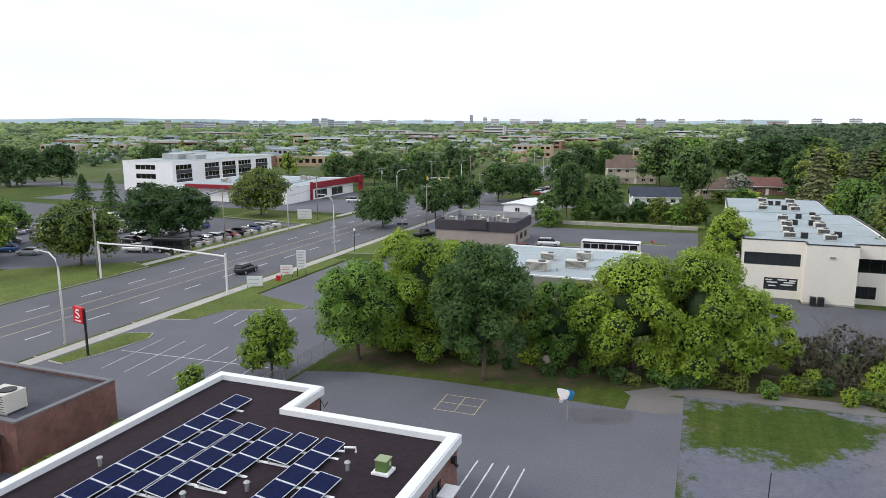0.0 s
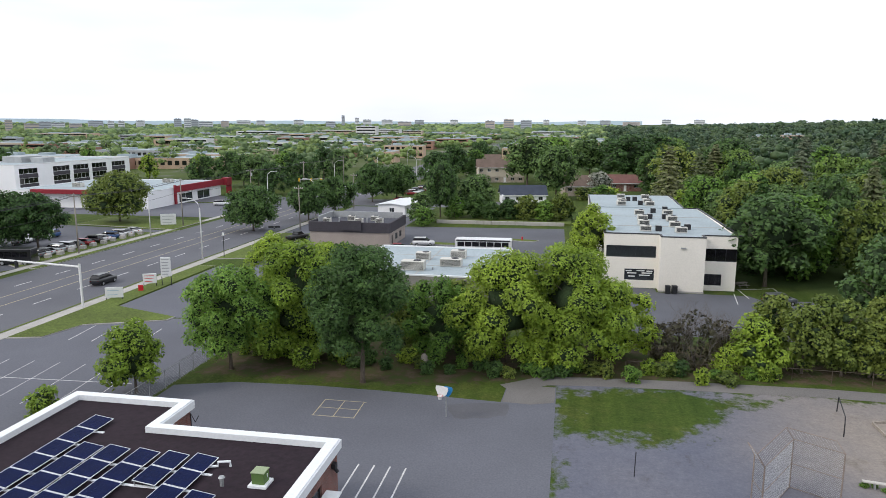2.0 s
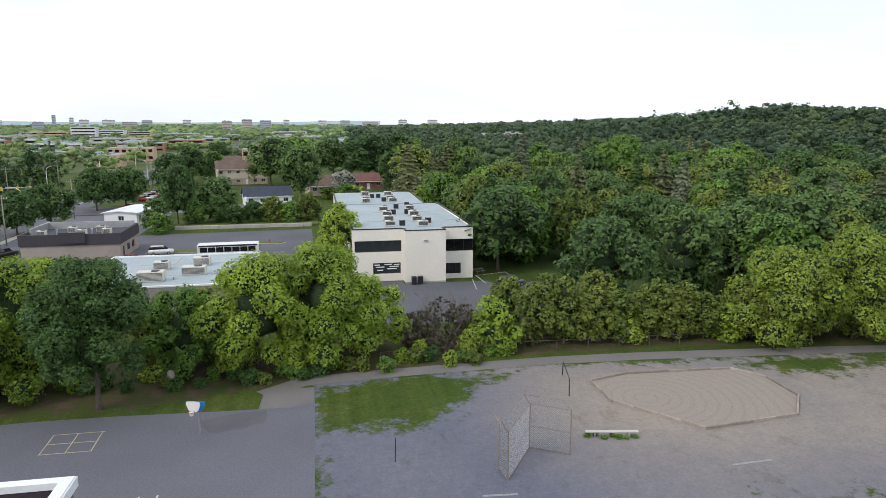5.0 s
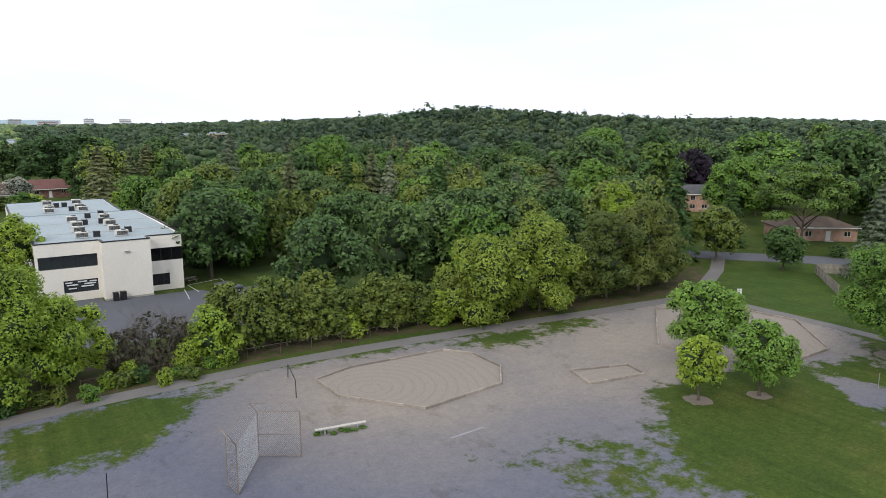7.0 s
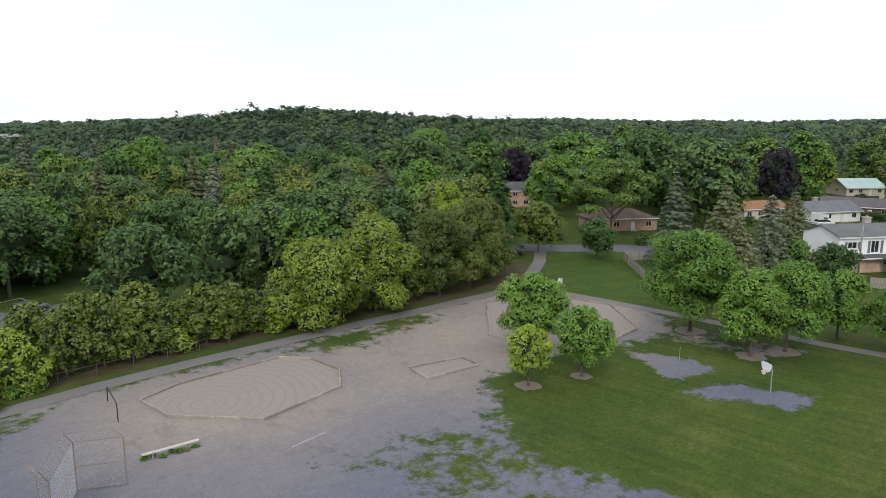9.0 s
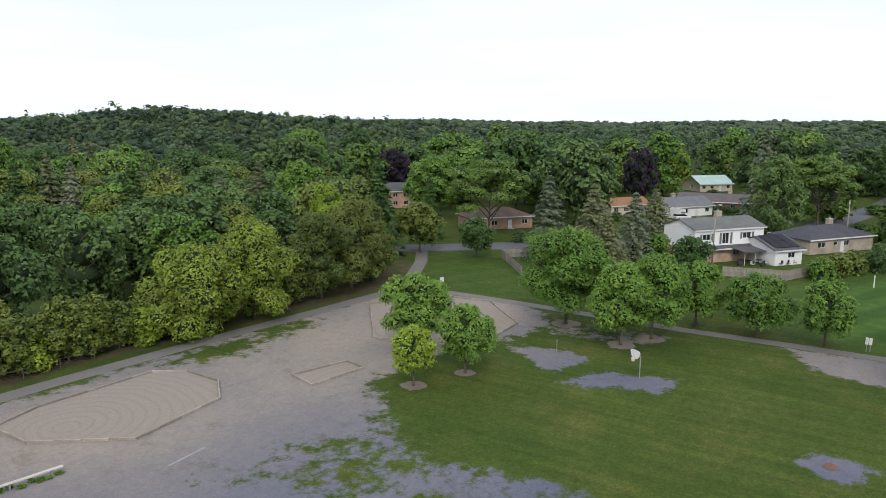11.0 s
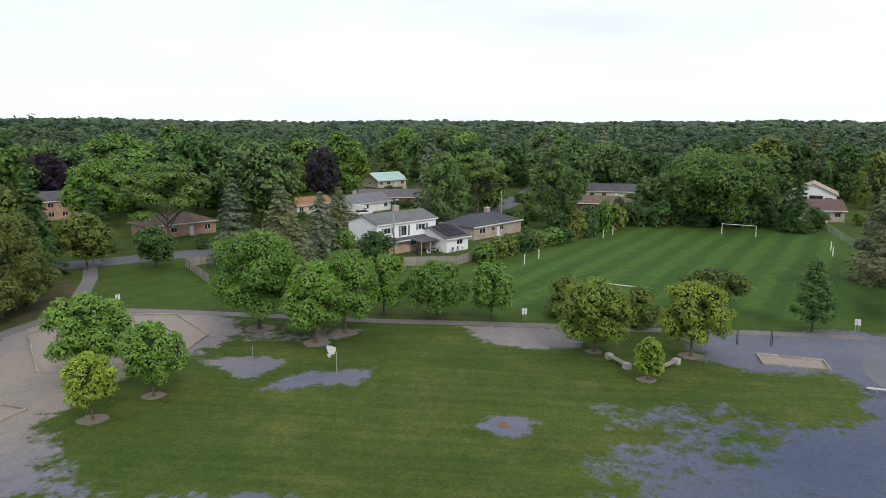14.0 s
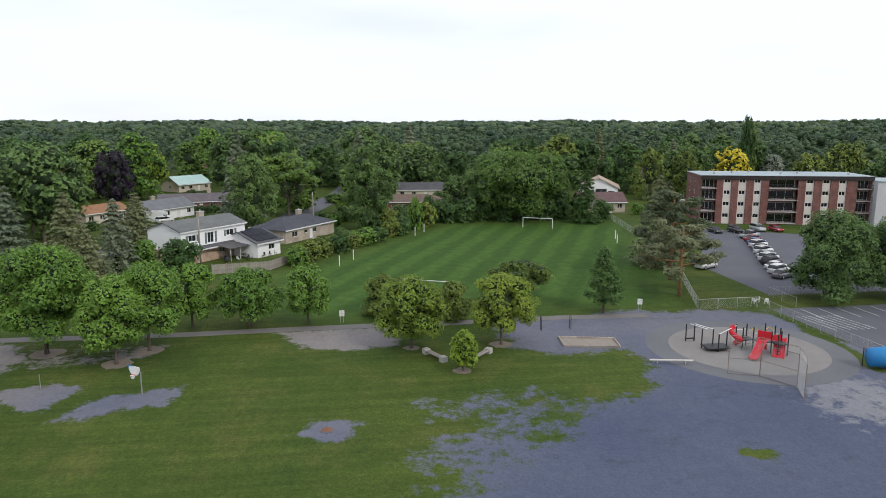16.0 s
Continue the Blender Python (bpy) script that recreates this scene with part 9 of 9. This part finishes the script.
def backstop(posts, h, label, overhang):
    t = thing("backstop", label, "backstop")
    for x, y in posts:
        part("post", Shape().tube([(x, y, 0), (x, y, h)], 0.05, 6), RUST, t)
    mesh = Shape()
    for (x0, y0), (x1, y1) in zip(posts, posts[1:]):
        for z in (0.06, h * 0.5, h):
            part("rail", Shape().tube([(x0, y0, z), (x1, y1, z)], 0.03, 5), RUST, t)
        k = math.hypot(x1 - x0, y1 - y0)
        n = int(k / 0.16)
        for i in range(-int(h / 0.16), n):
            for sg in (0, 1):
                a, b = i * 0.16, i * 0.16 + h
                lo, hi = max(a, 0), min(b, k)
                if hi - lo > 0.05:
                    p, q = (lo, lo - a), (hi, hi - a)
                    if sg:
                        p, q = (k - lo, lo - a), (k - hi, hi - a)
                    mesh.tube([(x0 + (x1 - x0) * p[0] / k, y0 + (y1 - y0) * p[0] / k, p[1]), (x0 + (x1 - x0) * q[0] / k, y0 + (y1 - y0) * q[0] / k, q[1])], 0.006, 3)
        ox, oy = overhang
        part("rail", Shape().tube([(x0 + ox, y0 + oy, h + 0.5), (x1 + ox, y1 + oy, h + 0.5)], 0.03, 5), RUST, t)
        part("rail", Shape().tube([(x0, y0, h), (x0 + ox, y0 + oy, h + 0.5)], 0.03, 5), RUST, t)
        part("rail", Shape().tube([(x1, y1, h), (x1 + ox, y1 + oy, h + 0.5)], 0.03, 5), RUST, t)
        for i in range(int(k / 0.2)):
            f = i * 0.2 / k
            px, py = x0 + (x1 - x0) * f, y0 + (y1 - y0) * f
            mesh.tube([(px, py, h), (px + ox, py + oy, h + 0.5)], 0.006, 3)
    part("chain_mesh", mesh, METAL, t)


backstop([(12.4, 45.8), (12.6, 44.1), (15.6, 48.7), (18.3, 47.0)], 3.6, "rusty chain-link ball backstop with a slanted top", (-0.3, 0.75))
backstop([(63.8, -38.8), (62.6, -41.6), (59.2, -43.4), (56.4, -42.2)], 3.4, "chain-link ball backstop beside the playground", (0.6, -0.4))


def plank_bench(x0, y0, x1, y1, label="long white plank bench on two supports"):
    k = math.hypot(x1 - x0, y1 - y0)
    t = thing("plank_bench", label, "bench", (x0 + x1) / 2, (y0 + y1) / 2, 0, math.degrees(math.atan2(y1 - y0, x1 - x0)), "players' benches")
    part("seat", Shape().slab(-k / 2, -0.16, 0.42, k / 2, 0.16, 0.50, 0.015), surface("pale bench wood", (0.55, 0.52, 0.48), 0.15, 3, 0.85), t)
    for sx in (-0.32, 0.32):
        part("support", Shape().box(sx * k - 0.06, -0.14, 0, sx * k + 0.06, 0.14, 0.42), METAL, t)


plank_bench(20.6, 49.7, 24.8, 49.0)
plank_bench(67.8, -32.1, 66.9, -36.6)


def park_bench(x, y, rz):
    t = thing("concrete_bench", "wooden bench between two pale concrete blocks", "bench", x, y, 0, rz, "park benches")
    for sx in (-1.65, 1.65):
        part("end_block", Shape().slab(sx - 0.35, -0.35, 0, sx + 0.35, 0.35, 0.62, 0.05), CONCRETE, t)
    for j in range(3):
        part("plank", Shape().slab(-1.3, -0.3 + 0.21 * j, 0.40, 1.3, -0.3 + 0.21 * j + 0.18, 0.47, 0.015), WOODGREY, t)
    part("stringer", Shape().box(-1.3, -0.2, 0.3, 1.3, 0.2, 0.40), WOODGREY, t)


park_bench(73.1, -9.5, 27)
park_bench(72.5, -14.6, -41)


def notice(x, y, rz):
    t = thing("park_notice", "pair of small white notice boards on posts", "sign", x, y, 0, rz, "park notices")
    for sx in (-0.18, 0.18):
        part("post", Shape().box(sx - 0.03, -0.03, 0, sx + 0.03, 0.03, 1.6), METAL, t)
        b = part("board", Shape().box(sx - 0.15, -0.06, 0.85, sx + 0.15, -0.032, 1.65), WHITEMETAL, t)
        part("lettering_bars", Shape().box(sx - 0.11, -0.07, 1.40, sx + 0.11, -0.062, 1.45).box(sx - 0.11, -0.07, 1.2, sx + 0.06, -0.062, 1.24), METAL, b)


notice(88.6, 57.3, -35)
notice(88.4, 0.6, -85)
notice(88.6, -40.1, -110)

pr = thing("pipe_rail", "bent rusty pipe rail set in the ground", "rail")
part("pipe", Shape().tube([(22.3, 58.0, 0), (22.3, 58.0, 1.1), (22.5, 58.6, 1.5), (23.5, 63.0, 1.5), (23.6, 63.4, 0)], 0.045, 6), DARKMETAL, pr)
tp = thing("tether_pole", "thin dark leaning pole in the gravel", "pole", 5.1, 48.3)
part("pole", Shape().tube([(0, 0, 0), (0.05, 0, 1.9)], 0.035, 6), DARKMETAL, tp)
tp2 = thing("tether_pole", "thin grey pole on the grass", "pole", 69.2, 29.6)
part("pole", Shape().tube([(0, 0, 0), (0, 0, 1.6)], 0.03, 6), METAL, tp2)
for y in (-24.0, -27.8):
    br = thing("bike_arch", "dark steel bicycle arch", "bicycle rack", 81.5, y, 0, 0, "bicycle arches")
    part("arch", Shape().tube([(-0.25, 0, 0), (-0.25, 0, 1.55), (-0.15, 0, 1.75), (0.15, 0, 1.75), (0.25, 0, 1.55), (0.25, 0, 0)], 0.045, 6), DARKMETAL, br)
for x, y, h in ((125.2, 1.0, 1.9), (130.9, -1.6, 1.9), (157.5, -16.1, 1.9), (162.9, -18.8, 1.9), (141.0, -58.0, 1.9), (147.0, -60.0, 1.9)):
    wp = thing("white_post", "white painted marker post at the field edge", "post", x, y, 0, 0, "field marker posts")
    part("post", Shape().box(-0.08, -0.08, 0, 0.08, 0.08, h), WHITEMETAL, wp)
    part("cap", Shape().box(-0.09, -0.09, h, 0.09, 0.09, h + 0.05), METAL, wp)


def goal(x, y, rz, w=7.3, h=2.44):
    t = thing("soccer_goal", "white tubular soccer goal without a net", "goal", x, y, 0, rz, "soccer goals")
    for sy in (-1, 1):
        part("goalpost", Shape().tube([(0, sy * w / 2, 0), (0, sy * w / 2, h)], 0.07, 8), WHITEMETAL, t)
    part("crossbar", Shape().tube([(0, -w / 2, h), (0, w / 2, h)], 0.07, 8), WHITEMETAL, t)
    for sy in (-1, 1):
        part("brace", Shape().tube([(0, sy * w / 2, h * 0.95), (1.0, sy * w / 2, h * 0.7), (1.4, sy * w / 2, 0)], 0.035, 6), METAL, t)


goal(165.2, -47.2, -25)
goal(100.5, -12.0, 155)
mh = thing("drain_cover", "rusty round drain cover in a grey patch", "drain", 56.0, 1.9)
part("frame", Shape().tube([(0, 0, 0), (0, 0, 0.05)], 0.62, 16), ASPHALT_OLD, mh)
part("cover", Shape().tube([(0, 0, 0.05), (0, 0, 0.075)], 0.5, 16), surface("rust", (0.20, 0.10, 0.07), 0.3, 4, 0.9), mh)
for x, y, r in ((52.6, 37.3, 1.25), (58.3, 34.9, 1.1), (68.6, -11.9, 1.0), (76.8, -7.3, 0.9), (76.6, -17.8, 1.3), (80.6, 33.4, 1.8), (75.9, 24.6, 1.6), (80.1, 22.3, 1.6)):
    sheet("bare_ring", [(x + r * math.cos(a * math.pi / 9) * random.uniform(0.85, 1.15), y + r * math.sin(a * math.pi / 9) * random.uniform(0.85, 1.15)) for a in range(18)], 0.012, surface("bare soil", (0.22, 0.185, 0.155), 0.2, 3, 0.95), "bare soil ring round a tree trunk", "bare soil", 0.01)

# ---- playground ----
PLAY = [(71.0 + 8.6 * math.cos(a * math.pi / 20), -45.3 + 8.6 * math.sin(a * math.pi / 20)) for a in range(40)]
sheet("playground_path", [(71.0 + 11.4 * math.cos(a * math.pi / 20), -45.3 + 11.2 * math.sin(a * math.pi / 20)) for a in range(40)], 0.014, surface("grey stone dust", (0.150, 0.152, 0.165), 0.15, 2, 0.95, big=0.06), "grey stone-dust path round the playground", "footpath", 0.03)
sheet("playground_sand", PLAY, 0.03, SAND, "oval of pale playground sand", "playground", 0.03)
pg = thing("play_structure", "red and black climbing frame with slides on sand", "playground", 69.0, -45.5, 0.03, 0)
BLACKP = surface("black powder coat", (0.02, 0.02, 0.024), 0.1, 3, 0.45)
for i, (x, y, h) in enumerate(((5.6, 5.8, 2.1), (5.5, 4.8, 2.1), (3.0, 5.2, 2.2), (2.9, 3.9, 2.2), (1.3, 4.1, 2.1), (2.2, 2.6, 2.1), (3.2, 0.9, 2.6), (3.2, -0.4, 2.6), (1.8, 0.9, 2.6), (1.8, -0.4, 2.6), (0.2, -1.6, 2.5), (0.2, -2.8, 2.5), (-1.0, -1.6, 2.5), (-1.0, -2.8, 2.5), (1.6, -3.6, 2.4), (2.6, -3.6, 2.4), (3.6, -3.0, 2.4))):
    part("upright", Shape().tube([(x, y, 0), (x, y, h)], 0.07, 8), BLACKP, pg)
part("deck", Shape().slab(1.7, -0.5, 1.05, 3.3, 1.0, 1.15, 0.03), BLACKP, pg)
part("deck", Shape().slab(-1.1, -2.9, 1.25, 0.3, -1.5, 1.35, 0.03), BLACKP, pg)
part("platform", Shape().slab(1.2, 2.5, 0.35, 3.1, 5.3, 0.45, 0.03), BLACKP, pg)
part("step_platform", Shape().slab(5.4, 4.7, 0.3, 5.7, 5.9, 0.4, 0.03), BLACKP, pg)
part("bridge", Shape().box(0.3, -1.6, 1.15, 1.8, -0.2, 1.22), BLACKP, pg)
def lane(path, half, thick, rim):
    """A chute along the path (x, y, z) with raised rims."""
    sh = Shape()
    n = len(path)
    d = (Vector(path[-1][:2]) - Vector(path[0][:2])).normalized()
    nx, ny = -d.y * half, d.x * half
    vs = []
    for x, y, z in path:
        vs += [(x + nx, y + ny, z), (x - nx, y - ny, z), (x - nx, y - ny, z - thick), (x + nx, y + ny, z - thick)]
    fs = [(0, 1, 2, 3), tuple(4 * (n - 1) + k for k in (3, 2, 1, 0))]
    for i in range(n - 1):
        fs += [(4 * i + k, 4 * i + 4 + k, 4 * i + 4 + (k + 1) % 4, 4 * i + (k + 1) % 4) for k in range(4)]
    sh.add(vs, fs)
    for sg in (-1, 1):
        sh.tube([(x + sg * nx, y + sg * ny, z + rim) for x, y, z in path], 0.09, 6)
    return sh


part("slide", lane([(0.6, -0.9, 1.45), (0.2, -0.45, 1.4), (-1.2, 1.05, 0.45), (-1.6, 1.5, 0.3), (-2.1, 2.0, 0.27)], 0.42, 0.1, 0.12), REDPLASTIC, pg, "red plastic slide")
part("slide_hood", Shape().box(-0.7, -0.05, 0, 0.7, 0.05, 1.0, pose(0.75, -1.05, 1.4, 0, 0, 45)), REDPLASTIC, pg)
part("climbing_wall", lane([(0.5, -2.9, 1.6), (-1.2, -1.6, 0.2), (-1.5, -1.4, 0.05)], 0.55, 0.08, 0.02), REDPLASTIC, pg, "red climbing panel with holds")
for k in range(5):
    part("hold", Shape().slab(0.1 - 0.33 * k, -2.75 + 0.25 * k, 1.28 - 0.27 * k, 0.35 - 0.33 * k, -2.5 + 0.25 * k, 1.4 - 0.27 * k, 0.03), DARKMETAL, pg)
part("side_panel", Shape().box(0.25, -2.9, 1.35, 0.31, -1.55, 2.05), REDPLASTIC, pg)
part("low_panel", Shape().box(0.3, -1.2, 0.35, 1.3, -1.12, 1.0), REDPLASTIC, pg)
tube_pts = [(2.4 + 0.55 * math.cos(a), 0.9 + 0.55 * math.sin(a) + 0.5, 2.4 - 0.34 * a) for a in [k * 0.5 for k in range(13)]]
part("spiral_slide", Shape().tube(tube_pts, 0.3, 8), REDPLASTIC, pg)
part("overhead_ladder", Shape().tube([(5.6, 5.3, 2.1), (3.0, 4.6, 2.2)], 0.04, 6).tube([(5.5, 4.8, 2.1), (2.9, 3.9, 2.2)], 0.04, 6), FASCIA, pg)
part("guard_rail", Shape().tube([(1.3, 4.1, 2.1), (3.2, 0.9, 2.4), (3.3, 0.9, 2.4)], 0.04, 6).tube([(3.3, -0.5, 1.9), (3.3, 0.9, 1.9)], 0.03, 5).tube([(1.7, -0.5, 1.9), (0.3, -1.6, 2.1)], 0.03, 5), FASCIA, pg)
part("arch_ladder", Shape().tube([(3.6, -3.0, 0), (3.6, -3.0, 1.6), (3.7, -3.5, 1.9), (3.6, -4.0, 1.6), (3.6, -4.0, 0)], 0.045, 6), YELLOWBOX, pg)
part("arch_ladder", Shape().tube([(5.0, -2.2, 0), (5.0, -2.2, 1.2), (5.1, -2.6, 1.5), (5.0, -3.0, 1.2), (5.0, -3.0, 0)], 0.045, 6), YELLOWBOX, pg)
bt = thing("blue_tarp_cover", "bright blue tarpaulin cover behind the fence", "tarpaulin", 63.6, -55.9)
part("cover", Shape().tube([(-1.2, -1.5, 1.0), (-0.8, 0, 1.3), (-0.4, 1.6, 1.2)], 1.25, 12, 1.0), BLUEPLASTIC, bt, smooth=True)
part("frame", Shape().tube([(-1.3, -1.5, 0), (-1.3, -1.5, 2.2)], 0.05, 6).tube([(0.4, 1.6, 0), (0.4, 1.6, 2.0)], 0.05, 6), DARKMETAL, bt)
for i, (x, y, rz) in enumerate(((89.6, -57.8, 20), (89.2, -59.4, 70), (90.4, -58.8, 140))):
    ch = thing("garden_chair", "discarded white plastic garden chair by the fence", "chair", x, y, 0, rz, "discarded chairs")
    part("seat", Shape().slab(-0.25, -0.25, 0.40, 0.25, 0.25, 0.45, 0.02), WHITEMETAL, ch)
    part("backrest", Shape().slab(-0.25, 0.22, 0.45, 0.25, 0.27, 0.9, 0.02), WHITEMETAL, ch)
    for u in (-0.22, 0.22):
        for v in (-0.22, 0.22):
            part("leg", Shape().box(u - 0.025, v - 0.025, 0, u + 0.025, v + 0.025, 0.40), WHITEMETAL, ch)
bays = Shape()
for i in range(9):
    strip(bays, (86.0, -62.5 - 2.7 * i), (81.0, -62.5 - 2.7 * i), 0.1, 0.026)
for i in range(7):
    strip(bays, (76.0 - 0.0 * i, -60.5 - 0.9 * i), (82.5, -59.5 - 0.9 * i), 0.1, 0.0265)
structure("lot_marking", bays, WHITE_PAINT, "white bay lines and hatching on the lot", "road marking")


# ---- special trees: a bare shrub, an old pine ----
def bare_shrub(x, y, h, w, label, seed):
    rng = random.Random(seed)
    t = thing("bare_shrub", label, "shrub", x, y)
    s = Shape()

    def grow(p, d, length, r, depth):
        q = p + d * length
        s.tube([p, (p + q) / 2 + Vector((rng.uniform(-0.08, 0.08), rng.uniform(-0.08, 0.08), 0)) * length, q], r, 4 if depth < 2 else 3, r * 0.6)
        if depth < 4:
            for _ in range(3 if depth < 3 else 4):
                nd = (d + Vector((rng.uniform(-0.7, 0.7), rng.uniform(-0.7, 0.7), rng.uniform(-0.2, 0.5)))).normalized()
                grow(p + d * length * rng.uniform(0.55, 1.0), nd, length * rng.uniform(0.55, 0.8), r * 0.55, depth + 1)

    for i in range(7):
        a = i * 0.9
        grow(Vector((0.5 * math.cos(a), 0.5 * math.sin(a), -0.05)), Vector((0.45 * math.cos(a) * w / 6, 0.45 * math.sin(a) * w / 6, 1)).normalized(), h * 0.36, 0.05, 0)
    part("branch_tangle", s, TWIG, t)
    rg2 = np.random.default_rng(seed)
    p, nr, _ = crown_points("shrub", 1500, rg2, w, h * 0.75, 1.0, 0.4)
    co, fs = leaf_cards(p, nr, 0.24, rg2, True)
    part("leaves", cards_mesh("leaves", co, fs, leaf_mat("leaf brown", (0.05, 0.045, 0.03), (0.13, 0.12, 0.075))), None, t)
    return t


bare_shrub(13.4, 73.5, 8.6, 6.5, "bare grey-brown shrub with many thin twigs", 5)
bare_shrub(10.5, 74.5, 6.0, 5.0, "bare grey-brown shrub with many thin twigs", 6)
bare_shrub(16.3, 74.5, 7.0, 5.0, "bare grey-brown shrub with many thin twigs", 7)


def old_pine(x, y, h, w, label, seed, limbs=12):
    rng = random.Random(seed)
    t = thing("old_pine", label, "tree", x, y)
    s, P, N = Shape(), [], []
    s.tube([(0, 0, -0.1), (0.1, 0, h * 0.35), (-0.1, 0.1, h * 0.75), (0, 0, h * 0.97)], 0.32, 8, 0.08)
    rg2 = np.random.default_rng(seed)
    for i in range(limbs):
        a = i * 2.399
        z = h * (0.34 + 0.60 * i / limbs)
        reach = w / 2 * (1.0 - 0.55 * i / limbs) * rng.uniform(0.75, 1.1)
        e = Vector((reach * math.cos(a), reach * math.sin(a), z + rng.uniform(0.1, 1.2)))
        mid = Vector((e.x * 0.5, e.y * 0.5, z + rng.uniform(-0.2, 0.7)))
        s.tube([(0, 0, z), mid, e], 0.14, 6, 0.03)
        for _ in range(3):
            s.tube([mid, (mid + e) / 2 + Vector((rng.uniform(-0.8, 0.8), rng.uniform(-0.8, 0.8), rng.uniform(-0.2, 0.8)))], 0.06, 5, 0.02)
        for f, c in ((0.8, (mid + e) / 2), (1.0, e)) if i < limbs * 0.55 else ((0.55, mid), (0.8, (mid + e) / 2), (1.0, e)):
            for _ in range(2):
                cc = np.array(c) + rg2.normal(0, 0.55, 3)
                k = 210
                d = rg2.normal(0, 1, (k, 3))
                d /= np.linalg.norm(d, axis=1)[:, None]
                P.append(cc + d * np.array([1.25, 1.25, 0.55]) * rg2.uniform(0.5, 1, (k, 1)))
                N.append(d * 0.5 + np.array([0, 0, 0.7]))
    part("trunk", s, BARK_ORANGE, t, smooth=True)
    co, fs = leaf_cards(np.concatenate(P), np.concatenate(N), 0.26, rg2, True)
    part("crown", cards_mesh("crown", co, fs, LEAF["old"]), None, t)


old_pine(95.4, -49.4, 10.8, 15.0, "old spreading pine with orange limbs beside the fence", 8)
old_pine(106.0, -53.0, 15.0, 11.0, "tall ragged pine behind the fence", 9, 15)


# remains of chalk lines and a few weeds round the bench on the stone dust
chalk = Shape()
strip(chalk, (29.5, 43.3), (32.9, 43.5), 0.22, 0.012, 0.01)
strip(chalk, (10.4, 42.4), (12.8, 42.2), 0.22, 0.012, 0.01)
structure("chalk_marking", chalk, surface("worn chalk", (0.30, 0.30, 0.32), 0.3, 4, 0.95), "faint remains of white chalk lines on the stone dust", "marking")
for i in range(7):
    stand_copy(field_hedge, 20.9 + 3.40 * i / 6 + random.uniform(-0.2, 0.2), 49.7 + -0.80 * i / 6 + random.uniform(-0.35, 0.35), 50 * i, random.uniform(0.10, 0.16), random.uniform(0.05, 0.09), "maple", 0.0, "small clump of green weeds beside the bench")
